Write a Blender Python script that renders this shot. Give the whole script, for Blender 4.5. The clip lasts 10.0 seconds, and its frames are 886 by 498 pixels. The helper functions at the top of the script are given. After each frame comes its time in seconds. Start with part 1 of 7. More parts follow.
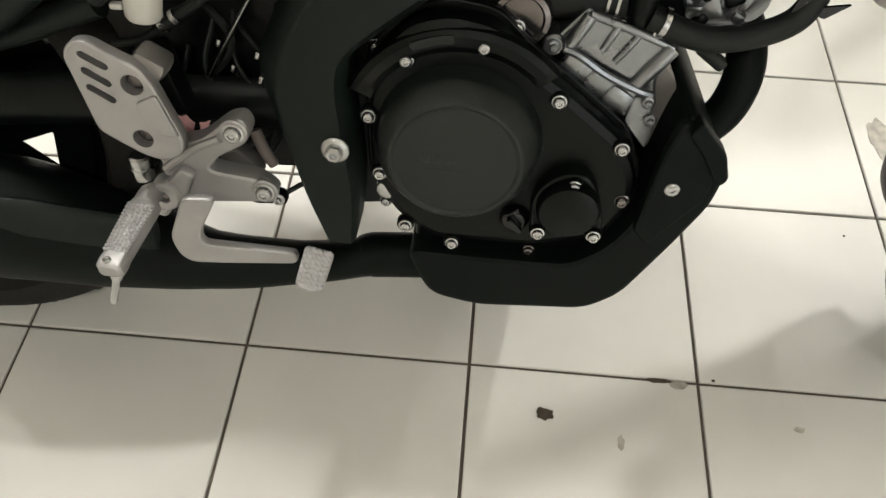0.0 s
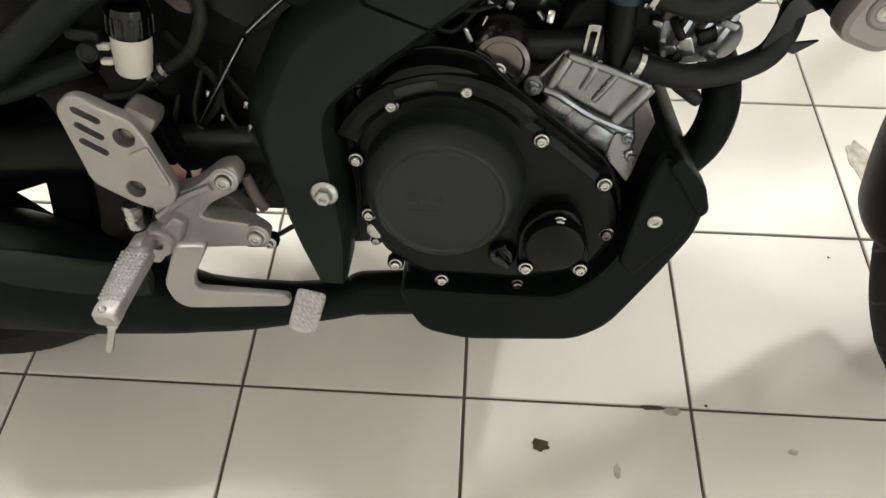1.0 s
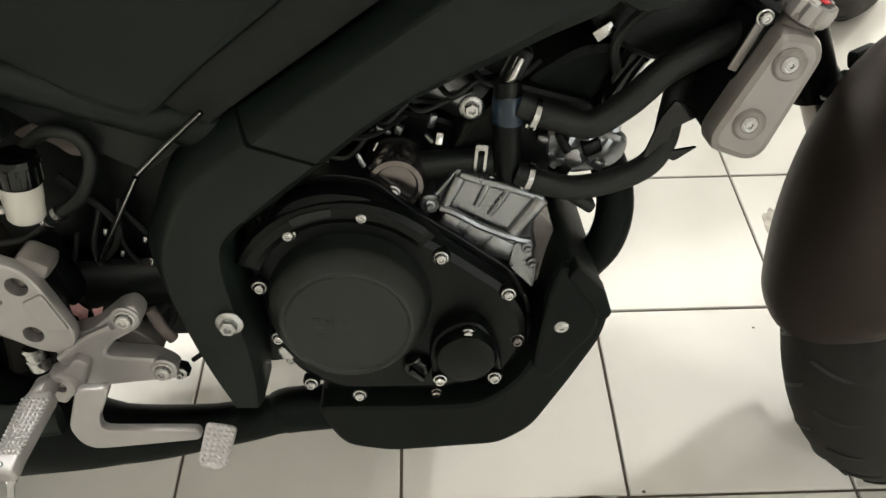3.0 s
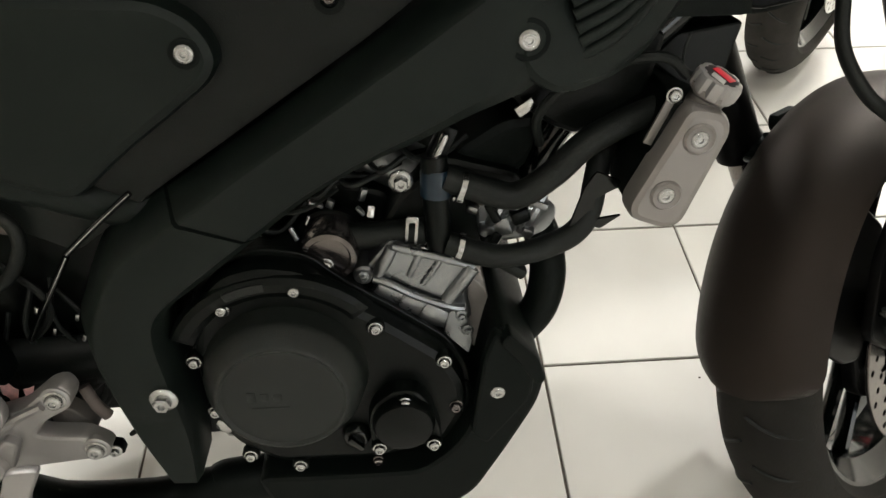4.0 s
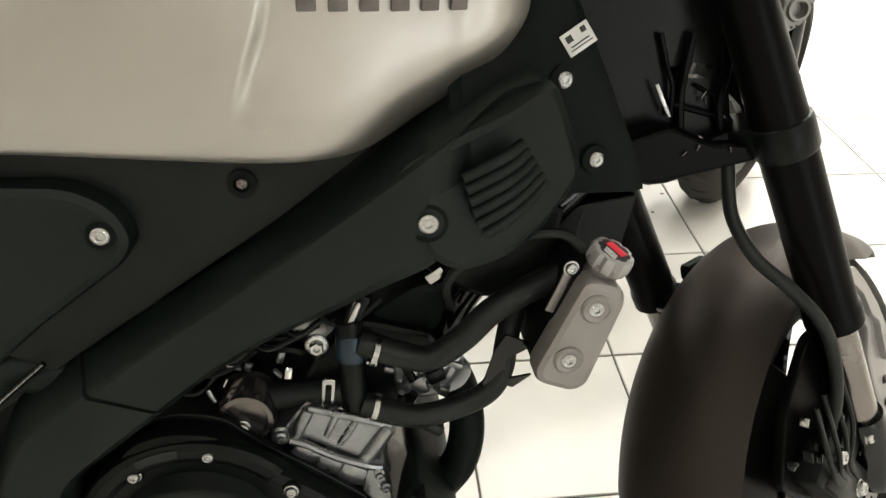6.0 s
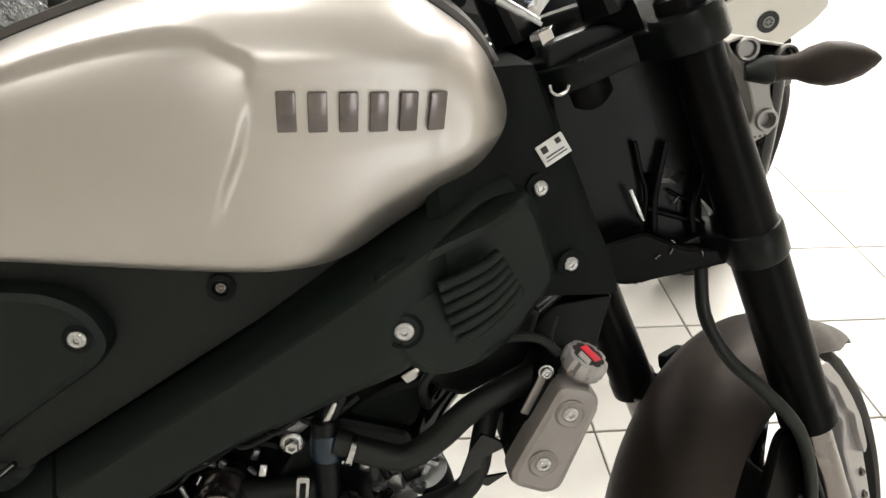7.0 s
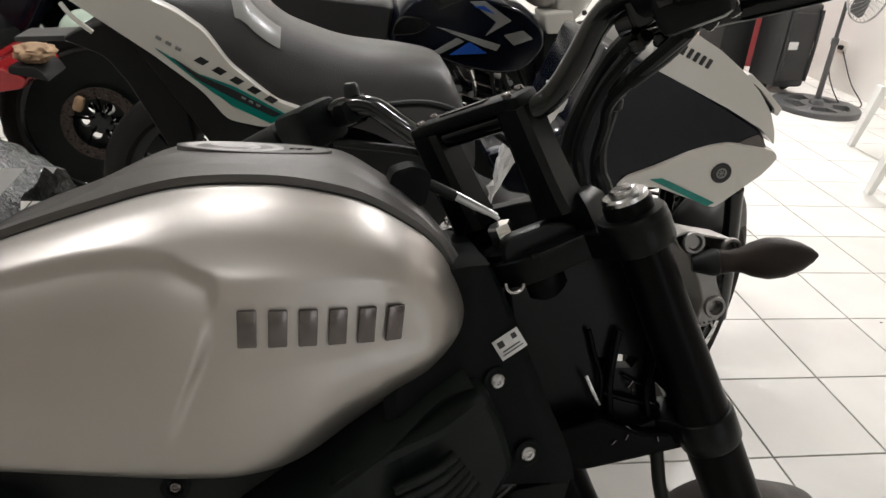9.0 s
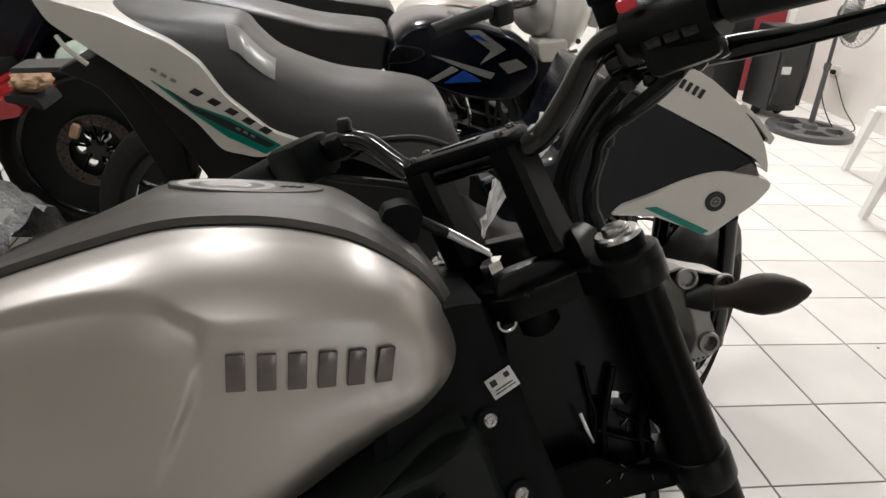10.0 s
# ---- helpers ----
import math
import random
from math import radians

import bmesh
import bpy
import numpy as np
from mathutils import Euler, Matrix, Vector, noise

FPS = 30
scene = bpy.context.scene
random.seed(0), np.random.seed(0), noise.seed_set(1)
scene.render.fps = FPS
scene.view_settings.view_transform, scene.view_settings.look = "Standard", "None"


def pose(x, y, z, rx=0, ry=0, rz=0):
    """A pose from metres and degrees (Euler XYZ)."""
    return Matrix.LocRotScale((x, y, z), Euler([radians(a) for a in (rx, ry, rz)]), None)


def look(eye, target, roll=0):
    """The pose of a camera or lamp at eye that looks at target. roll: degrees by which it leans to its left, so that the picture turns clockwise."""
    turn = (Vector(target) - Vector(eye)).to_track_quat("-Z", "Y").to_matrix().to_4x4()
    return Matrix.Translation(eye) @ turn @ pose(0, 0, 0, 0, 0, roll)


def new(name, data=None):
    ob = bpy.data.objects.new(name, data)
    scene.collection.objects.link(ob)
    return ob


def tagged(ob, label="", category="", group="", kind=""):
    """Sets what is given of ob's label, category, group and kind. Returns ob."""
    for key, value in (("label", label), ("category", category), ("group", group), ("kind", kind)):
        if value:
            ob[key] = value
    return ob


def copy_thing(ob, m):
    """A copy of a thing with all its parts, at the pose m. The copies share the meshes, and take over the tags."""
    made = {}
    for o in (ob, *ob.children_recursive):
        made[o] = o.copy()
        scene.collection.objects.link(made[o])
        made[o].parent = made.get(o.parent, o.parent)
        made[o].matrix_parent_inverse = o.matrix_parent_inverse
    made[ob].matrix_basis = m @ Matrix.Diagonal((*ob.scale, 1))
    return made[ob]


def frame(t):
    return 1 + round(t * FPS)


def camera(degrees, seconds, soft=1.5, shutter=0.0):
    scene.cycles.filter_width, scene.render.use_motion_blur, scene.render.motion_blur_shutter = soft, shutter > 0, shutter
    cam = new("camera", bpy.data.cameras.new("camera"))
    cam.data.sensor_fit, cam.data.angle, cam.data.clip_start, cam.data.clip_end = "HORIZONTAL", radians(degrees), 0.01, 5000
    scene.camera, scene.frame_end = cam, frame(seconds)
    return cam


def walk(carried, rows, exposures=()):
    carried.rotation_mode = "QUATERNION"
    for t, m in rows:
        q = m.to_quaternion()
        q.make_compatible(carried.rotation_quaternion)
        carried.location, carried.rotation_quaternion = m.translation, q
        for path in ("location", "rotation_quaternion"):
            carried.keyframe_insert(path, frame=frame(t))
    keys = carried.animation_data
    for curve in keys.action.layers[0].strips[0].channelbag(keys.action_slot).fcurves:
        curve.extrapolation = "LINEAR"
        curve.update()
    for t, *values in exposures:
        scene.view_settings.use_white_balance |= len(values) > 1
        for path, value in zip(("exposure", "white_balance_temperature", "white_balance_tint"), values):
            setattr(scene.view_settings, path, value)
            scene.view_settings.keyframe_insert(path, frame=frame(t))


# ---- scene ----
cam = camera(61.5, 10.0)
PATH = [
    (0, (-0.306, -0.433, 0.901), (-0.389, 0.691, -0.751), 1.1),
    (0.5, (-0.305, -0.434, 0.908), (-0.389, 0.719, -0.724), 0.2),
    (1, (-0.302, -0.432, 0.918), (-0.373, 0.753, -0.692), -0.1),
    (1.5, (-0.295, -0.422, 0.926), (-0.359, 0.794, -0.661), -0.7),
    (2, (-0.283, -0.41, 0.933), (-0.33, 0.835, -0.631), -1.0),
    (2.5, (-0.265, -0.399, 0.942), (-0.286, 0.878, -0.597), -1.2),
    (4, (-0.21, -0.378, 0.98), (-0.108, 1.01, -0.457), 0.3),
    (4.5, (-0.195, -0.375, 0.991), (-0.07, 1.054, -0.402), 0.5),
    (5, (-0.182, -0.373, 1.008), (-0.026, 1.095, -0.341), 1.0),
    (5.5, (-0.169, -0.369, 1.023), (0.011, 1.147, -0.27), 1.5),
    (7, (-0.148, -0.345, 1.083), (0.082, 1.293, -0.042), 3.3),
    (7.5, (-0.145, -0.333, 1.108), (0.11, 1.335, 0.035), 4.1),
    (8, (-0.138, -0.325, 1.133), (0.125, 1.377, 0.118), 4.4),
    (8.5, (-0.138, -0.321, 1.151), (0.142, 1.415, 0.198), 4.5),
    (9, (-0.137, -0.318, 1.165), (0.165, 1.443, 0.267), 4.8),
    (9.5, (-0.129, -0.319, 1.172), (0.166, 1.465, 0.318), 4.6),
    (10, (-0.132, -0.31, 1.177), (0.177, 1.476, 0.332), 4.7),
]
EXPOSURE = [(0, 0.28, 6400, 7), (1.5, 0.40, 6400, 6.5), (2.7, 0.44, 6400, 6.5), (3.8, 0.10, 6350, 7.5), (4.5, 0.10, 6350, 8), (5.1, 0.12, 6350, 8), (5.7, 0.30, 6400, 7), (6.8, 0.45, 6300, 9), (7.0, 0.36, 6300, 10), (7.5, -0.12, 6250, 11), (8.5, -0.67, 6150, 12), (10, -0.94, 6150, 13)]
walk(cam, [(t, look(eye, target, roll)) for t, eye, target, roll in PATH], EXPOSURE)

# ---------------------------------------------------------------- light
world = bpy.data.worlds.new("world")
world.use_nodes = True
scene.world = world
_n = world.node_tree.nodes
_bg = _n["Background"]
_sky = _n.new("ShaderNodeTexSky")
_sky.sky_type, _sky.sun_disc = "NISHITA", False
_sky.sun_elevation, _sky.sun_rotation = radians(40), radians(120)
world.node_tree.links.new(_sky.outputs[0], _bg.inputs[0])
_bg.inputs[1].default_value = 0.10

sun_data = bpy.data.lights.new("sun", "SUN")
sun_data.energy, sun_data.angle, sun_data.color = 1.0, radians(12), (1.0, 0.96, 0.9)
sun = new("sun", sun_data)
sun.matrix_world = look((3, -6, 6), (0, 0, 0))

# Unseen lamps: first two follow tank highlights, the rest are added for brightness.
LAMPS = [(-1.83, 0.94), (-0.48, 1.12), (-0.3, -1.9), (1.6, 2.2), (3.05, 3.1), (3.0, 4.75), (-0.3, 3.7)]
LAMP_POWER = [35, 23, 14, 54, 65, 75, 92]
ROOM = dict(x0=-4.2, x1=3.45, y0=-4.2, y1=5.25, h=2.9)


# ---------------------------------------------------------------- materials
def material(name, colour, rough=0.5, metal=0.0, vary=0.12, scale=20.0, bump=0.0, bump_scale=200.0, coat=0.0, rough_vary=0.1, island=0.0, spec=0.5):
    m = bpy.data.materials.new(name)
    m.use_nodes = True
    nt = m.node_tree
    p = nt.nodes["Principled BSDF"]
    tc = nt.nodes.new("ShaderNodeTexCoord")
    big = nt.nodes.new("ShaderNodeTexNoise")
    big.inputs["Scale"].default_value, big.inputs["Detail"].default_value = scale, 6
    nt.links.new(tc.outputs["Object"], big.inputs["Vector"])
    ramp = nt.nodes.new("ShaderNodeMapRange")
    ramp.inputs["From Min"].default_value, ramp.inputs["From Max"].default_value = 0.3, 0.7
    ramp.inputs["To Min"].default_value, ramp.inputs["To Max"].default_value = 1 - vary, 1 + vary
    nt.links.new(big.outputs[0], ramp.inputs[0])
    last = ramp.outputs[0]
    if island:
        info = nt.nodes.new("ShaderNodeObjectInfo")
        r2 = nt.nodes.new("ShaderNodeMapRange")
        r2.inputs["To Min"].default_value, r2.inputs["To Max"].default_value = 1 - island, 1 + island
        nt.links.new(info.outputs["Random"], r2.inputs[0])
        mul = nt.nodes.new("ShaderNodeMath")
        mul.operation = "MULTIPLY"
        nt.links.new(last, mul.inputs[0])
        nt.links.new(r2.outputs[0], mul.inputs[1])
        last = mul.outputs[0]
    mix = nt.nodes.new("ShaderNodeVectorMath")
    mix.operation = "SCALE"
    mix.inputs[0].default_value = colour
    nt.links.new(last, mix.inputs["Scale"])
    nt.links.new(mix.outputs[0], p.inputs["Base Color"])
    p.inputs["Metallic"].default_value = metal
    p.inputs["Specular IOR Level"].default_value = spec
    if coat:
        p.inputs["Coat Weight"].default_value, p.inputs["Coat Roughness"].default_value = coat, 0.06
    fine = nt.nodes.new("ShaderNodeTexNoise")
    fine.inputs["Scale"].default_value, fine.inputs["Detail"].default_value = bump_scale, 3
    nt.links.new(tc.outputs["Object"], fine.inputs["Vector"])
    rr = nt.nodes.new("ShaderNodeMapRange")
    rr.inputs["To Min"].default_value, rr.inputs["To Max"].default_value = max(0.02, rough - rough_vary), min(1, rough + rough_vary)
    nt.links.new(big.outputs[0], rr.inputs[0])
    nt.links.new(rr.outputs[0], p.inputs["Roughness"])
    if bump:
        b = nt.nodes.new("ShaderNodeBump")
        b.inputs["Strength"].default_value, b.inputs["Distance"].default_value = bump, 0.001
        nt.links.new(fine.outputs[0], b.inputs["Height"])
        nt.links.new(b.outputs[0], p.inputs["Normal"])
    return m


M = {}
M["tile"] = material("glazed_tile", (0.62, 0.605, 0.565), 0.46, vary=0.07, scale=3.5, bump=0.06, bump_scale=60, island=0.05, rough_vary=0.1, spec=0.35)
M["grout"] = material("grout", (0.10, 0.082, 0.066), 0.9, vary=0.3, scale=8, bump=0.4)
M["wall"] = material("wall_paint", (0.84, 0.81, 0.76), 0.7, vary=0.03, scale=2, bump=0.15, bump_scale=120)
M["ceiling"] = material("ceiling_paint", (0.75, 0.74, 0.71), 0.8, vary=0.03, scale=2)
M["black"] = material("black_satin_plastic", (0.0027, 0.0044, 0.0036), 0.48, spec=0.10, vary=0.2, scale=14, bump=0.35, bump_scale=900)
M["recess"] = material("dull_black_plastic", (0.0044, 0.0064, 0.0053), 0.40, spec=0.24, vary=0.25, scale=14, bump=0.3, bump_scale=800)
M["spar"] = material("matte_black_frame_cover", (0.0065, 0.0098, 0.0081), 0.45, spec=0.18, vary=0.12, scale=9, bump=0.3, bump_scale=1200)
M["gloss"] = material("gloss_black_paint", (0.0016, 0.0024, 0.0019), 0.13, vary=0.2, scale=20, spec=0.42, rough_vary=0.05)
M["fork"] = material("black_fork_coating", (0.002, 0.002, 0.002), 0.32, vary=0.2, scale=20, spec=0.06, rough_vary=0.05)
M["engine"] = material("black_engine_paint", (0.0019, 0.0029, 0.0024), 0.32, spec=0.16, vary=0.2, scale=30, bump=0.2, bump_scale=700)
M["cover"] = material("black_engine_cover", (0.0062, 0.0085, 0.0072), 0.40, spec=0.36, vary=0.15, scale=18, bump=0.5, bump_scale=1100)
M["rubber"] = material("rubber", (0.0046, 0.0062, 0.0052), 0.55, spec=0.3, vary=0.2, scale=25, bump=0.3, bump_scale=500)
M["tyre"] = material("tyre_rubber", (0.011, 0.0100, 0.0085), 0.75, spec=0.18, vary=0.2, scale=20, bump=0.5, bump_scale=300)
M["dusty_tyre"] = material("dusty_tyre_rubber", (0.030, 0.027, 0.024), 0.85, spec=0.15, vary=0.3, scale=25, bump=0.5, bump_scale=300)
M["silver"] = material("silver_paint", (0.45, 0.43, 0.40), 0.39, metal=0.92, vary=0.03, scale=4, bump=0.10, bump_scale=2500, coat=0.30, rough_vary=0.03)
M["topcover"] = material("dark_grey_paint", (0.075, 0.071, 0.066), 0.38, metal=0.2, vary=0.08, scale=12, bump=0.25, bump_scale=1500)
M["alu"] = material("satin_aluminium", (0.37, 0.36, 0.355), 0.46, metal=0.8, vary=0.06, scale=30, bump=0.25, bump_scale=900)
M["cast"] = material("cast_aluminium", (0.27, 0.28, 0.29), 0.30, metal=0.95, vary=0.10, scale=30, bump=0.18, bump_scale=320)
M["radiator"] = material("grey_painted_aluminium", (0.245, 0.228, 0.218), 0.40, metal=0.6, vary=0.06, scale=25, bump=0.2, bump_scale=800)
M["steel"] = material("zinc_plated_steel", (0.46, 0.46, 0.455), 0.22, metal=1.0, vary=0.15, scale=90, bump=0.2, bump_scale=500)
M["stay"] = material("cast_grey_alloy", (0.25, 0.24, 0.225), 0.42, metal=0.65, vary=0.08, scale=30, bump=0.3, bump_scale=700)
M["chrome"] = material("chrome", (0.75, 0.74, 0.72), 0.10, metal=1.0, vary=0.05, scale=30)
M["stanchion"] = material("hard_chrome", (0.22, 0.20, 0.19), 0.25, metal=1.0, vary=0.05, scale=30)
M["darkchrome"] = material("dark_smoked_metal", (0.15, 0.135, 0.13), 0.20, metal=0.9, vary=0.15, scale=60)
M["rotor"] = material("dark_brown_steel", (0.060, 0.048, 0.042), 0.30, metal=0.9, vary=0.25, scale=60)
M["fender"] = material("dark_bronze_paint", (0.025, 0.0195, 0.0165), 0.48, metal=0.6, spec=0.20, vary=0.08, scale=10, bump=0.3, bump_scale=1500)
M["shield"] = material("dusty_brown_plastic", (0.13, 0.108, 0.098), 0.6, spec=0.3, vary=0.2, scale=30, bump=0.4, bump_scale=500)
M["white_plastic"] = material("white_plastic", (0.62, 0.60, 0.54), 0.4, vary=0.05, scale=20)
M["red"] = material("red_sticker", (0.62, 0.03, 0.05), 0.35, vary=0.15, scale=80)
M["pink"] = material("pink_sticker", (0.75, 0.42, 0.42), 0.5, vary=0.3, scale=120)
M["label"] = material("silver_label", (0.60, 0.60, 0.58), 0.35, metal=0.2, vary=0.08, scale=60)
M["ink"] = material("dark_print", (0.014, 0.014, 0.014), 0.5, vary=0.1)
M["blue"] = material("dark_blue_plastic", (0.0035, 0.016, 0.030), 0.35, vary=0.2, scale=60)
M["scooter_white"] = material("pearl_white_paint", (0.68, 0.66, 0.60), 0.2, vary=0.03, scale=6, coat=0.6)
M["scooter_black"] = material("piano_black_paint", (0.003, 0.004, 0.008), 0.16, spec=0.3, vary=0.2, scale=8)
M["scooter_dark"] = material("dark_grey_plastic", (0.008, 0.008, 0.008), 0.5, spec=0.3, vary=0.15, scale=18, bump=0.3, bump_scale=600)
M["seat"] = material("grey_seat_vinyl", (0.028, 0.027, 0.0255), 0.42, vary=0.12, scale=15, bump=0.6, bump_scale=420)
M["seat_black"] = material("black_seat_vinyl", (0.018, 0.0175, 0.017), 0.36, vary=0.12, scale=15, bump=0.6, bump_scale=420)
M["teal"] = material("teal_sticker", (0.0, 0.20, 0.16), 0.3, vary=0.05, scale=20)
M["moto_blue"] = material("blue_sticker", (0.01, 0.06, 0.30), 0.25, vary=0.05, scale=20)
M["moto_grey"] = material("grey_sticker", (0.21, 0.21, 0.20), 0.3, vary=0.05, scale=20)
M["lamp_shell"] = material("grey_shell_paint", (0.46, 0.45, 0.42), 0.35, vary=0.08, scale=10, coat=0.3)
M["red_paint"] = material("red_paint", (0.30, 0.013, 0.015), 0.2, vary=0.05, scale=10, coat=0.5)
M["paper"] = material("brown_paper", (0.36, 0.24, 0.14), 0.8, vary=0.25, scale=30, bump=0.8, bump_scale=90)
M["helmet"] = material("pale_green_shell", (0.42, 0.52, 0.42), 0.2, vary=0.1, scale=20, coat=0.5)
M["wrap"] = material("grey_bubble_wrap", (0.13, 0.135, 0.135), 0.14, vary=0.5, scale=45, bump=1.0, bump_scale=210)
M["maroon"] = material("maroon_panel", (0.22, 0.012, 0.018), 0.35, vary=0.1, scale=6)
M["speaker"] = material("speaker_black", (0.018, 0.018, 0.018), 0.5, vary=0.2, scale=30, bump=0.8, bump_scale=400)
M["fan"] = material("dark_grey_fan_plastic", (0.06, 0.06, 0.06), 0.4, vary=0.1, scale=20)
M["chair"] = material("white_chair_plastic", (0.80, 0.80, 0.77), 0.4, vary=0.05, scale=12)
M["stain"] = material("dried_dirt", (0.045, 0.032, 0.02), 0.8, vary=0.5, scale=120, bump=1.0)
M["residue"] = material("glue_residue", (0.40, 0.37, 0.32), 0.6, vary=0.3, scale=60)

for _nd in M["wrap"].node_tree.nodes:
    if _nd.bl_idname == "ShaderNodeBump":
        _nd.inputs["Distance"].default_value = 0.006

M["silver"].node_tree.nodes["Principled BSDF"].inputs["Coat Roughness"].default_value = 0.20

glass = bpy.data.materials.new("clear_film")
glass.use_nodes = True
_p = glass.node_tree.nodes["Principled BSDF"]
_p.inputs["Base Color"].default_value = (0.9, 0.9, 0.88, 1)
_p.inputs["Roughness"].default_value = 0.15
_p.inputs["Transmission Weight"].default_value = 0.35
_p.inputs["IOR"].default_value = 1.2
M["film"] = glass

lampmat = bpy.data.materials.new("lamp_glow")
lampmat.use_nodes = True
_p = lampmat.node_tree.nodes["Principled BSDF"]
_p.inputs["Emission Color"].default_value = (1.0, 0.95, 0.86, 1)
_p.inputs["Emission Strength"].default_value = 25.0
M["lamp"] = lampmat


# ---------------------------------------------------------------- shape helpers
def finish(bm, sharp=38):
    bmesh.ops.recalc_face_normals(bm, faces=bm.faces)
    for f in bm.faces:
        f.smooth = f.material_index == 0
        f.material_index = 0
    lim = radians(sharp)
    for e in bm.edges:
        if len(e.link_faces) == 2:
            e.smooth = e.calc_face_angle(0) < lim
        else:
            e.smooth = False


def part(name, bm, mat, parent=None, label="", sharp=38):
    finish(bm, sharp)
    me = bpy.data.meshes.new(name)
    bm.to_mesh(me)
    bm.free()
    me.materials.append(M[mat] if isinstance(mat, str) else mat)
    ob = new(name, me)
    if parent is not None:
        ob.parent = parent
    if label:
        ob["label"] = label
    return ob


def empty(name, m, label, category, group=""):
    ob = new(name)
    ob.matrix_world = m
    ob.empty_display_size = 0.1
    return tagged(ob, label, category, group)


def rnd(pts, r, n=3):
    """A polygon with its corners rounded."""
    out, k = [], len(pts)
    for i in range(k):
        a, b, c = (Vector(pts[j % k]) for j in (i - 1, i, i + 1))
        ra = min(r, 0.45 * (a - b).length)
        rc = min(r, 0.45 * (c - b).length)
        p, q = b + (a - b).normalized() * ra, b + (c - b).normalized() * rc
        for s in range(n + 1):
            t = s / n
            v = p * (1 - t) ** 2 + b * 2 * t * (1 - t) + q * t * t
            out.append((v.x, v.y))
    return out


def inset(pts, d):
    """The polygon moved inwards by d."""
    k = len(pts)
    area = sum(pts[i][0] * pts[(i + 1) % k][1] - pts[(i + 1) % k][0] * pts[i][1] for i in range(k))
    s = 1 if area > 0 else -1
    out = []
    for i in range(k):
        a, b, c = (Vector(pts[j % k]) for j in (i - 1, i, i + 1))
        e1, e2 = (b - a), (c - b)
        if e1.length < 1e-7 or e2.length < 1e-7:
            out.append(tuple(b))
            continue
        n1 = Vector((-e1.y, e1.x)).normalized()
        n2 = Vector((-e2.y, e2.x)).normalized()
        nn = (n1 + n2)
        nn = nn / max(0.5, nn.length_squared / 2) if nn.length > 1e-6 else n1
        out.append((b.x + s * d * nn.x, b.y + s * d * nn.y))
    return out


def safe_inset(pts, d):
    """The largest inset up to d by which no edge turns round."""
    k = len(pts)
    while d > 0.0004:
        q = inset(pts, d)
        if all((Vector(q[(i + 1) % k]) - Vector(q[i])).dot(Vector(pts[(i + 1) % k]) - Vector(pts[i])) >= 0 for i in range(k)):
            return d
        d *= 0.8
    return 0.0


def ring(bm, pts3):
    return [bm.verts.new(p) for p in pts3]


def bridge(bm, a, b):
    k = len(a)
    for i in range(k):
        bm.faces.new((a[i], a[(i + 1) % k], b[(i + 1) % k], b[i]))


def cap(bm, loop):
    bm.faces.new(loop).material_index = 1


def prism(pts, y0, y1, bev=0.003, holes=(), bm=None, both=False, plane=None):
    """Polygon in (x, z), thick from y0 to y1, with the edge at y1 rounded. plane(x, y, z) may bend it."""
    bm = bm or bmesh.new()
    s = 1 if y1 > y0 else -1
    bev = safe_inset(pts, bev) or min(bev, 0.0004)
    f = plane or (lambda x, y, z: (x, y, z))
    steps = [(0, y0)]
    if both:
        steps = [(bev, y0), (bev * 0.3, y0 + s * bev * 0.3), (0, y0 + s * bev)]
    steps += [(0, y1 - s * bev), (bev * 0.3, y1 - s * bev * 0.3), (bev, y1)]
    loops = [ring(bm, [f(x, y, z) for x, z in (inset(pts, d) if d else pts)]) for d, y in steps]
    for a, b in zip(loops, loops[1:]):
        bridge(bm, a, b)
    if not holes:
        cap(bm, loops[0]), cap(bm, loops[-1])
        return bm
    hl = [(ring(bm, [f(x, y0, z) for x, z in h]), ring(bm, [f(x, y1, z) for x, z in h])) for h in holes]
    for a, b in hl:
        bridge(bm, a, b)
    for k, lp in ((0, loops[0]), (1, loops[-1])):
        edges = []
        for loop in [lp] + [h[k] for h in hl]:
            for i in range(len(loop)):
                edges.append(bm.edges.get((loop[i], loop[(i + 1) % len(loop)])) or bm.edges.new((loop[i], loop[(i + 1) % len(loop)])))
        for g in bmesh.ops.triangle_fill(bm, use_beauty=True, edges=edges)["geom"]:
            if isinstance(g, bmesh.types.BMFace):
                g.material_index = 1
    return bm


def pillow(pts, y0, y1, deep, swell=None, steps=6):
    """A polygon in (x, z) whose two sides swell out like a cushion: edges at its rim, full at y0 and y1."""
    bm = bmesh.new()
    deep = safe_inset(pts, deep)
    swell = swell or abs(y1 - y0) * 0.3
    s = 1 if y1 > y0 else -1
    lay = []
    for i in range(steps + 1):
        a = math.pi / 2 * i / steps
        lay.append((deep * (1 - math.sin(a)), swell * (1 - math.cos(a))))
    seq = [(d, y0 + s * h) for d, h in lay] + [(d, y1 - s * h) for d, h in lay[::-1]]
    loops = [ring(bm, [(x, y, z) for x, z in inset(pts, d)]) for d, y in seq]
    for a, b in zip(loops, loops[1:]):
        bridge(bm, a, b)
    cap(bm, loops[0]), cap(bm, loops[-1])
    return bm


def circle(x, z, r, n=16):
    return [(x + r * math.cos(2 * math.pi * i / n), z + r * math.sin(2 * math.pi * i / n)) for i in range(n)]


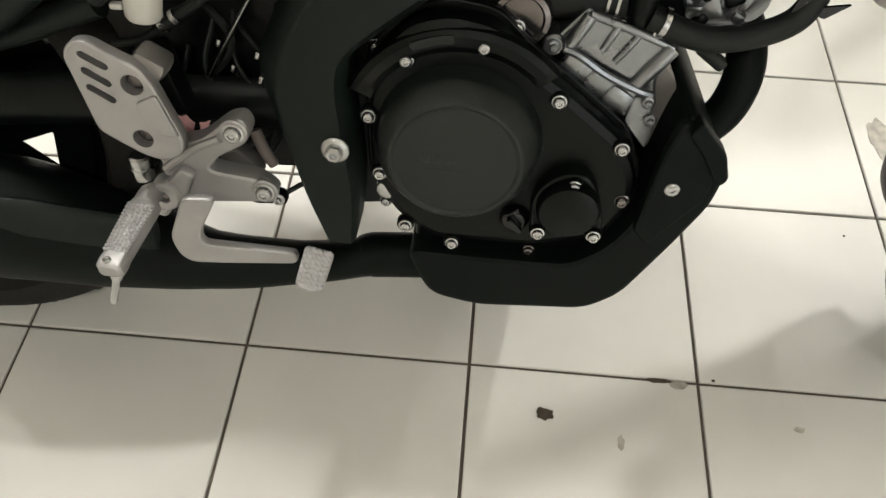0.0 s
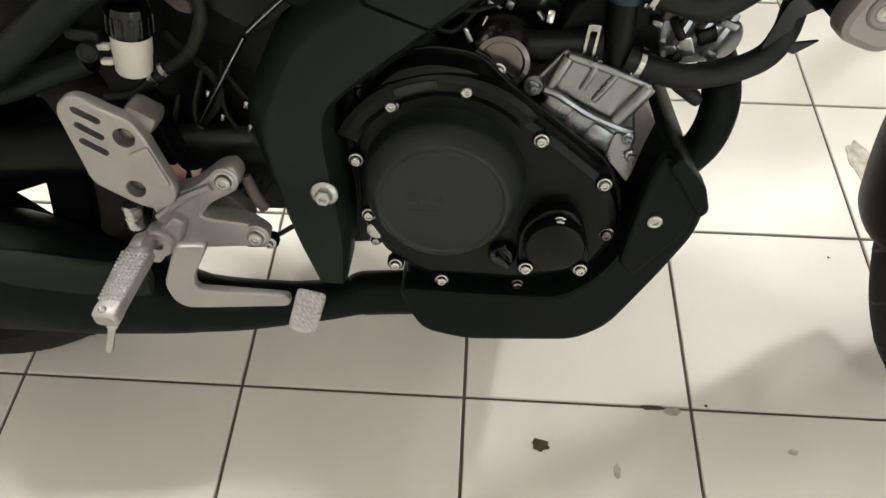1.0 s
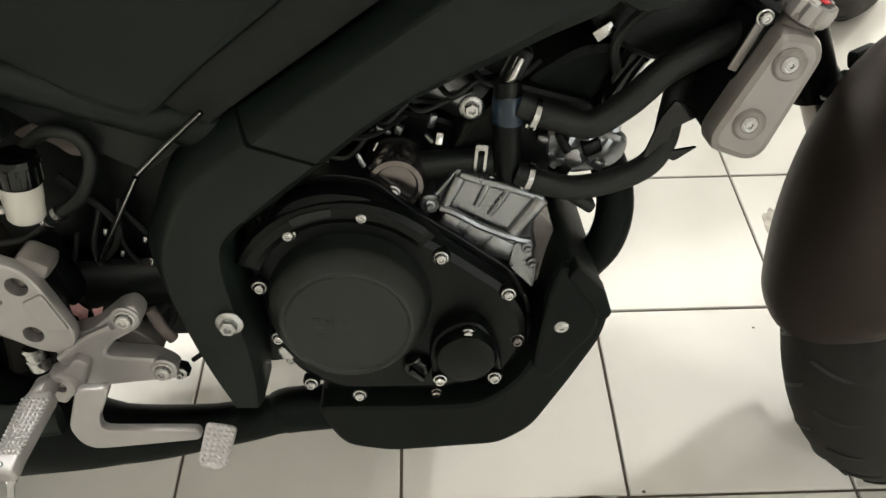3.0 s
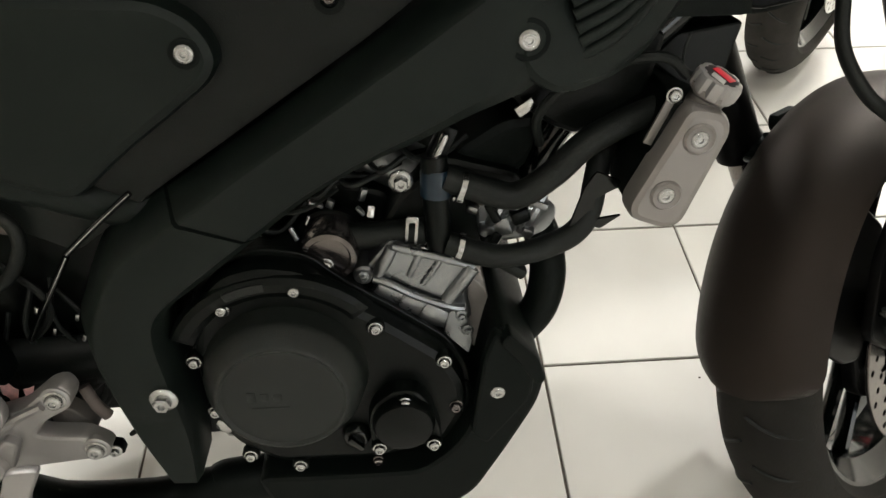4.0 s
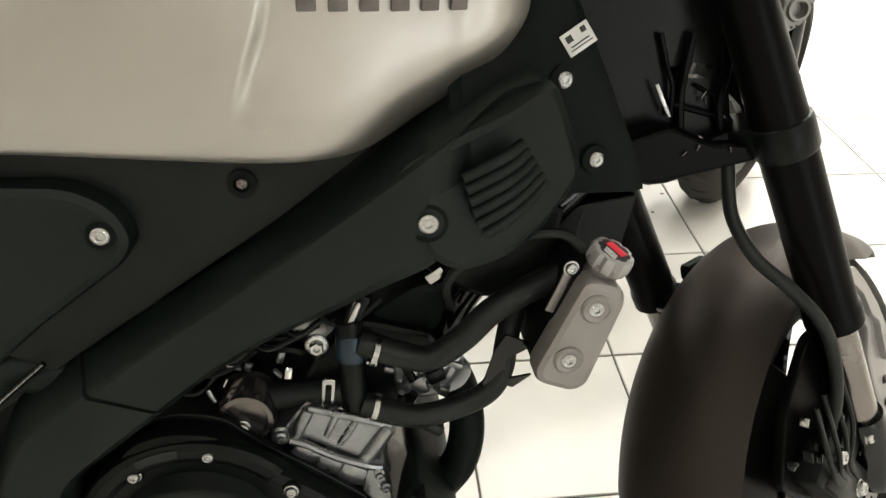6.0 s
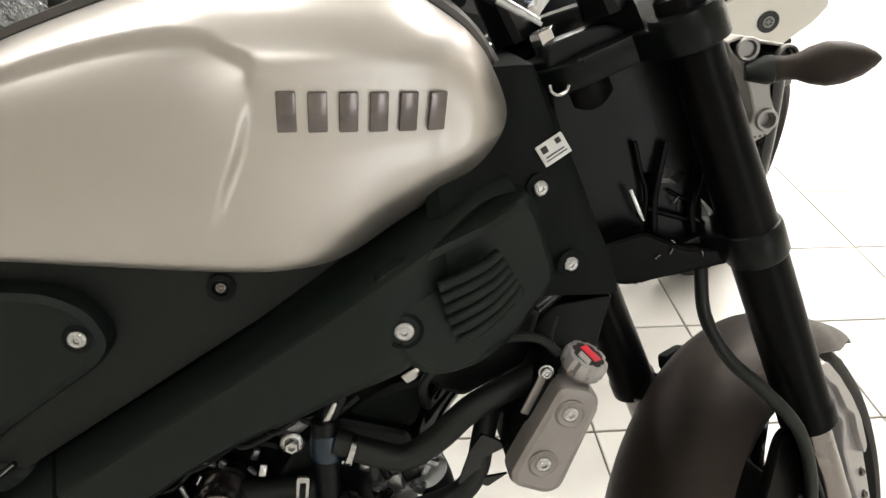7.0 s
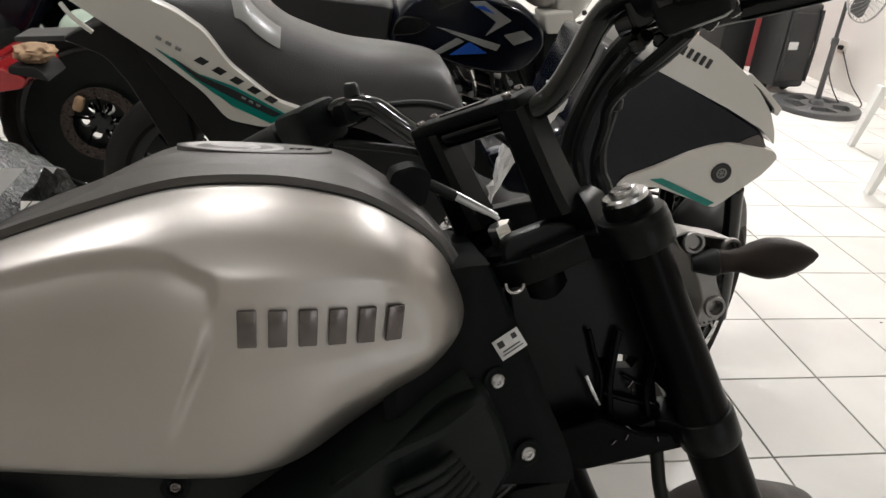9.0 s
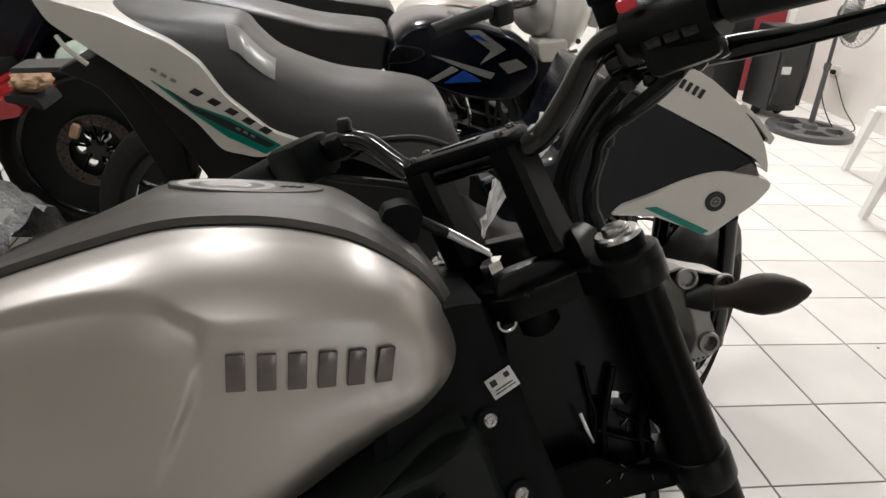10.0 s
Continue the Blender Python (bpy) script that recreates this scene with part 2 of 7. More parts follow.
def slot(x0, z0, x1, z1, r, n=5):
    a = math.atan2(z1 - z0, x1 - x0)
    out = []
    for cx, cz, s in ((x1, z1, -90), (x0, z0, 90)):
        for i in range(n + 1):
            w = a + radians(s + 180 * i / n)
            out.append((cx + r * math.cos(w), cz + r * math.sin(w)))
    return out


def smooth_path(pts, n=6):
    p = [Vector(q) for q in pts]
    p = [p[0] * 2 - p[1]] + p + [p[-1] * 2 - p[-2]]
    out = []
    for i in range(1, len(p) - 2):
        for s in range(n):
            t = s / n
            a, b, c, d = p[i - 1:i + 3]
            out.append(0.5 * ((2 * b) + (c - a) * t + (2 * a - 5 * b + 4 * c - d) * t * t + (3 * b - a - 3 * c + d) * t ** 3))
    return out + [p[-2]]


def tube(pts, radius, sides=12, n=6, bm=None, flat=1.0):
    """A pipe through the points; radius may be one number or one for each point."""
    bm = bm or bmesh.new()
    path = smooth_path(pts, n)
    rad = radius if not isinstance(radius, (int, float)) else [radius] * len(pts)
    rs = []
    for i in range(len(path)):
        u = i / n
        k = min(int(u), len(rad) - 2) if len(rad) > 1 else 0
        rs.append(rad[k] + (rad[min(k + 1, len(rad) - 1)] - rad[k]) * min(1, u - k))
    up = Vector((0, 0, 1))
    tan0 = (path[1] - path[0]).normalized()
    if abs(tan0.z) > 0.9:
        up = Vector((0, 1, 0))
    nrm = (up - tan0 * up.dot(tan0)).normalized()
    loops = []
    for i, p in enumerate(path):
        t = (path[min(i + 1, len(path) - 1)] - path[max(i - 1, 0)]).normalized()
        nrm = (nrm - t * nrm.dot(t)).normalized()
        bn = t.cross(nrm)
        loops.append(ring(bm, [p + rs[i] * (math.cos(2 * math.pi * k / sides) * nrm + flat * math.sin(2 * math.pi * k / sides) * bn) for k in range(sides)]))
    for a, b in zip(loops, loops[1:]):
        bridge(bm, a, b)
    cap(bm, loops[0]), cap(bm, loops[-1])
    return bm


def lathe(profile, m=None, n=32, bm=None, closed=False):
    """Profile of (radius, height) turned round z, then moved by m."""
    bm = bm or bmesh.new()
    m = m or Matrix()
    loops = []
    for r, h in profile:
        loops.append(ring(bm, [m @ Vector((max(r, 1e-5) * math.cos(2 * math.pi * k / n), max(r, 1e-5) * math.sin(2 * math.pi * k / n), h)) for k in range(n)]))
    for a, b in zip(loops, loops[1:]):
        bridge(bm, a, b)
    if closed:
        bridge(bm, loops[-1], loops[0])
    else:
        cap(bm, loops[0]), cap(bm, loops[-1])
    return bm


def towards(p, d, up=(0, 0, 1)):
    """A pose at p whose z axis points along d."""
    return Matrix.Translation(p) @ Vector(d).to_track_quat("Z", "Y").to_matrix().to_4x4()


def block(size, m=None, bev=0.004, bm=None, seg=2):
    """A box with rounded edges."""
    bm = bm or bmesh.new()
    b2 = bmesh.new()
    bmesh.ops.create_cube(b2, size=1)
    bmesh.ops.scale(b2, vec=size, verts=b2.verts)
    if bev:
        bmesh.ops.bevel(b2, geom=b2.edges[:] + b2.verts[:], offset=bev, segments=seg, affect="EDGES", profile=0.5)
    if m is not None:
        b2.transform(m)
    tmp = bpy.data.meshes.new("tmp")
    b2.to_mesh(tmp)
    b2.free()
    bm.from_mesh(tmp)
    bpy.data.meshes.remove(tmp)
    return bm


def loft(sections, bm=None, caps=True, closed=True):
    bm = bm or bmesh.new()
    loops = [ring(bm, s) for s in sections]
    for a, b in zip(loops, loops[1:]):
        k = len(a)
        for i in range(k if closed else k - 1):
            bm.faces.new((a[i], a[(i + 1) % k], b[(i + 1) % k], b[i]))
    if caps and closed:
        cap(bm, loops[0]), cap(bm, loops[-1])
    return bm


def curve(xs, ys):
    """A smooth function through the given values."""
    def f(x):
        if x <= xs[0]:
            return ys[0]
        if x >= xs[-1]:
            return ys[-1]
        i = max(j for j in range(len(xs) - 1) if xs[j] <= x)
        def slope(j):
            if j == 0 or j == len(xs) - 1:
                a, b = (0, 1) if j == 0 else (j - 1, j)
                return (ys[b] - ys[a]) / (xs[b] - xs[a])
            return (ys[j + 1] - ys[j - 1]) / (xs[j + 1] - xs[j - 1])
        h = xs[i + 1] - xs[i]
        t = (x - xs[i]) / h
        return ((1 + 2 * t) * (1 - t) ** 2 * ys[i] + t * (1 - t) ** 2 * h * slope(i) + t * t * (3 - 2 * t) * ys[i + 1] + t * t * (t - 1) * h * slope(i + 1))
    return f


def step(a, b, x):
    t = min(1, max(0, (x - a) / (b - a)))
    return t * t * (3 - 2 * t)


_shared = {}


def shared(key, make, mat):
    if key not in _shared:
        bm = make()
        finish(bm)
        me = bpy.data.meshes.new(key)
        bm.to_mesh(me)
        bm.free()
        me.materials.append(M[mat])
        _shared[key] = me
    return _shared[key]


def flange_bolt():
    bm = lathe([(1.0, 0), (1.0, 0.12), (0.92, 0.22), (0.66, 0.30)], n=18)
    lathe([(0.62, 0.2), (0.62, 0.75), (0.52, 0.86), (0.30, 0.86), (0.28, 0.62)], n=6, bm=bm)
    return bm


def socket_bolt():
    return lathe([(1.25, 0), (1.25, 0.12), (1.0, 0.2), (0.97, 0.66), (0.80, 0.88), (0.62, 0.95), (0.42, 0.92), (0.34, 0.70), (0.05, 0.66)], n=16)


def button_bolt():
    return lathe([(1.0, 0), (1.0, 0.14), (0.90, 0.30), (0.66, 0.40), (0.60, 0.36), (0.50, 0.36), (0.44, 0.42), (0.32, 0.42), (0.28, 0.22), (0.05, 0.20)], n=18)


def bolt(parent, p, r=0.007, d=(0, -1, 0), style="socket", mat="steel"):
    make = dict(socket=socket_bolt, flange=flange_bolt, button=button_bolt)[style]
    ob = new("bolt", shared(style + "_bolt_" + mat, make, mat))
    ob.parent = parent
    q = towards(p, d) @ pose(0, 0, 0, 0, 0, random.uniform(0, 60))
    ob.matrix_local = q @ Matrix.Diagonal((r, r, r, 1))
    return ob


# ---------------------------------------------------------------- the room
TILE = 0.30
R = ROOM
CX, CY, LX, LY = (R["x0"] + R["x1"]) / 2, (R["y0"] + R["y1"]) / 2, R["x1"] - R["x0"], R["y1"] - R["y0"]

floor = part("floor", block((LX + 0.4, LY + 0.4, 0.2), pose(CX, CY, -0.104), 0), "grout")
tagged(floor, "pale beige glazed floor tiles with dark joints", "floor", kind="structure")
ceiling = part("ceiling", block((LX + 0.4, LY + 0.4, 0.15), pose(CX, CY, R["h"] + 0.075), 0), "ceiling")
tagged(ceiling, "plain off-white painted showroom ceiling", "ceiling", kind="structure")
wall_east = part("wall_east", block((0.15, LY, R["h"]), pose(R["x1"] + 0.075, CY, R["h"] / 2), 0), "wall")
tagged(wall_east, "off-white painted showroom wall with a socket", "wall", kind="structure")
wall_north = part("wall_north", block((LX, 0.15, R["h"]), pose(CX, R["y1"] + 0.075, R["h"] / 2), 0), "wall")
tagged(wall_north, "off-white painted rear wall of the showroom", "wall", kind="structure")
wall_west = part("wall_west", block((0.15, LY, R["h"]), pose(R["x0"] - 0.075, CY, R["h"] / 2), 0), "wall")
tagged(wall_west, "off-white painted side wall", "wall", kind="structure")

# the unseen street side: an assumed wide shop opening between two piers, under a lintel
DOOR = (1.7, 3.3, 2.4)
bm = bmesh.new()
block((DOOR[0] - R["x0"], 0.15, R["h"]), pose((DOOR[0] + R["x0"]) / 2, R["y0"] - 0.075, R["h"] / 2), 0, bm)
block((R["x1"] - DOOR[1], 0.15, R["h"]), pose((DOOR[1] + R["x1"]) / 2, R["y0"] - 0.075, R["h"] / 2), 0, bm)
block((DOOR[1] - DOOR[0], 0.15, R["h"] - DOOR[2]), pose((DOOR[0] + DOOR[1]) / 2, R["y0"] - 0.075, (R["h"] + DOOR[2]) / 2), 0, bm)
wall_south = part("wall_south", bm, "wall")
tagged(wall_south, "unseen off-white painted street wall with an assumed wide shop opening", "wall", kind="structure")
ground = part("ground", block((60, 60, 0.2), pose(0, 0, -0.33), 0), "residue")
tagged(ground, "pale concrete ground outside the shop", "ground", kind="structure")

# fill light added in the assumed opening, as daylight that softens front shadows
sky_data = bpy.data.lights.new("assumed_opening_fill", "AREA")
sky_data.shape, sky_data.size, sky_data.size_y, sky_data.energy, sky_data.color = "RECTANGLE", DOOR[1] - DOOR[0], DOOR[2], 25, (1.0, 0.98, 0.94)
sky_lamp = new("assumed_opening_fill", sky_data)
sky_lamp.matrix_world = look(((DOOR[0] + DOOR[1]) / 2, R["y0"] - 0.1, DOOR[2] / 2), ((DOOR[0] + DOOR[1]) / 2, 0, DOOR[2] / 2))


def ceiling_lamp(x, y, power):
    thing = empty("ceiling_lamp", pose(x, y, R["h"]), "unseen round white ceiling lamp, place assumed", "lamp", "ceiling lamps")
    part("housing", lathe([(0.14, 0), (0.14, -0.03), (0.127, -0.05), (0.122, -0.05)], n=28), "white_plastic", thing)
    part("diffuser", lathe([(0.120, -0.048), (0.114, -0.066), (0.08, -0.078), (0.02, -0.082)], n=28), "lamp", thing, "glowing white diffuser")
    d = bpy.data.lights.new("ceiling_light", "AREA")
    d.shape, d.size, d.energy, d.color = "DISK", 0.24, power, (1.0, 0.965, 0.915)
    ob = new("ceiling_light", d)
    ob.matrix_world = pose(x, y, R["h"] - 0.09)


for (lx, ly), lp in zip(LAMPS, LAMP_POWER):
    ceiling_lamp(lx, ly, lp)


# ---------------------------------------------------------------- the motorcycle
# Bike space: x ahead, y to its left, z up, on a ground line; it leans to its left on the side stand.
LEAN = 14.0
BIKE = pose(0, 0.10, 0, -LEAN, 0, 0)
bike = empty("motorcycle", BIKE, "retro roadster motorcycle with silver tank, leaning on its side stand", "motorcycle")

# steering, turned to the left
def steering(turn, rake, x, z):
    """The space of the steered parts: x ahead, y left, z up along the stem."""
    d, k = radians(turn), radians(rake)
    u = Vector((-math.sin(k), 0, math.cos(k)))
    f = Vector((math.cos(k), 0, math.sin(k))) * math.cos(d) + Vector((0, 1, 0)) * math.sin(d)
    l = u.cross(f)
    return Matrix(((f.x, l.x, u.x, x), (f.y, l.y, u.y, 0.0), (f.z, l.z, u.z, z), (0, 0, 0, 1)))


FORK = steering(38.5, 25.4, 0.048, 0.884)
BARS = steering(43.7, 26.0, 0.034, 0.880)
_u = Vector(BARS.col[2][:3])
OFF, HALF = 0.026, 0.107


def fork_space(bm):
    bm.transform(FORK)
    return bm


def bar_space(bm):
    bm.transform(BARS)
    return bm


# ---- frame
def spar_sections(stations, proud=0.0, side=1):
    tops = smooth_path([(a[0], a[1], 0) for a in stations], 4)
    mids = smooth_path([(a[2], a[3], 0) for a in stations], 4)
    lows = smooth_path([(a[4], a[5], 0) for a in stations], 4)
    out = []
    for t, k, l in zip(tops, mids, lows):
        w = 0.165 - 0.055 * step(-0.12, -0.03, t.x)
        c = (t + k + l) / 3
        t, k, l = (c + (v - c) * (1 + proud * 6) for v in (t, k, l))
        h = l + (k - l) * 0.14
        out.append([Vector((x, side * -y, z)) for x, y, z in (
            (t.x, w - 0.090, t.y - 0.008), (t.x, w - 0.060, t.y - 0.008), (t.x * 0.85 + k.x * 0.15, w - 0.050 + proud, t.y * 0.85 + k.y * 0.15 - 0.006),
            (t.x * 0.15 + k.x * 0.85, w - 0.003 + proud, t.y * 0.15 + k.y * 0.85), (k.x, w + proud, k.y),
            (h.x, w - 0.002 + proud, h.y), (l.x, w - 0.012, l.y), (l.x, w - 0.06, l.y))])
    return out


UPPER = [(-0.03, 0.805, -0.015, 0.775, -0.03, 0.675), (-0.075, 0.785, -0.060, 0.765, -0.08, 0.645), (-0.146, 0.729, -0.132, 0.714, -0.147, 0.618),
         (-0.214, 0.682, -0.198, 0.667, -0.193, 0.596), (-0.286, 0.634, -0.268, 0.620, -0.239, 0.576), (-0.351, 0.592, -0.333, 0.577, -0.288, 0.548),
         (-0.415, 0.553, -0.392, 0.535, -0.335, 0.512)]
LOWER = [(-0.417, 0.552, -0.395, 0.533, -0.337, 0.511), (-0.473, 0.514, -0.448, 0.493, -0.390, 0.470), (-0.510, 0.447, -0.478, 0.445, -0.424, 0.442),
         (-0.524, 0.412, -0.488, 0.410, -0.432, 0.415), (-0.517, 0.366, -0.485, 0.367, -0.430, 0.372), (-0.492, 0.290, -0.472, 0.296, -0.424, 0.298),
         (-0.466, 0.226, -0.455, 0.236, -0.430, 0.232)]
for side in (1, -1):
    part("frame_spar", loft(spar_sections(UPPER, 0, side)), "spar", bike, "matte black frame spar")
    low = part("pivot_cover", loft(spar_sections(LOWER, 0.0015, side)), "spar", bike, "matte black pivot cover")
    if side == 1:
        bolt(low, (-0.442, -0.166, 0.350), 0.0135, style="flange")

# head gusset and steering head tube
def gusset(x, z):
    return 0.135 - 0.050 * step(-0.09, 0.0, x) - 0.012 * step(0.76, 0.84, z)


gl = curve([0.645, 0.66, 0.70, 0.74, 0.80, 0.84, 0.873], [-0.045, -0.065, -0.088, -0.09, -0.09, -0.062, -0.036])
gr = curve([0.645, 0.66, 0.70, 0.745, 0.80, 0.84, 0.873], [0.080, 0.093, 0.083, 0.062, 0.038, 0.020, 0.002])
secs = []
for i in range(25):
    z = 0.668 + 0.205 * i / 24
    xs = [gl(z) + (gr(z) - gl(z)) * k / 14 for k in range(15)]
    secs.append([Vector((x, -gusset(x, z) + (0.006 if k in (0, 14) else 0), z)) for k, x in enumerate(xs)] + [Vector((x, gusset(x, z), z)) for x in xs[::-1]])
bm = loft(secs)
head = part("head_gusset", bm, "black", bike, "black steering head of the frame")
bm = lathe([(0.033, -0.02), (0.036, -0.025), (0.036, -0.05), (0.030, -0.06), (0.030, -0.20), (0.036, -0.21), (0.036, -0.24)], FORK)
part("head_tube", bm, "fork", bike)
bolt(head, (0.011, -0.085, 0.770), 0.0078, (0.25, -1, 0), "button")
bolt(head, (0.043, -0.088, 0.700), 0.0078, (0.25, -1, 0), "button")
for p in ((0.011, -0.083, 0.770), (0.043, -0.086, 0.700)):
    part("bolt_boss", lathe([(0.0135, 0), (0.0135, 0.0015), (0.0115, 0.0022)], towards(p, (0.25, -1, 0)), n=24), "black", head)
part("head_lower_plate", prism(rnd([(0.016, 0.623), (0.038, 0.647), (0.096, 0.657), (0.088, 0.619), (0.083, 0.591), (0.054, 0.596)], 0.006), -0.02, -0.062, 0.004), "engine", head)
# maker's plate with unreadable print
plate_m = towards((0.0215, -0.0800, 0.8030), (0.02, -1, 0.12)) @ pose(0, 0, 0, 0, 0, 33)
lab = part("maker_label", block((0.0265, 0.020, 0.0012), plate_m, 0.0004), "label", head, "silver label with dark print")
for dx, dy, w, h in ((-0.007, 0.004, 0.006, 0.006), (0.007, 0.005, 0.005, 0.005), (0.0, -0.003, 0.018, 0.0012), (0.0, -0.006, 0.021, 0.001)):
    part("print_bar", block((w, h, 0.0006), plate_m @ Matrix.Translation((dx, dy, 0.0008)), 0.0002), "ink", lab)
part("lock_tab", block((0.0095, 0.003, 0.022), pose(0.0005, -0.0695, 0.858, 0, -22, 0), 0.0008), "label", head, "pale metal tab")
part("cable_hook", tube([(0.0240 + 0.0080 * math.cos(radians(w)), -0.0745, 0.8565 + 0.0080 * math.sin(radians(w))) for w in range(175, 366, 19)], 0.0016, 8, 2), "steel", head, "bright wire hook")

# front cowl with louvres on the spar
def cowl_plane(x, y, z):
    return (x, y + 0.075 * step(-0.06, 0.05, x) * (1 if y < 0 else 0) - 0.0, z)


cowl = part("air_cowl", prism(rnd([(-0.140, 0.712), (-0.128, 0.728), (-0.037, 0.770), (-0.006, 0.778), (0.010, 0.748), (0.031, 0.692), (0.022, 0.678), (-0.014, 0.652), (-0.052, 0.640), (-0.075, 0.632), (-0.094, 0.632), (-0.118, 0.650), (-0.126, 0.684)], 0.014),
            -0.12, -0.163, 0.010, plane=cowl_plane), "spar", bike, "black cowl with slanting louvres")
LV = [Vector(p) for p in ((-0.085, 0.714), (-0.069, 0.659), (-0.038, 0.737), (-0.010, 0.692))]
for i in range(6):
    t = (i + 0.3) / 5.6
    a, b = LV[0].lerp(LV[1], t), LV[2].lerp(LV[3], t)
    part("louvre", tube([(v.x, cowl_plane(v.x, y0, v.y)[1], v.y) for v, y0 in ((a, -0.1585), ((a * 3 + b) / 4, -0.1592), ((a + b) / 2, -0.1592), ((a + b * 3) / 4, -0.1590), (b, -0.1575))], 0.0050, 10, 3), "spar", cowl)
part("bolt_boss", lathe([(0.0185, 0), (0.0180, 0.003), (0.016, 0.0052), (0.0125, 0.0052), (0.0115, 0.002)], towards((-0.112, -0.158, 0.676), (0, -1, 0)), n=24), "black", cowl)
bolt(cowl, (-0.112, -0.163, 0.676), 0.0085, style="button")

# side panels under the tank
base = part("side_base_panel", prism(rnd([(-0.70, 0.745), (-0.44, 0.745), (-0.16, 0.738), (-0.13, 0.745), (-0.23, 0.67), (-0.419, 0.545), (-0.50, 0.488), (-0.56, 0.52), (-0.70, 0.62)], 0.01), -0.07, -0.120, 0.004), "recess", bike, "black inner side panel")
side_panel = part("side_panel", prism(rnd([(-0.70, 0.722), (-0.47, 0.713), (-0.385, 0.709), (-0.355, 0.692), (-0.342, 0.664), (-0.352, 0.643), (-0.429, 0.588), (-0.480, 0.545), (-0.53, 0.563), (-0.62, 0.615), (-0.70, 0.655)], 0.018, 5), -0.12, -0.142, 0.009), "spar", bike, "matte black side panel")
part("bolt_boss", lathe([(0.012, 0), (0.012, 0.0015), (0.010, 0.002)], towards((-0.367, -0.1415, 0.668), (0, -1, 0)), n=20), "black", side_panel)
bolt(side_panel, (-0.367, -0.1425, 0.668), 0.008, style="button")
part("bolt_boss", lathe([(0.012, 0), (0.012, 0.003), (0.007, 0.003), (0.006, 0.001)], towards((-0.258, -0.120, 0.700), (0, -1, 0)), n=20), "black", base)
bolt(base, (-0.258, -0.122, 0.700), 0.005, style="button", mat="darkchrome")

# rear frame tubes and plates
part("subframe_tube", tube([(-0.395, -0.096, 0.500), (-0.47, -0.108, 0.533), (-0.54, -0.124, 0.565), (-0.62, -0.145, 0.605), (-0.72, -0.15, 0.65)], [0.024, 0.021, 0.018, 0.015, 0.014], 14), "spar", bike, "black rear frame tube")
for pts in ([(-0.436, -0.135, 0.551), (-0.4737, -0.136, 0.520), (-0.503, -0.134, 0.494)], [(-0.511, -0.120, 0.483), (-0.536, -0.121, 0.4443), (-0.553, -0.121, 0.418), (-0.569, -0.119, 0.392)]):
    lip = part("frame_edge", tube(pts, 0.0028, 10), "gloss", bike, "black frame lip with an added glint line")
    # Thin steel tube stands for the highlight along the gloss lip.
    part("edge_glint", tube([(x + 0.0004, y - 0.0024, z + 0.0004) for x, y, z in pts], 0.0006, 8), "steel", lip, "steel line standing for the lip's glint")
part("footrest_stay", tube([(-0.602, -0.150, 0.554), (-0.6593, -0.150, 0.513), (-0.7073, -0.150, 0.476), (-0.80, -0.145, 0.41)], [0.017, 0.016, 0.016, 0.016], 14), "spar", bike, "black rear footrest stay")
part("link_arm", tube([(-0.655, -0.125, 0.459), (-0.697, -0.125, 0.443), (-0.736, -0.125, 0.4276), (-0.82, -0.12, 0.40)], 0.013, 12), "spar", bike, "black link arm")
part("rear_frame_plate", prism(rnd([(-0.40, 0.56), (-0.55, 0.60), (-1.02, 0.68), (-1.04, 0.50), (-0.86, 0.41), (-0.74, 0.40), (-0.66, 0.33), (-0.57, 0.265), (-0.50, 0.265), (-0.43, 0.29)], 0.02), -0.02, -0.085, 0.006), "engine", bike, "black rear frame plate")
bolt(bike, (-0.596, -0.160, 0.56), 0.010, style="button")

part("chain_side_guard", prism(rnd([(-0.60, 0.44), (-0.75, 0.46), (-1.06, 0.52), (-1.06, 0.20), (-0.86, 0.17), (-0.70, 0.19), (-0.58, 0.24)], 0.02), -0.066, -0.072, 0.002, holes=[rnd([(-0.826, 0.262), (-0.780, 0.280), (-0.788, 0.228)], 0.003)]), "engine", bike, "black swing arm inner guard")
# swing arm
bm = tube([(-0.44, -0.10, 0.352), (-0.62, -0.115, 0.358), (-0.80, -0.125, 0.350), (-0.97, -0.13, 0.330)], [0.030, 0.030, 0.029, 0.026], 10, 4, flat=0.55)
arm = part("swing_arm", bm, "engine", bike, "black swing arm")
part("arm_brace", tube([(-0.52, -0.10, 0.35), (-0.66, -0.10, 0.24), (-0.80, -0.10, 0.19), (-0.96, -0.12, 0.25)], 0.022, 10, 4), "engine", arm)
bm = tube([(-0.44, 0.10, 0.345), (-0.62, 0.115, 0.34), (-0.97, 0.13, 0.314)], [0.032, 0.034, 0.024], 10, 4, flat=0.55)
part("swing_arm", bm, "engine", bike)

# ---- wheels
def tyre_profile(r, w, n=18):
    out = []
    for i in range(n + 1):
        a = math.pi * i / n
        out.append((r - 0.062 + 0.062 * math.sin(a) ** 0.8, -w / 2 * math.cos(a) * (1 - 0.12 * math.sin(a) ** 4)))
    return [(r - 0.075, -w / 2 * 0.78)] + out + [(r - 0.075, w / 2 * 0.78)]


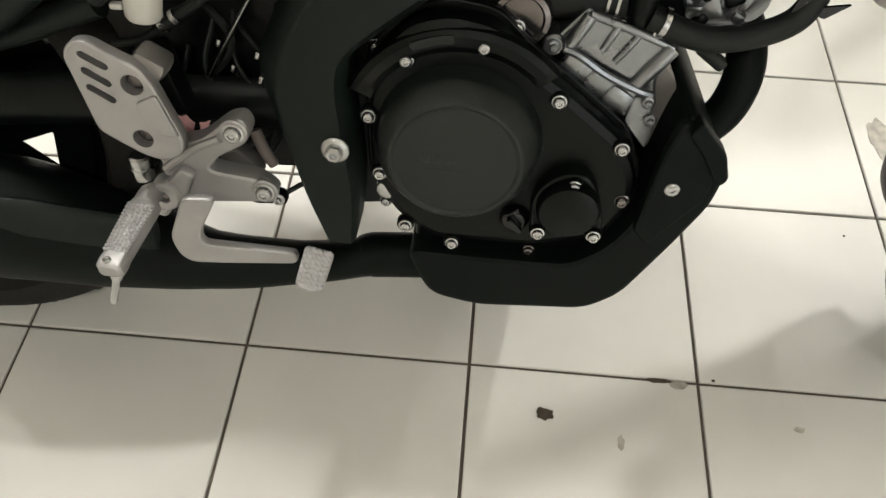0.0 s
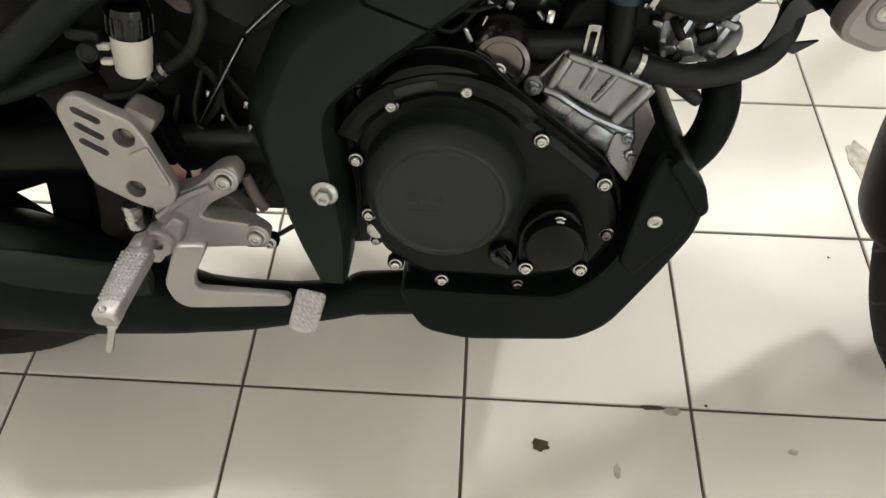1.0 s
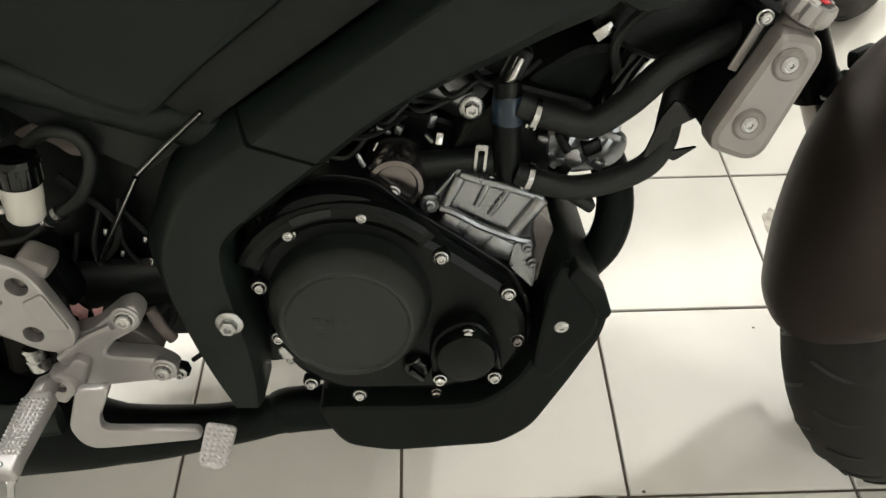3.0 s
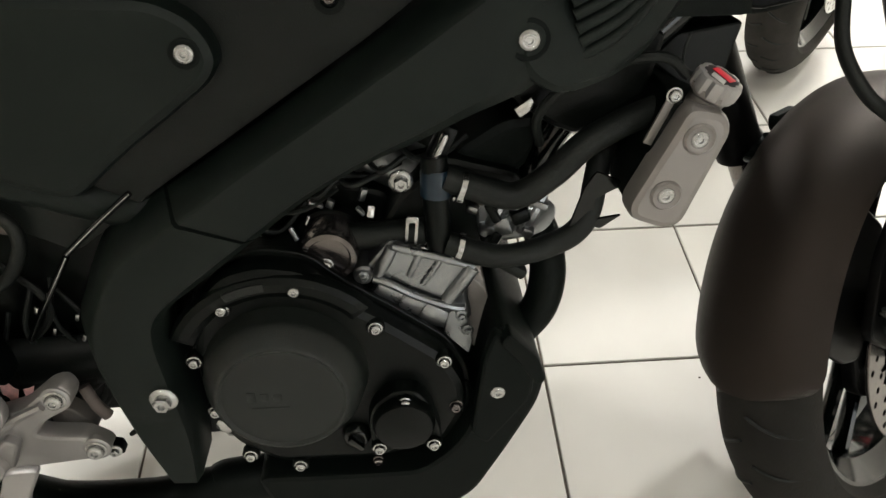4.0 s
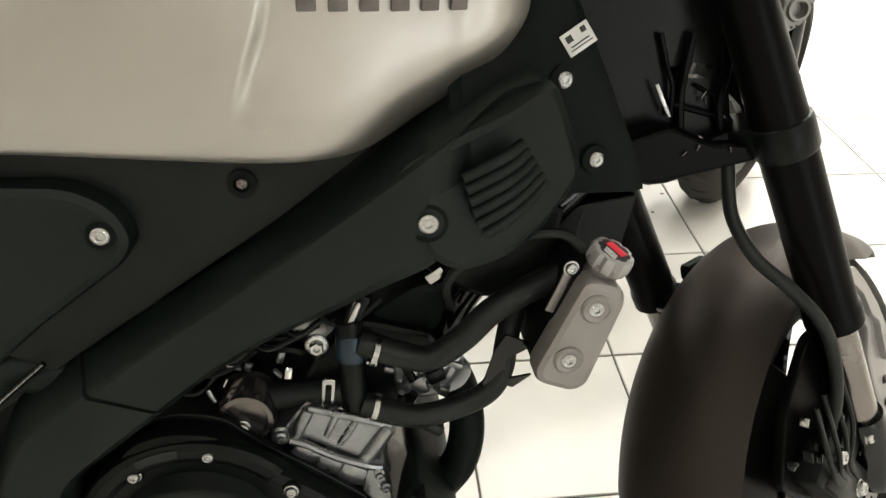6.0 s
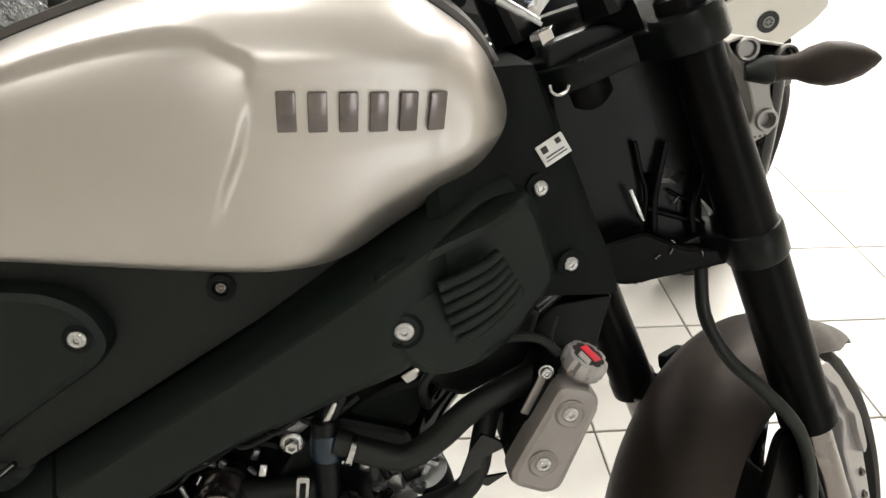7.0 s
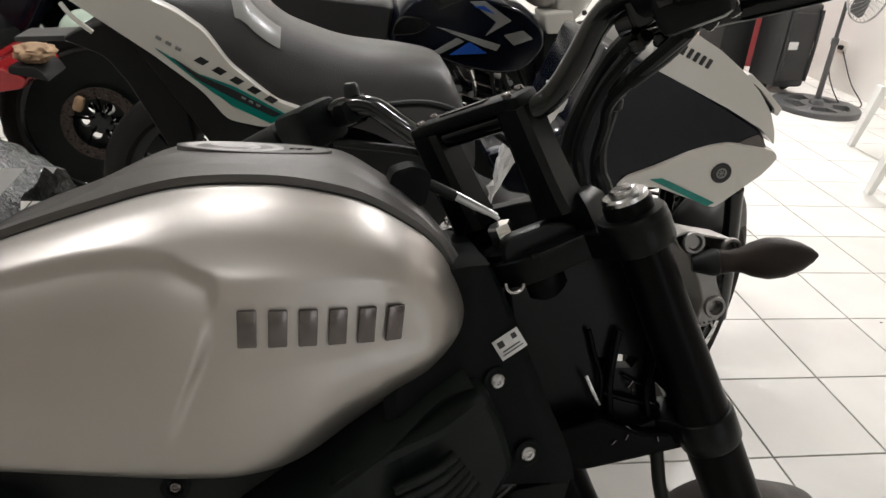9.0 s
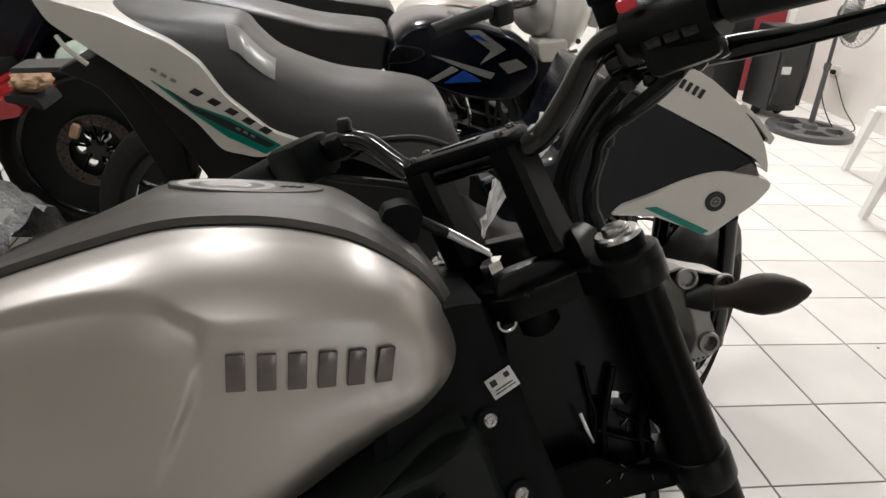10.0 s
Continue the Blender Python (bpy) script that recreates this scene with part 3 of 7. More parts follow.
def wheel(m, r, w, parent, rim_mat="gloss", tyre="tyre"):
    """m: z along the axle."""
    wh = part("wheel", lathe(tyre_profile(r, w), m, 64, closed=True), tyre, parent, "black tyre on its wheel")
    bm = bmesh.new()
    for s in range(2):
        for k in range(26):
            a = 2 * math.pi * (k + 0.5 * s) / 26
            sgn = 1 if s else -1
            pts = []
            for q in range(4):
                t = q / 3
                h = sgn * (0.004 + 0.40 * w * t)
                rr = r - 0.062 + 0.062 * math.sqrt(max(0.0, 1 - (h / (w / 2)) ** 2)) + 0.0004
                b = a + 0.11 * t
                pts.append((rr * math.cos(b), rr * math.sin(b), h))
            tube(pts, 0.0024, 5, 2, bm)
    bm.transform(m)
    part("tread_groove", bm, "rubber", wh)
    part("rim", lathe([(r - 0.078, -w * 0.40), (r - 0.066, -w * 0.41), (r - 0.066, -w * 0.30), (r - 0.085, -w * 0.22), (r - 0.090, 0), (r - 0.085, w * 0.22), (r - 0.066, w * 0.30), (r - 0.066, w * 0.41), (r - 0.078, w * 0.40), (r - 0.100, w * 0.2), (r - 0.102, 0), (r - 0.100, -w * 0.2)], m, 48, closed=True), rim_mat, wh)
    part("hub", lathe([(0.018, -0.05), (0.038, -0.048), (0.040, -0.02), (0.040, 0.02), (0.038, 0.048), (0.018, 0.05)], m, 24), rim_mat, wh)
    for k in range(5):
        for s in (-1, 1):
            a = 2 * math.pi * k / 5
            b = a + s * 0.20
            bm = tube([(0.036 * math.cos(a + s * 0.3), 0.036 * math.sin(a + s * 0.3), s * 0.008), (0.11 * math.cos(a + s * 0.12), 0.11 * math.sin(a + s * 0.12), s * 0.006), ((r - 0.095) * math.cos(b), (r - 0.095) * math.sin(b), 0)], [0.013, 0.010, 0.011], 8, 3, flat=0.6)
            bm.transform(m)
            part("spoke", bm, rim_mat, wh)
    return wh


def disc(m, r, parent, holes=5, mat="steel"):
    """A drilled brake disc with an open carrier."""
    hs = [circle(rr * math.cos(a), rr * math.sin(a), 0.0042, 8) for k in range(18) for j, rr in enumerate((r - 0.009, r - 0.019, r - 0.029)) for a in [2 * math.pi * (k + j * 0.33) / 18]]
    bm = prism(circle(0, 0, r, 64), 0, 0.004, 0.0004, holes=hs + [circle(0, 0, r - 0.038, 40)])
    bm.transform(m @ pose(0, 0, 0, 90, 0, 0))
    d = part("brake_disc", bm, mat, parent, "drilled steel brake disc")
    for k in range(holes):
        a = 2 * math.pi * k / holes
        bm = tube([(0.03 * math.cos(a), 0.03 * math.sin(a), 0.0), ((r - 0.032) * math.cos(a + 0.35), (r - 0.032) * math.sin(a + 0.35), -0.002)], 0.008, 6, 2, flat=0.5)
        bm.transform(m)
        part("carrier_arm", bm, "gloss", d)
    return d


REAR = pose(-0.950, -0.042, 0.304, 90, 0, 0)
wheel(REAR, 0.314, 0.140, bike)

AXLE_U = -0.698
FRONT = FORK @ pose(OFF, 0, AXLE_U, 90, 0, 0)
front_wheel = wheel(FRONT, 0.281, 0.110, bike)
disc(FRONT @ Matrix.Translation((0, 0, 0.062)), 0.140, front_wheel, mat="darkchrome")

# ---- front mudguard
bm = bmesh.new()
secs = []
for i in range(49):
    t = (i / 48) ** 1.45
    a = radians(153.5 - 144 * t)
    rr = 0.294 + 0.006 * math.sin(math.pi * t) + 0.062 * max(0.0, (t - 0.76) / 0.24) ** 1.6
    w = 0.074 * (1 - 0.96 * max(0.0, (t - 0.70) / 0.30) ** 1.45) * (0.60 + 0.40 * math.sqrt(1 - (1 - min(1.0, t / 0.06)) ** 2))
    row = []
    for k in range(15):
        s = -1 + k / 7
        e = math.copysign(abs(s) ** 0.9, s)
        drop = 0.040 * abs(s) ** 2.6 * (w / 0.074 if t > 0.5 else 1.0)
        row.append((OFF + (rr - drop) * math.cos(a), w * e, AXLE_U + (rr - drop) * math.sin(a)))
    row2 = [(OFF + (x - OFF) * 0.99, y * 0.97, AXLE_U + (z - AXLE_U) * 0.99) for x, y, z in row[::-1]]
    secs.append([Vector(p) for p in row + row2])
mud = part("front_mudguard", fork_space(loft(secs)), "fender", bike, "dark bronze front mudguard", 60)
part("mudguard_stay", fork_space(block((0.05, 0.10, 0.008), pose(0.0, 0.02, AXLE_U + 0.272, 0, 0, 0), 0.003)), "gloss", mud)

# ---- fork
for s in (1, -1):
    y = HALF * s
    leg = part("fork_tube", fork_space(lathe([(0.021, 0.012), (0.0225, 0.010), (0.0228, -0.02), (0.0232, -0.06), (0.0258, -0.19), (0.0270, -0.235), (0.0270, -0.430), (0.0292, -0.436), (0.0295, -0.455), (0.022, -0.459)], pose(OFF, y, 0), 32)), "fork", bike, "gloss black upper fork tube")
    part("inner_tube", fork_space(lathe([(0.0195, -0.42), (0.0195, -0.66)], pose(OFF, y, 0), 24)), "stanchion", leg, "chromed lower fork tube")
    part("fork_foot", fork_space(lathe([(0.024, -0.59), (0.026, -0.60), (0.026, -0.66), (0.030, -0.675), (0.022, -0.70)], pose(OFF, y, 0), 20)), "gloss", leg)
    part("fork_cap", fork_space(lathe([(0.021, 0.010), (0.021, 0.016), (0.019, 0.018), (0.016, 0.018)], pose(OFF, y, 0), 28)), "steel", leg, "silver fork cap")
    part("cap_nut", fork_space(lathe([(0.0125, 0.016), (0.0125, 0.022), (0.011, 0.0235)], pose(OFF, y, 0), 6)), "steel", leg)
part("axle", fork_space(lathe([(0.009, -0.13), (0.009, 0.13)], pose(OFF, 0, AXLE_U, 90, 0, 0), 14)), "steel", bike)

# silver guard ahead of the right lower leg
bm = prism(rnd([(OFF + x, AXLE_U + z) for x, z in ((0.060, 0.262), (0.093, 0.251), (0.116, 0.214), (0.133, 0.164), (0.142, 0.121), (0.137, 0.079), (0.129, 0.038), (0.120, -0.006), (0.094, -0.006), (0.089, 0.025), (0.085, 0.070), (0.087, 0.106), (0.107, 0.138), (0.096, 0.157), (0.092, 0.191), (0.080, 0.205), (0.052, 0.215))], 0.008), -0.070, -0.088, 0.006)
fg = part("fork_guard", fork_space(bm), "alu", bike, "silver fork guard")
part("guard_ridge", fork_space(prism(rnd([(OFF + x, AXLE_U + z) for x, z in ((0.068, 0.254), (0.092, 0.244), (0.110, 0.208), (0.126, 0.162), (0.134, 0.121), (0.130, 0.079), (0.118, 0.076), (0.116, 0.112), (0.120, 0.140), (0.106, 0.160), (0.098, 0.200), (0.084, 0.222))], 0.006), -0.086, -0.096, 0.007)), "alu", fg)
for dx, dz in ((0.112, 0.050), (0.103, 0.020)):
    bolt(fg, FORK @ Vector((OFF + dx, -0.088, AXLE_U + dz)), 0.0050, tuple(FORK.to_3x3() @ Vector((0, -1, 0))), mat="darkchrome")
# brake caliper on the right leg
part("hanger_plate", fork_space(prism(rnd([(-0.059, -0.523), (0.005, -0.559), (0.068, -0.635), (0.073, -0.719), (0.039, -0.768), (-0.014, -0.798), (-0.118, -0.673), (-0.098, -0.581)], 0.020), -0.040, -0.056, 0.006)), "fork", bike, "black caliper hanger")
cal = part("brake_caliper", fork_space(block((0.060, 0.050, 0.130), pose(-0.050, -0.092, AXLE_U + 0.085, 0, -24, 0), 0.012)), "engine", bike, "black brake caliper")
part("caliper_bridge", fork_space(block((0.035, 0.056, 0.080), pose(-0.062, -0.092, AXLE_U + 0.090, 0, -24, 0), 0.008)), "engine", cal)
part("caliper_bracket", fork_space(block((0.070, 0.012, 0.050), pose(0.0, -0.105, AXLE_U + 0.105, 0, -25, 0), 0.004)), "engine", cal)
for k in range(22):
    rng = random.Random(200 + k)
    x, z = rng.uniform(-0.13, 0.0), rng.uniform(-0.66, -0.50)
    part("caliper_detail", fork_space(block((rng.uniform(0.003, 0.012), 0.010, rng.uniform(0.003, 0.016)), pose(x, -0.112 + 0.01 * rng.random(), z, 0, rng.uniform(-60, 60), 0), 0.0012)), rng.choice(["steel", "engine", "gloss", "rubber", "engine", "rubber"]), cal)
for k in range(4):
    rng = random.Random(240 + k)
    part("caliper_wire", fork_space(tube([(0.0 - 0.02 * k, -0.112, -0.50), (-0.02 - 0.02 * k, -0.122, -0.56), (-0.04 - 0.01 * k, -0.118, -0.60), (-0.02, -0.115, -0.66)], 0.0028, 7, 5)), "rubber", cal)
for dx, dz in ((-0.035, 0.055), (-0.055, 0.125), (0.01, 0.09)):
    q = FORK @ Vector((dx, -0.118, AXLE_U + dz))
    bolt(cal, q, 0.008, tuple(FORK.to_3x3() @ Vector((0, -1, 0))))
bm = prism(rnd([(-0.125, AXLE_U + 0.135), (-0.075, AXLE_U + 0.20), (0.0, AXLE_U + 0.235), (0.05, AXLE_U + 0.22), (0.05, AXLE_U + 0.12), (-0.01, AXLE_U + 0.075), (-0.08, AXLE_U + 0.07)], 0.012), -0.078, -0.088, 0.003)
part("mudguard_brace", fork_space(bm), "fork", mud, "black mudguard brace")
# Dark plate added beside the tyre to close pale gaps.
part("side_skirt", fork_space(prism(rnd([(-0.010, -0.513), (-0.0212, -0.5581), (-0.1101, -0.6198), (-0.1373, -0.5986), (-0.1789, -0.5254), (-0.1417, -0.4829), (-0.0897, -0.4561), (-0.0351, -0.4663)], 0.010), -0.056, -0.062, 0.003)), "fork", mud, "dark filler plate inside the mudguard")
part("mounting_lug", fork_space(block((0.046, 0.016, 0.022), pose(0.070, 0.072, -0.436, 0, 20, 0), 0.006)), "black", mud)

# triple clamps
def triple(u0, u1, name, label, ring_r, waist, back):
    """A fork bridge: a plate with a round clamp for each leg and a boss for the stem."""
    half = [(back, 0.0), (back + 0.004, -0.020), (back + 0.016, -0.034), (OFF - 0.021, -0.066)]
    half += [(OFF + ring_r * math.cos(radians(w)), -HALF + ring_r * math.sin(radians(w))) for w in range(145, 416, 18)]
    half += [(OFF + waist, -0.066), (OFF + waist - 0.002, -0.030), (OFF + waist + 0.006, 0.0)]
    out = half + [(x, -y) for x, y in half[-2:0:-1]]
    bm = prism(out, u0, u1, 0.003, both=True)
    bm.transform(FORK @ Matrix(((1, 0, 0, 0), (0, 0, 1, 0), (0, 1, 0, 0), (0, 0, 0, 1))))
    return part(name, bm, "engine", bike, label)


top = triple(-0.034, -0.008, "top_bridge", "black fork top bridge", 0.0325, 0.030, -0.046)
low = triple(-0.240, -0.214, "lower_bridge", "black lower fork bridge", 0.0295, 0.020, -0.046)
for s in (1, -1):
    part("clamp_collar", fork_space(lathe([(0.0280, -0.249), (0.0298, -0.246), (0.0298, -0.219), (0.0280, -0.216)], pose(OFF, HALF * s, 0), 30)), "engine", low)
    part("clamp_collar", fork_space(lathe([(0.0318, -0.012), (0.0318, -0.004), (0.0300, -0.001), (0.0235, 0.0)], pose(OFF, HALF * s, 0), 30)), "engine", top)
part("riser_seat", bar_space(loft([[Vector((x, y, z)) for x, y in ((0.020 + k, -0.084 + k), (0.060 - k, -0.084 + k), (0.066 - k, 0.0), (0.060 - k, 0.084 - k), (0.020 + k, 0.084 - k), (0.026 + k, 0.0))] for z, k in ((-0.012, 0.0), (0.010, 0.002), (0.020, 0.008), (0.022, 0.012))])), "engine", top, "black raised seat for the handlebar risers")
nut = part("stem_nut", bar_space(lathe([(0.024, -0.012), (0.024, -0.004), (0.022, -0.003)], pose(-0.004, 0, 0), 28)), "black", top)
part("nut_head", bar_space(lathe([(0.0125, -0.004), (0.0125, 0.017), (0.0112, 0.019), (0.007, 0.019)], pose(-0.004, 0, 0, 0, 0, 20), 6)), "chrome", top, "bright steering stem nut")
for s in (1, -1):
    for mm, u in ((top, -0.022), (low, -0.232)):
        q = FORK @ Vector((OFF + 0.027, s * HALF, u))
        bolt(mm, q, 0.0055, tuple(FORK.to_3x3() @ Vector((1, 0, 0))), mat="darkchrome")

# instrument and wiring between the legs
hb = part("lamp_housing", prism(rnd([(0.02, 0.885), (0.07, 0.905), (0.12, 0.898), (0.165, 0.86), (0.20, 0.775), (0.228, 0.69), (0.155, 0.662), (0.118, 0.656), (0.085, 0.672), (0.045, 0.76)], 0.012), -0.012, -0.030, 0.003,
          holes=[[(0.1137, 0.7748), (0.1254, 0.7690), (0.134, 0.769), (0.1298, 0.7551)], [(0.1442, 0.7728), (0.1672, 0.7685), (0.1602, 0.7578), (0.1385, 0.7582)], [(0.1863, 0.7425), (0.1992, 0.7305), (0.2107, 0.7116), (0.2034, 0.7084), (0.1903, 0.7216)]]), "engine", bike, "black lamp housing and wiring between the fork legs")
part("lower_cover", prism(rnd([(0.0612, 0.702), (0.1198, 0.7206), (0.1653, 0.7024), (0.2085, 0.7029), (0.2119, 0.6862), (0.1621, 0.6755), (0.1083, 0.6648), (0.0681, 0.673)], 0.006), -0.045, -0.062, 0.004), "fork", hb)
# Thin metal slivers stand for glints on the lower cover.
for x, z, a in ((0.1473, 0.7008, 20), (0.1474, 0.7112, -60), (0.1346, 0.6955, 45), (0.1789, 0.6978, -20)):
    part("clip", block((0.0012, 0.002, 0.006), pose(x, -0.064, z, 0, a, 0), 0.0004), "darkchrome", hb)
for pts, r in (([(0.110, -0.036, 0.800), (0.119, -0.036, 0.772), (0.126, -0.038, 0.752), (0.128, -0.036, 0.722)], 0.0026), ([(0.140, -0.036, 0.800), (0.1365, -0.038, 0.770), (0.136, -0.036, 0.740), (0.141, -0.036, 0.700)], 0.0042),
               ([(0.170, -0.036, 0.810), (0.176, -0.038, 0.770), (0.174, -0.036, 0.735), (0.183, -0.036, 0.70)], 0.0048), ([(0.150, -0.034, 0.752), (0.165, -0.036, 0.744), (0.180, -0.034, 0.738)], 0.0022), ([(0.130, -0.036, 0.735), (0.155, -0.038, 0.728), (0.178, -0.036, 0.722)], 0.0030)):
    part("wire", tube(pts, r, 7, 5), "fork", hb)
# Small blocks added for sparkle among the wires.
for k in range(7):
    rng = random.Random(330 + k)
    part("connector", block((rng.uniform(0.0015, 0.003), 0.003, rng.uniform(0.004, 0.010)), pose(rng.uniform(0.125, 0.185), -0.038, rng.uniform(0.705, 0.750), 0, rng.uniform(-70, 70), 0), 0.0006), rng.choice(["gloss", "gloss", "darkchrome"]), hb)
part("wiring_strip", block((0.004, 0.003, 0.036), pose(0.117, -0.042, 0.740, 0, -27, 0), 0.001), "steel", hb)
for k in range(6):
    rng = random.Random(k)
    y0, y1 = rng.uniform(-0.06, 0.06), rng.uniform(-0.06, 0.06)
    part("wire", fork_space(tube([(rng.uniform(0.02, 0.08), y0, -0.02), (rng.uniform(0.03, 0.10), (y0 + y1) / 2 + rng.uniform(-0.02, 0.02), -0.11), (rng.uniform(0.0, 0.08), y1, -0.18), (rng.uniform(-0.02, 0.05), y1, -0.23)], rng.uniform(0.002, 0.0045), 7, 5)), "rubber", hb)

# silver lamp stay with the right indicator
stay = part("lamp_stay", prism(rnd([(0.194, 0.889), (0.209, 0.895), (0.230, 0.891), (0.258, 0.887), (0.265, 0.877), (0.257, 0.866), (0.244, 0.862), (0.247, 0.842), (0.255, 0.826), (0.258, 0.813), (0.254, 0.803), (0.238, 0.794), (0.227, 0.799), (0.233, 0.821), (0.225, 0.844), (0.212, 0.867), (0.199, 0.879)], 0.004), 0.024, -0.018, 0.004,
            holes=[circle(0.216, 0.883, 0.0068, 12), circle(0.256, 0.877, 0.0068, 12), circle(0.2465, 0.817, 0.0068, 12)]), "stay", bike, "cast grey lamp stay")
for x, z in ((0.216, 0.883), (0.256, 0.877), (0.2465, 0.817)):
    part("eye_rim", lathe([(0.0095, -0.004), (0.0115, 0.003), (0.0105, 0.006), (0.0080, 0.006), (0.0072, 0.003), (0.0070, -0.024)], towards((x, -0.016, z), (0, -1, 0)), 20), "stay", stay)
    # Dark disc inside each eye stands for the shade of an open hole.
    part("eye_shade", lathe([(0.0072, 0.0), (0.0050, 0.0012), (0.0, 0.0014)], towards((x, 0.006, z), (0, -1, 0)), 16), "rubber", stay)
for k in range(4):
    part("plate_hole", lathe([(0.0012, 0), (0.0012, 0.001)], towards((0.233 + 0.005 * k, -0.0178, 0.799 + 0.001 * k), (0, -1, 0)), 8), "ink", stay)
SIG = (Vector((0.216, -0.020, 0.862)), Vector((0.337, -0.055, 0.8805)))
_d = (SIG[1] - SIG[0]).normalized()
ind = part("indicator", lathe([(0.0095, 0.020), (0.0122, 0.024), (0.0122, 0.030), (0.0112, 0.035), (0.012, 0.045), (0.017, 0.056), (0.0205, 0.070), (0.0195, 0.085), (0.014, 0.101), (0.007, 0.112), (0.002, 0.117)], towards(SIG[0], _d), 28), "fender", bike, "dark teardrop indicator")
part("indicator_foot", lathe([(0.008, 0.000), (0.010, 0.006), (0.0135, 0.018), (0.0135, 0.024), (0.011, 0.027)], towards(SIG[0], _d), 20), "rubber", ind)

# brake hose from the bridge to the caliper
part("brake_hose", tube([(0.184, -0.045, 0.70), (0.1865, -0.050, 0.677), (0.1936, -0.060, 0.6294), (0.2145, -0.080, 0.592), (0.240, -0.100, 0.571), (0.272, -0.110, 0.540), (0.294, -0.110, 0.506), (0.310, -0.11, 0.46), (0.315, -0.11, 0.41), (0.305, -0.10, 0.36)], 0.0068, 10), "rubber", bike, "black brake hose")
part("hose_stay", tube([(0.185, -0.05, 0.68), (0.190, -0.04, 0.69), (0.205, -0.03, 0.695)], 0.006, 8), "gloss", bike)

# ---- handlebar
BAR = [(-0.01, 0.385, 0.160), (0.025, 0.26, 0.168), (0.042, 0.18, 0.171), (0.049, 0.142, 0.160), (0.043, 0.110, 0.134), (0.034, 0.080, 0.113), (0.022, 0.05, 0.110)]
BAR = BAR + [(x, -y, z) for x, y, z in BAR[::-1]]
bar = part("handlebar", bar_space(tube(BAR, 0.0115, 14, 6)), "gloss", bike, "gloss black tubular handlebar")
for s in (1, -1):
    part("grip", bar_space(tube([(-0.012, 0.395 * s, 0.160), (0.024, 0.27 * s, 0.168)], 0.0165, 14, 8)), "rubber", bar)
    riser = part("riser", bar_space(loft([[Vector((0.022 + dx * k + o, 0.053 * s + dy * k2, z)) for dx, dy in ((-0.019, -0.010), (-0.014, -0.016), (0.014, -0.016), (0.019, -0.010), (0.019, 0.010), (0.014, 0.016), (-0.014, 0.016), (-0.019, 0.010))] for z, k, k2, o in ((0.012, 1.18, 1.2, 0.006), (0.026, 1.10, 1.1, 0.004), (0.045, 1.05, 1.05, 0.002), (0.085, 1.0, 1.0, 0), (0.118, 1.05, 0.95, 0))])), "engine", bike, "black handlebar riser")
    part("riser_cap", bar_space(block((0.036, 0.028, 0.016), pose(0.022, 0.053 * s, 0.121), 0.005)), "black", riser)
    for dx in (-0.011, 0.011):
        q = BARS @ Vector((0.022 + dx, 0.053 * s, 0.129))
        bolt(riser, q, 0.0045, tuple(_u), mat="darkchrome")
part("cap_bridge", bar_space(block((0.040, 0.11, 0.012), pose(0.022, 0, 0.124), 0.003)), "black", bar)
part("bridge_slot", bar_space(block((0.012, 0.055, 0.003), pose(0.022, 0.005, 0.1305), 0.001)), "gloss", bar)

# right switch gear, lever and reservoir
sw = part("switch_gear", bar_space(tube([(0.036, -0.190, 0.170), (0.030, -0.225, 0.168), (0.025, -0.262, 0.167)], [0.021, 0.025, 0.022], 14, 4)), "engine", bike, "black right-hand switch housing")
part("switch_box", bar_space(block((0.036, 0.056, 0.036), pose(0.030, -0.226, 0.150, 0, 0, 12), 0.009)), "engine", sw)
part("stop_switch", bar_space(block((0.008, 0.015, 0.010), pose(0.012, -0.203, 0.192, 0, 0, 12), 0.003)), "red", sw, "red stop switch")
for k in range(3):
    part("switch_button", bar_space(block((0.010, 0.012, 0.008), pose(0.008, -0.215 - 0.014 * k, 0.160, 0, 0, 12), 0.002)), "gloss", sw)
part("throttle_pipe", bar_space(tube([(0.040, -0.235, 0.145), (0.055, -0.19, 0.118), (0.068, -0.14, 0.10)], 0.007, 10)), "rubber", sw)
mc = part("master_cylinder", bar_space(tube([(0.062, -0.150, 0.152), (0.070, -0.20, 0.150), (0.074, -0.235, 0.148)], [0.014, 0.017, 0.014], 14, 4)), "gloss", bike, "black front brake master cylinder")
part("bar_clamp", bar_space(block((0.045, 0.022, 0.034), pose(0.055, -0.178, 0.160, 0, 0, 12), 0.007)), "gloss", mc)
part("lever_bracket", bar_space(block((0.030, 0.035, 0.020), pose(0.085, -0.195, 0.138, 0, 0, 12), 0.006)), "gloss", mc)
for k in range(5):
    part("lower_lug", bar_space(block((0.012, 0.014, 0.012), pose(0.050 + 0.006 * k, -0.165 - 0.018 * k, 0.130 - 0.003 * (k % 2), 20 * k, 0, 12), 0.004)), "gloss", mc)
part("lever", bar_space(tube([(0.085, -0.185, 0.132), (0.098, -0.24, 0.124), (0.092, -0.30, 0.117), (0.085, -0.38, 0.114), (0.092, -0.41, 0.114)], [0.010, 0.011, 0.008, 0.006, 0.007], 10, 5, flat=0.6)), "gloss", mc, "black brake lever")
part("fluid_cup", bar_space(lathe([(0.020, 0.0), (0.022, 0.004), (0.022, 0.030), (0.024, 0.032), (0.024, 0.042), (0.018, 0.045)], pose(0.075, -0.170, 0.168), 24)), "black", mc)
for y in (-0.15, -0.205):
    q = BARS @ Vector((0.06, y, 0.127))
    bolt(mc, q, 0.005, tuple(-_u), mat="darkchrome")
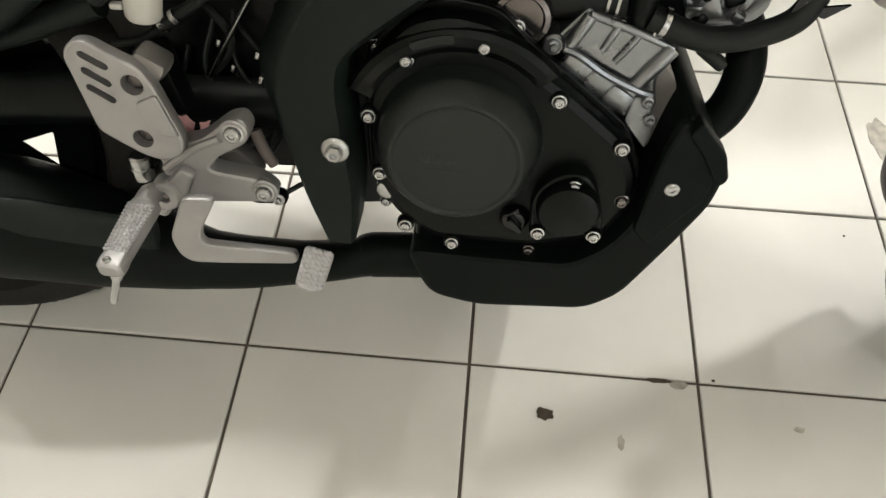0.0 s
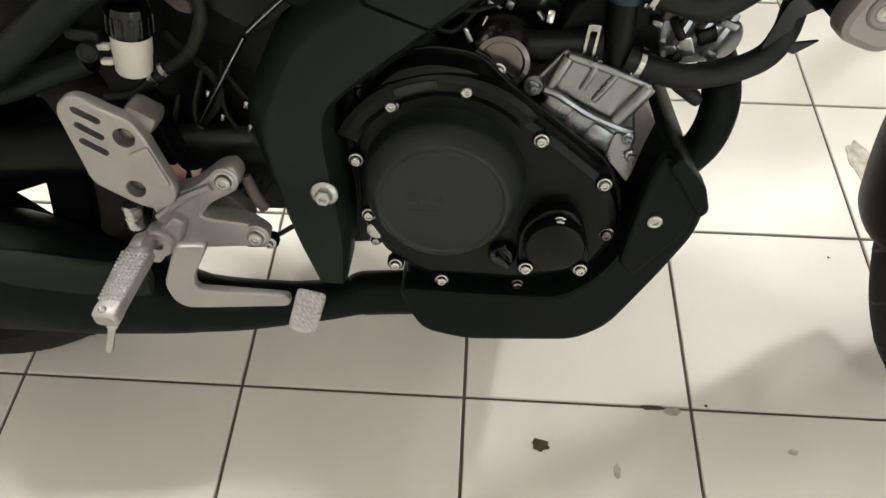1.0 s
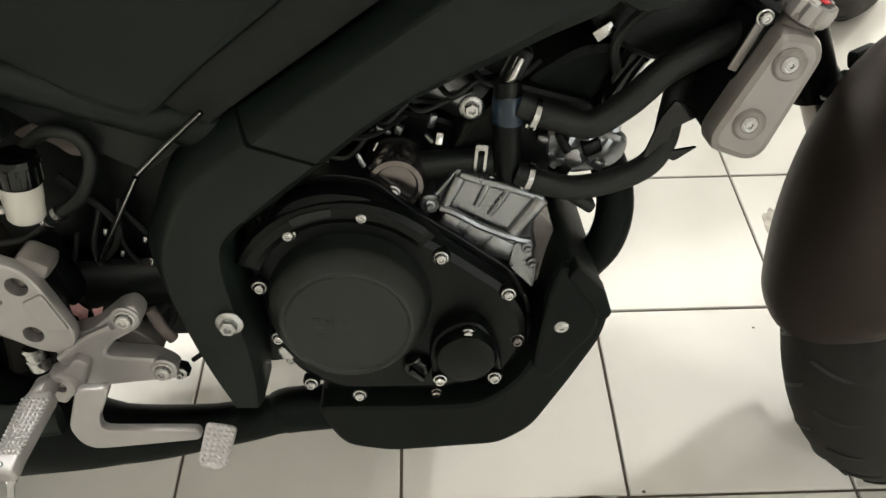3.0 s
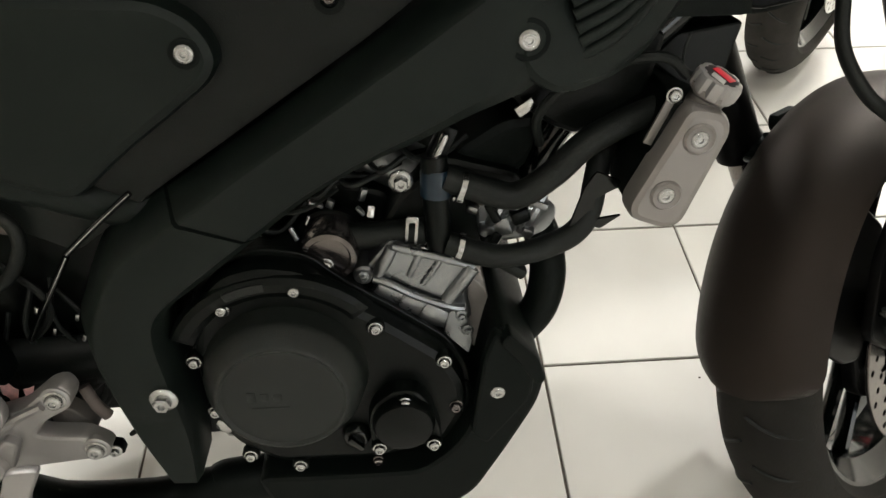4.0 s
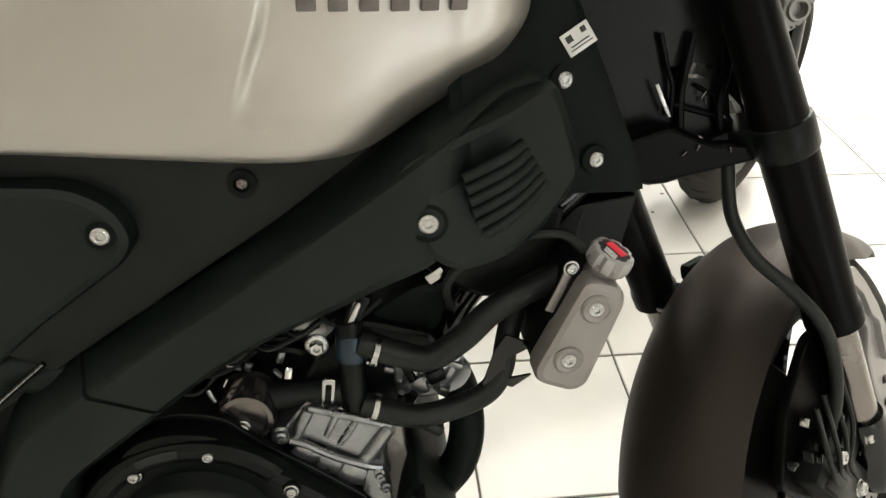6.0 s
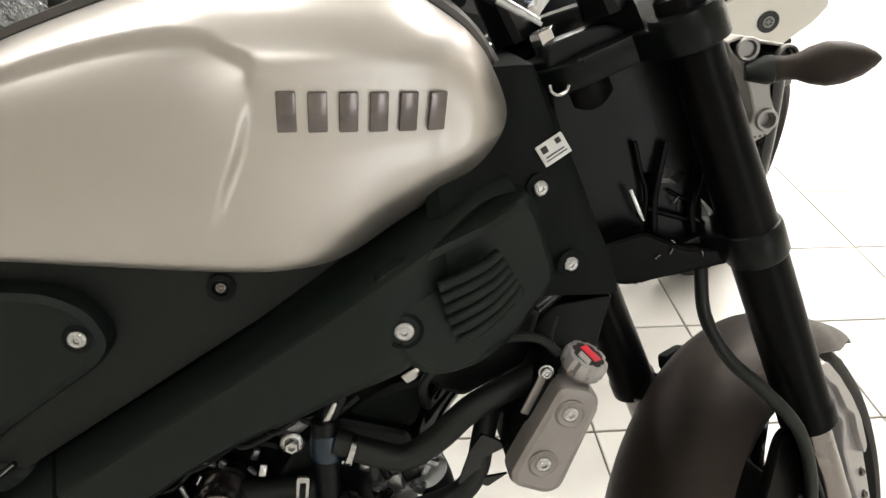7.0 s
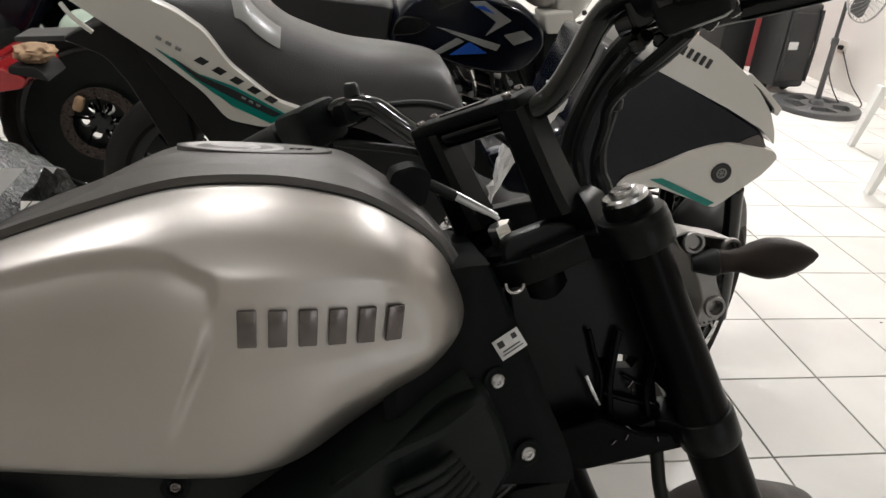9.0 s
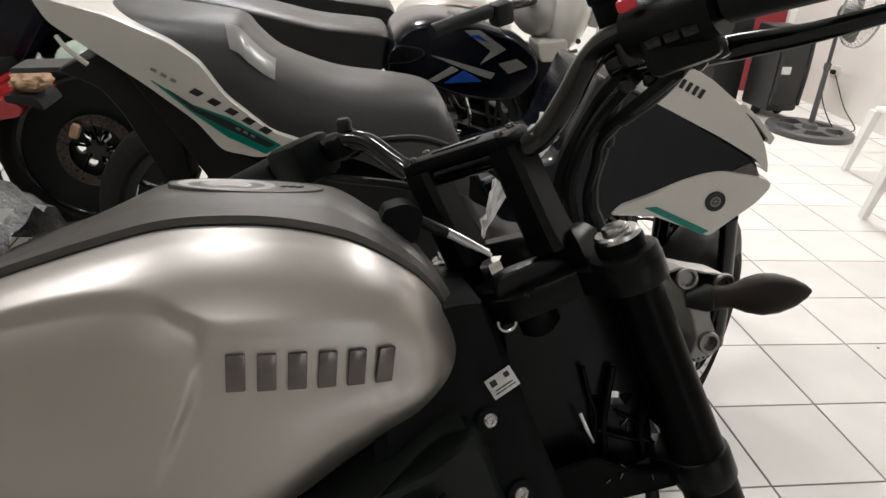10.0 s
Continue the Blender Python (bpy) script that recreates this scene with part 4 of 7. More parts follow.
# left switch gear and clutch lever
part("switch_gear", bar_space(block((0.055, 0.070, 0.050), pose(0.030, 0.225, 0.165, 0, 0, -12), 0.010)), "black", bike, "black left-hand switch housing")
cl = part("clutch_perch", bar_space(block((0.040, 0.045, 0.026), pose(0.05, 0.180, 0.165, 0, 0, -12), 0.007)), "black", bike)
part("lever", bar_space(tube([(0.070, 0.18, 0.155), (0.088, 0.24, 0.153), (0.080, 0.40, 0.155)], [0.009, 0.010, 0.006], 10, 5, flat=0.6)), "gloss", cl)
part("adjuster", bar_space(lathe([(0.009, 0), (0.009, 0.014), (0.006, 0.018)], towards((0.05, 0.165, 0.175), (0.1, -0.3, 1)), 12)), "rubber", cl)

# cables from the bars down to the head
CABLES = [([(0.060, -0.165, 0.142), (0.092, -0.118, 0.122), (0.085, -0.076, 0.087), (0.085, -0.050, 0.060), (0.080, -0.037, 0.029), (0.070, -0.037, 0.002), (0.05, -0.04, -0.07)], 0.0075),
          ([(0.050, -0.175, 0.135), (0.078, -0.108, 0.100), (0.082, -0.062, 0.055), (0.078, -0.052, 0.020), (0.060, -0.05, -0.06)], 0.0060),
          ([(0.075, -0.190, 0.140), (0.100, -0.137, 0.123), (0.100, -0.113, 0.096), (0.100, -0.095, 0.071), (0.100, -0.073, 0.042), (0.090, -0.068, 0.018), (0.080, -0.072, -0.006), (0.06, -0.06, -0.10)], 0.0065),
          ([(0.030, -0.215, 0.130), (0.085, -0.112, 0.088), (0.096, -0.085, 0.060), (0.094, -0.064, 0.030), (0.082, -0.058, -0.010), (0.060, -0.05, -0.06)], 0.0060),
          ([(0.06, 0.16, 0.16), (0.095, 0.09, 0.13), (0.105, 0.02, 0.05), (0.08, 0.0, -0.04)], 0.0045),
          ([(0.03, 0.20, 0.14), (0.070, 0.10, 0.08), (0.06, 0.06, 0.01), (0.05, 0.04, -0.06)], 0.005)]
for pts, r in CABLES:
    part("cable", bar_space(tube(pts, r, 9, 7)), "rubber", bike)
part("cable_sleeve", bar_space(lathe([(0.0060, 0), (0.0088, 0.002), (0.0088, 0.010), (0.0075, 0.011), (0.0075, 0.014), (0.0095, 0.015), (0.0105, 0.030), (0.0070, 0.034), (0.0045, 0.075)], towards((0.100, -0.098, 0.074), (0.0, -0.62, 1)), 14)), "rubber", bike, "black rubber cable sleeve")

# ignition lock with its clutch cable and bright ferrule
lock = part("ignition_lock", prism(rnd([(-0.085, 0.915), (-0.05, 0.915), (-0.045, 0.945), (-0.062, 0.952), (-0.082, 0.945)], 0.006), -0.02, 0.03, 0.003), "black", bike)
part("cable", tube([(-0.07, 0.0, 0.945), (-0.050, -0.003, 0.935), (-0.020, -0.004, 0.922)], 0.0055, 10), "rubber", lock)
part("ferrule", lathe([(0.0036, 0), (0.0036, 0.026), (0.0028, 0.028), (0.0028, 0.036), (0.0020, 0.038), (0.0020, 0.050)], towards((-0.022, -0.004, 0.923), (0.041, 0, -0.020)), 12), "label", lock, "pale cable ferrule")
part("ferrule_wire", tube([(-0.020, -0.0065, 0.9265), (0.0, -0.007, 0.9165), (0.021, -0.006, 0.9055)], 0.0014, 6), "steel", lock)

# ---- tank
zb = curve([-0.62, -0.45, -0.399, -0.32, -0.238, -0.178, -0.152, -0.117, -0.09, -0.065, -0.045, -0.033, -0.026, -0.022, -0.0195], [0.757, 0.737, 0.7355, 0.732, 0.728, 0.7285, 0.734, 0.751, 0.764, 0.777, 0.791, 0.804, 0.816, 0.826, 0.833])
zs = curve([-0.62, -0.45, -0.392, -0.311, -0.25, -0.19, -0.149, -0.107, -0.064, -0.045, -0.033, -0.026, -0.022, -0.0195], [0.815, 0.868, 0.894, 0.924, 0.942, 0.946, 0.942, 0.931, 0.906, 0.888, 0.870, 0.856, 0.845, 0.836])
yw = curve([-0.62, -0.5, -0.4, -0.3, -0.2, -0.1, -0.06, -0.04, -0.028, -0.022, -0.0195], [0.128, 0.155, 0.170, 0.180, 0.183, 0.167, 0.148, 0.128, 0.108, 0.084, 0.055])
prof = curve([0, 0.03, 0.08, 0.18, 0.35, 0.55, 0.72, 0.85, 0.94, 1.0], [0.865, 0.893, 0.920, 0.957, 0.990, 1.0, 0.965, 0.880, 0.765, 0.640])
crease = curve([0.74, 0.76, 0.798, 0.83, 0.855, 0.882, 0.90, 0.92], [-0.262, -0.252, -0.238, -0.226, -0.220, -0.217, -0.224, -0.25])
ridge = curve([-0.62, -0.45, -0.368, -0.296, -0.249, -0.225, -0.20, -0.10, -0.03], [0.80, 0.850, 0.879, 0.897, 0.899, 0.889, 0.884, 0.884, 0.87])


lip = curve([-0.30, -0.235, -0.135, -0.10, -0.069, -0.045, -0.03], [0.770, 0.772, 0.780, 0.792, 0.807, 0.824, 0.838])


def tank_y(x, z, v):
    """Half width: a shoulder ridge, an undercut badge field above a lip ahead of the crease, and a knee scoop behind it."""
    y = yw(x) * prof(v) * (1 - 0.26 * step(-0.22, -0.07, x) * max(0.0, 1 - v / 0.36) ** 2)
    d = ridge(x) - z
    below = step(-0.008, 0.009, d)
    knee = step(0.0045, -0.0045, x - crease(z))
    f = d / (ridge(x) - lip(x))
    badge = 0.0016 + 0.0110 * step(-0.10, 0.62, f) * step(1.22, 0.58, f)
    scoop = 0.0070 - 0.040 * max(0.0, min(d, 0.11)) + 0.003 * step(-0.24, -0.40, x)
    fade = step(0.728, 0.765, z)
    return y - below * fade * (badge * (1 - knee) * step(-0.035, -0.085, x) + max(0.0, scoop) * knee) * step(-0.62, -0.45, x) * step(-0.03, -0.09, x)


def tank_shell(side):
    secs = []
    fine = 260 if side == 1 else 60
    rows = 140 if side == 1 else 30
    xs = [-0.62 + 0.60 * i / (fine - 1) for i in range(fine)]
    xs = [x for x in xs if x < -0.031] + [-0.030, -0.0285, -0.027, -0.0255, -0.024, -0.0228, -0.0217, -0.0207, -0.0200, -0.0195]
    for x in xs:
        a, b = zb(x), zs(x)
        e = tank_y(x, a, 0)
        row = [Vector((x, -side * (e - 0.030), a + 0.006)), Vector((x, -side * (e - 0.004), a + 0.0005))]
        for k in range(rows + 1):
            v = k / rows
            z = a + (b - a) * v
            row.append(Vector((x, -side * tank_y(x, z, v), z)))
        row.append(Vector((x, -side * (yw(x) * 0.64 - 0.010), b - 0.004)))
        secs.append(row)
    return loft(secs, caps=False, closed=False)


tank = part("fuel_tank", tank_shell(1), "silver", bike, "satin silver fuel tank", 75)
part("tank_shell", tank_shell(-1), "silver", tank, "", 75)
zc = curve([-0.62, -0.45, -0.387, -0.345, -0.32, -0.283, -0.25, -0.19, -0.131, -0.112, -0.09, -0.074, -0.040, -0.010], [0.835, 0.882, 0.910, 0.927, 0.939, 0.957, 0.961, 0.9625, 0.959, 0.952, 0.939, 0.929, 0.900, 0.858])
yc = curve([-0.62, -0.45, -0.35, -0.25, -0.15, -0.08, -0.04, -0.010], [0.070, 0.075, 0.076, 0.078, 0.072, 0.062, 0.055, 0.05])
secs = []
for i in range(73):
    x = -0.62 + 0.612 * i / 72
    s = min(x, -0.024)
    ys, z0, z1, y1 = yw(s) * 0.64 - 0.002, zs(s) + 0.0035, zc(x), yc(x)
    if x > -0.024:
        z0 -= (x + 0.024) * 3
    zr = z1 - 0.0055
    z0 = min(z0, zr - 0.003)
    half = [(ys - 0.008, z0 - 0.010), (ys, z0 - 0.002), (ys, z0 + 0.004), (y1 * 0.90 + (ys - y1 * 0.90) * 0.10, z0 + (zr - z0) * 0.90), (y1 * 0.90, zr), (y1 * 0.88, zr + 0.0006), (y1 * 0.68, z1 - 0.0008), (y1 * 0.4, z1), (0.0, z1)]
    secs.append([Vector((x, -y, z)) for y, z in half] + [Vector((x, y, z)) for y, z in half[-2::-1]])
cover = part("tank_top_cover", loft(secs, caps=False, closed=False), "topcover", tank, "dark grey tank top cover", 28)
FILL = pose(-0.2025, 0.0, 0.9622, 0, 1.0, 0)
part("filler_cap", lathe([(0.046, -0.006), (0.046, 0.001), (0.044, 0.003), (0.037, 0.003), (0.034, 0.0015), (0.024, 0.0015), (0.022, 0.004), (0.0, 0.0045)], FILL @ pose(-0.018, 0, -0.0012) @ Matrix.Diagonal((0.95, 0.88, 0.8, 1)), 36), "alu", tank, "bright filler cap")
part("cap_well", lathe([(0.0675, -0.004), (0.0675, 0.0008), (0.0655, 0.0012), (0.0645, 0.0004), (0.0, 0.0004)], FILL @ Matrix.Diagonal((1.0, 0.68, 1, 1)), 48), "topcover", tank)
for k in range(3):
    part("vent_slot", block((0.0042, 0.009, 0.002), pose(-0.170 + 0.007 * k, 0.0, 0.9622, 0, 0, -20), 0.0006), "ink", tank)

# raised maker's badge: plain smoked-metal bars in place of the lettering
for i in range(6):
    x = -0.198 + 0.0212 * i
    z = 0.852 - 0.0005 * i
    v = (z - zb(x)) / (zs(x) - zb(x))
    y = tank_y(x, z, v)
    y2 = tank_y(x + 0.01, z, v)
    tilt = math.degrees(math.atan2(y - y2, 0.01))
    zv = 0.012
    lean = math.degrees(math.atan2(tank_y(x, z + zv, (z + zv - zb(x)) / (zs(x) - zb(x))) - tank_y(x, z - zv, (z - zv - zb(x)) / (zs(x) - zb(x))), 2 * zv))
    part("badge_bar", block((0.0135, 0.004, 0.029), pose(x + 0.004, -y - 0.0008, z, lean * 1.0, 0, tilt), 0.0012), "darkchrome", tank, "smoked metal badge bar")

# seat under bubble wrap
seat = part("seat", loft([[Vector((x, w * math.cos(a) * 1.0, z + h * math.sin(a))) for a in [2 * math.pi * k / 20 for k in range(20)]] for x, w, z, h in ((-0.43, 0.03, 0.885, 0.02), (-0.45, 0.07, 0.885, 0.035), (-0.50, 0.10, 0.87, 0.05), (-0.60, 0.125, 0.85, 0.055), (-0.75, 0.135, 0.85, 0.055), (-0.95, 0.12, 0.86, 0.05), (-1.05, 0.07, 0.87, 0.03))]), "seat_black", bike, "black seat")
bm = bmesh.new()
rng = random.Random(4)
secs = []
for i in range(22):
    x = -0.385 - 0.012 * i
    row = []
    for k in range(25):
        a = math.pi * (k / 24)
        rr = 0.058 + 0.010 * noise.noise((x * 55, math.cos(a) * 4, math.sin(a) * 4)) + 0.006 * noise.noise((x * 130, a * 9, 2))
        grow = step(-0.38, -0.44, x)
        row.append(Vector((x + 0.006 * noise.noise((k, i, 3)), 0.02 + (0.05 + 0.05 * grow + rr * 0.5) * math.cos(a), 0.885 + (rr * (0.9 + 0.35 * grow)) * math.sin(a))))
    secs.append(row)
part("bubble_wrap", loft(secs, bm, caps=False, closed=False), "wrap", bike, "crumpled grey bubble wrap over the seat", 60)
part("wrap_tape", loft([[Vector((-0.40 - 0.05 * t + dx, -0.045 - 0.02 * t, 0.945 - 0.06 * t)) for dx in (0, 0.02)] for t in (0, 0.5, 1)], caps=False, closed=False), "label", bike)

# ---- engine
# Dark plate added to close the pale gap beside the crankcase.
part("pivot_plate", prism(rnd([(-0.450, 0.372), (-0.400, 0.372), (-0.400, 0.240), (-0.432, 0.236), (-0.450, 0.260)], 0.006), -0.086, -0.100, 0.003), "rubber", bike, "black filler plate in the gap behind the swing arm pivot")
case_out = rnd([(-0.418, 0.379), (-0.405, 0.445), (-0.377, 0.474), (-0.341, 0.483), (-0.300, 0.476), (-0.268, 0.444), (-0.225, 0.413), (-0.172, 0.370), (-0.152, 0.330), (-0.150, 0.291), (-0.172, 0.246), (-0.247, 0.226), (-0.352, 0.228), (-0.392, 0.258), (-0.416, 0.30)], 0.014, 4)
part("crankcase", prism(case_out, 0.12, -0.118, 0.006), "engine", bike, "gloss black crankcase")
case = part("clutch_case", prism(inset(case_out, 0.004), -0.112, -0.146, 0.010), "engine", bike, "black clutch side cover")
part("case_rim", prism(inset(case_out, -0.002), -0.117, -0.124, 0.002), "engine", case)
CL = towards((-0.329, -0.140, 0.357), (0, -1, 0))
clutch = part("clutch_cover", lathe([(0.080, 0.0), (0.079, 0.005), (0.0755, 0.012), (0.0750, 0.022), (0.0735, 0.0265), (0.0710, 0.0305), (0.0625, 0.0430), (0.0605, 0.0448), (0.0585, 0.0452), (0.0568, 0.0440), (0.0555, 0.0430), (0.030, 0.0432), (0.0, 0.0434)], CL, 72), "cover", bike, "round black clutch cover")
for i, (dx, dz, w, h) in enumerate(((-0.028, 0.004, 0.008, 0.012), (-0.016, 0.003, 0.008, 0.010), (-0.004, 0.002, 0.008, 0.009), (-0.012, -0.010, 0.034, 0.002))):
    part("cast_mark", block((w, 0.0010, h), pose(-0.329 + dx, -0.1832, 0.357 + dz), 0.0004), "cover", clutch)
# raised arch over the clutch
arch = []
for i in range(13):
    a = radians(156 - 116 * i / 12)
    arch.append((-0.329 + 0.1135 * math.cos(a), 0.357 + 0.1135 * math.sin(a)))
for i in range(13):
    a = radians(40 + 116 * i / 12)
    arch.append((-0.329 + 0.088 * math.cos(a), 0.357 + 0.088 * math.sin(a)))
part("case_arch", prism(arch, -0.138, -0.1500, 0.0085), "engine", case, "glossy black raised arch")
# Slightly lighter raised patch stands for the reflection on the glossy arch.
win = [(-0.329 + r * math.cos(radians(116 - 22 * k / 6)), 0.357 + r * math.sin(radians(116 - 22 * k / 6))) for r, ks in ((0.107, range(7)), (0.098, range(6, -1, -1))) for k in ks]
part("arch_facet", prism(rnd(win, 0.002), -0.148, -0.1508, 0.0010), "cover", case)
for p in ((-0.378, 0.436), (-0.311, 0.453), (-0.241, 0.406), (-0.177, 0.361), (-0.413, 0.377), (-0.404, 0.313), (-0.379, 0.249), (-0.330, 0.230)):
    part("bolt_boss", lathe([(0.0092, -0.004), (0.0090, 0.003), (0.0078, 0.0045)], towards((p[0], -0.143, p[1]), (0, -1, 0)), 18), "engine", case)
    bolt(case, (p[0], -0.1475, p[1]), 0.0056, style="socket")
for p in ((-0.404, -0.125, 0.285), (-0.414, -0.09, 0.419), (-0.404, -0.112, 0.252), (-0.249, -0.140, 0.222)):
    bolt(case, p, 0.0055, style="socket", mat="darkchrome" if p[2] < 0.24 else "steel")
part("sump", prism(rnd([(-0.37, 0.24), (-0.20, 0.28), (-0.152, 0.32), (-0.14, 0.275), (-0.165, 0.235), (-0.20, 0.207), (-0.37, 0.207)], 0.01), 0.08, -0.128, 0.006), "engine", bike, "black engine sump")
# water pump cover
wp = part("water_pump", prism(rnd([(-0.255, 0.300), (-0.249, 0.322), (-0.229, 0.340), (-0.205, 0.340), (-0.193, 0.322), (-0.182, 0.285), (-0.182, 0.270), (-0.20, 0.266), (-0.225, 0.262), (-0.250, 0.250), (-0.252, 0.27)], 0.012, 4), -0.140, -0.163, 0.006), "engine", bike, "black water pump cover")
part("pump_dome", lathe([(0.031, 0.0), (0.031, 0.012), (0.028, 0.018), (0.022, 0.020), (0.0, 0.021)], towards((-0.219, -0.157, 0.302), (0, -1, 0)), 32), "engine", wp)
for p in ((-0.217, 0.3285), (-0.190, 0.270), (-0.2447, 0.2688)):
    part("bolt_boss", lathe([(0.0086, -0.004), (0.0084, 0.005), (0.0074, 0.007)], towards((p[0], -0.160, p[1]), (0, -1, 0)), 16), "engine", wp)
    bolt(wp, (p[0], -0.167, p[1]), 0.0056)
# oil filler plug
plug = part("oil_plug", lathe([(0.015, 0.0), (0.015, 0.010), (0.012, 0.016), (0.010, 0.017)], towards((-0.268, -0.140, 0.272), (0, -1, 0)), 24), "gloss", case, "black oil filler plug")
part("plug_grip", block((0.020, 0.010, 0.006), pose(-0.268, -0.160, 0.272, 0, 50, 0), 0.002), "gloss", case)
part("oil_sight", lathe([(0.010, 0), (0.010, 0.006), (0.007, 0.007)], towards((-0.398, -0.138, 0.29), (0, -1, 0)), 20), "steel", case)

# cylinder
cyl = part("cylinder", prism(rnd([(-0.250, 0.446), (-0.224, 0.478), (-0.205, 0.468), (-0.180, 0.466), (-0.142, 0.444), (-0.152, 0.412), (-0.146, 0.385), (-0.160, 0.362), (-0.176, 0.368), (-0.206, 0.398), (-0.228, 0.420)], 0.004), 0.07, -0.108, 0.004), "cast", bike, "cast aluminium cylinder block")
part("water_jacket", prism(rnd([(-0.240, 0.438), (-0.169, 0.405), (-0.156, 0.400), (-0.174, 0.376), (-0.210, 0.398), (-0.236, 0.414)], 0.006), -0.090, -0.117, 0.006), "cast", cyl)
part("gasket_line", tube([(-0.241, -0.121, 0.444), (-0.227, -0.1225, 0.439), (-0.200, -0.1225, 0.422), (-0.170, -0.1225, 0.409), (-0.156, -0.120, 0.404)], 0.0040, 8, 4), "cast", cyl)
slab = part("cylinder_barrel", prism(rnd([(-0.220, 0.477), (-0.143, 0.450), (-0.170, 0.411), (-0.236, 0.444)], 0.005), -0.09, -0.118, 0.006), "cast", cyl)
for pa, pb, r in (((-0.222, 0.474), (-0.236, 0.447), 0.006), ((-0.197, 0.466), (-0.207, 0.444), 0.0035), ((-0.178, 0.459), (-0.195, 0.433), 0.0035), ((-0.147, 0.449), (-0.172, 0.413), 0.0075)):
    part("rib", tube([(pa[0], -0.117, pa[1]), ((pa[0] + pb[0]) / 2, -0.119, (pa[1] + pb[1]) / 2), (pb[0], -0.117, pb[1])], r, 10, 4), "cast", slab)
part("rib", tube([(-0.222, -0.116, 0.475), (-0.180, -0.117, 0.462), (-0.146, -0.116, 0.449)], 0.004, 10, 4), "cast", slab)
for jx, jz, jw, jh in ((-0.226, 0.425, 0.026, 0.020), (-0.205, 0.411, 0.024, 0.024), (-0.184, 0.395, 0.026, 0.020)):
    part("jacket_lump", block((jw * 1.25, 0.014, jh * 1.2), pose(jx, -0.1135, jz, 6, 33, 4), 0.0065), "cast", slab)
part("bolt_boss", lathe([(0.010, -0.03), (0.010, 0.0), (0.008, 0.002)], towards((-0.250, -0.113, 0.443), (0, -1, 0)), 18), "cast", slab)
part("cylinder_lug", prism(rnd([(-0.170, 0.402), (-0.154, 0.398), (-0.146, 0.364), (-0.150, 0.345), (-0.160, 0.356), (-0.176, 0.374)], 0.005), -0.06, -0.120, 0.005), "cast", cyl)
part("water_gallery", prism(rnd([(-0.150, 0.430), (-0.133, 0.412), (-0.124, 0.385), (-0.126, 0.352), (-0.141, 0.332), (-0.152, 0.355), (-0.150, 0.40)], 0.008), 0.0, -0.098, 0.005), "radiator", cyl)
for p in ((-0.250, -0.116, 0.443), (-0.158, -0.124, 0.398), (-0.152, -0.122, 0.378)):
    bolt(cyl, p, 0.0062, style="flange", mat="cast")
# starter motor
st = part("starter_motor", lathe([(0.028, 0.0), (0.028, 0.034), (0.0255, 0.041), (0.021, 0.042), (0.019, 0.039), (0.010, 0.040), (0.004, 0.040)], towards((-0.281, -0.074, 0.465), (0, -1, 0)), 32), "darkchrome", bike, "bare metal starter end")
bolt(st, (-0.284, -0.1155, 0.458), 0.006)
part("starter_ring", lathe([(0.032, 0), (0.032, 0.012)], towards((-0.281, -0.068, 0.465), (0, -1, 0)), 28), "engine", st)

# cylinder head, camshaft cover, plug and throttle body
hd = part("cylinder_head", prism(rnd([(-0.235, 0.475), (-0.215, 0.51), (-0.17, 0.55), (-0.10, 0.53), (-0.085, 0.47), (-0.15, 0.445)], 0.010), 0.06, -0.085, 0.006), "engine", bike, "black cylinder head")
part("cam_cover", prism(rnd([(-0.165, 0.548), (-0.115, 0.580), (-0.078, 0.582), (-0.075, 0.555), (-0.100, 0.520), (-0.15, 0.52)], 0.015, 4), 0.06, -0.075, 0.010), "black", hd, "black cam cover")
part("head_casting", prism(rnd([(-0.144, 0.505), (-0.110, 0.508), (-0.082, 0.517), (-0.072, 0.484), (-0.079, 0.460), (-0.116, 0.455), (-0.142, 0.470)], 0.008), 0.03, -0.086, 0.005), "cast", hd, "bare cast exhaust port")
for k in range(3):
    part("rib", tube([(-0.113 + 0.018 * k, -0.086, 0.507), (-0.123 + 0.018 * k, -0.090, 0.488), (-0.134 + 0.018 * k, -0.087, 0.467)], [0.005, 0.006, 0.005], 8, 3), "cast", hd)
part("port_flange", lathe([(0.020, -0.02), (0.020, 0.0), (0.017, 0.003), (0.010, 0.003)], towards((-0.082, -0.086, 0.482), (0.35, -1, -0.1)), 22), "cast", hd)
for k in range(12):
    rng = random.Random(410 + k)
    x, z = rng.uniform(-0.146, -0.076), rng.uniform(0.458, 0.508)
    part("casting_lump", block((rng.uniform(0.008, 0.020), 0.012, rng.uniform(0.008, 0.022)), pose(x, -0.086 - 0.003 * (k % 3), z, rng.uniform(-15, 15), rng.uniform(-50, 50), rng.uniform(-15, 15)), 0.003), rng.choice(["cast", "shield", "cast", "engine"]), hd)
bolt(hd, (-0.211, -0.100, 0.534), 0.0115, style="flange")
bolt(hd, (-0.193, -0.104, 0.463), 0.0065)
part("plug_boot", block((0.016, 0.02, 0.05), pose(-0.176, -0.10, 0.565, 0, 25, 0), 0.004), "engine", hd)
part("spring_clip", lathe([(0.004, 0), (0.004, 0.03), (0.0025, 0.032)], towards((-0.182, -0.108, 0.553), (0.4, -0.1, 1)), 10), "steel", hd)
part("clip_plate", block((0.018, 0.003, 0.010), pose(-0.100, -0.095, 0.597, 0, -35, 0), 0.001), "steel", hd)
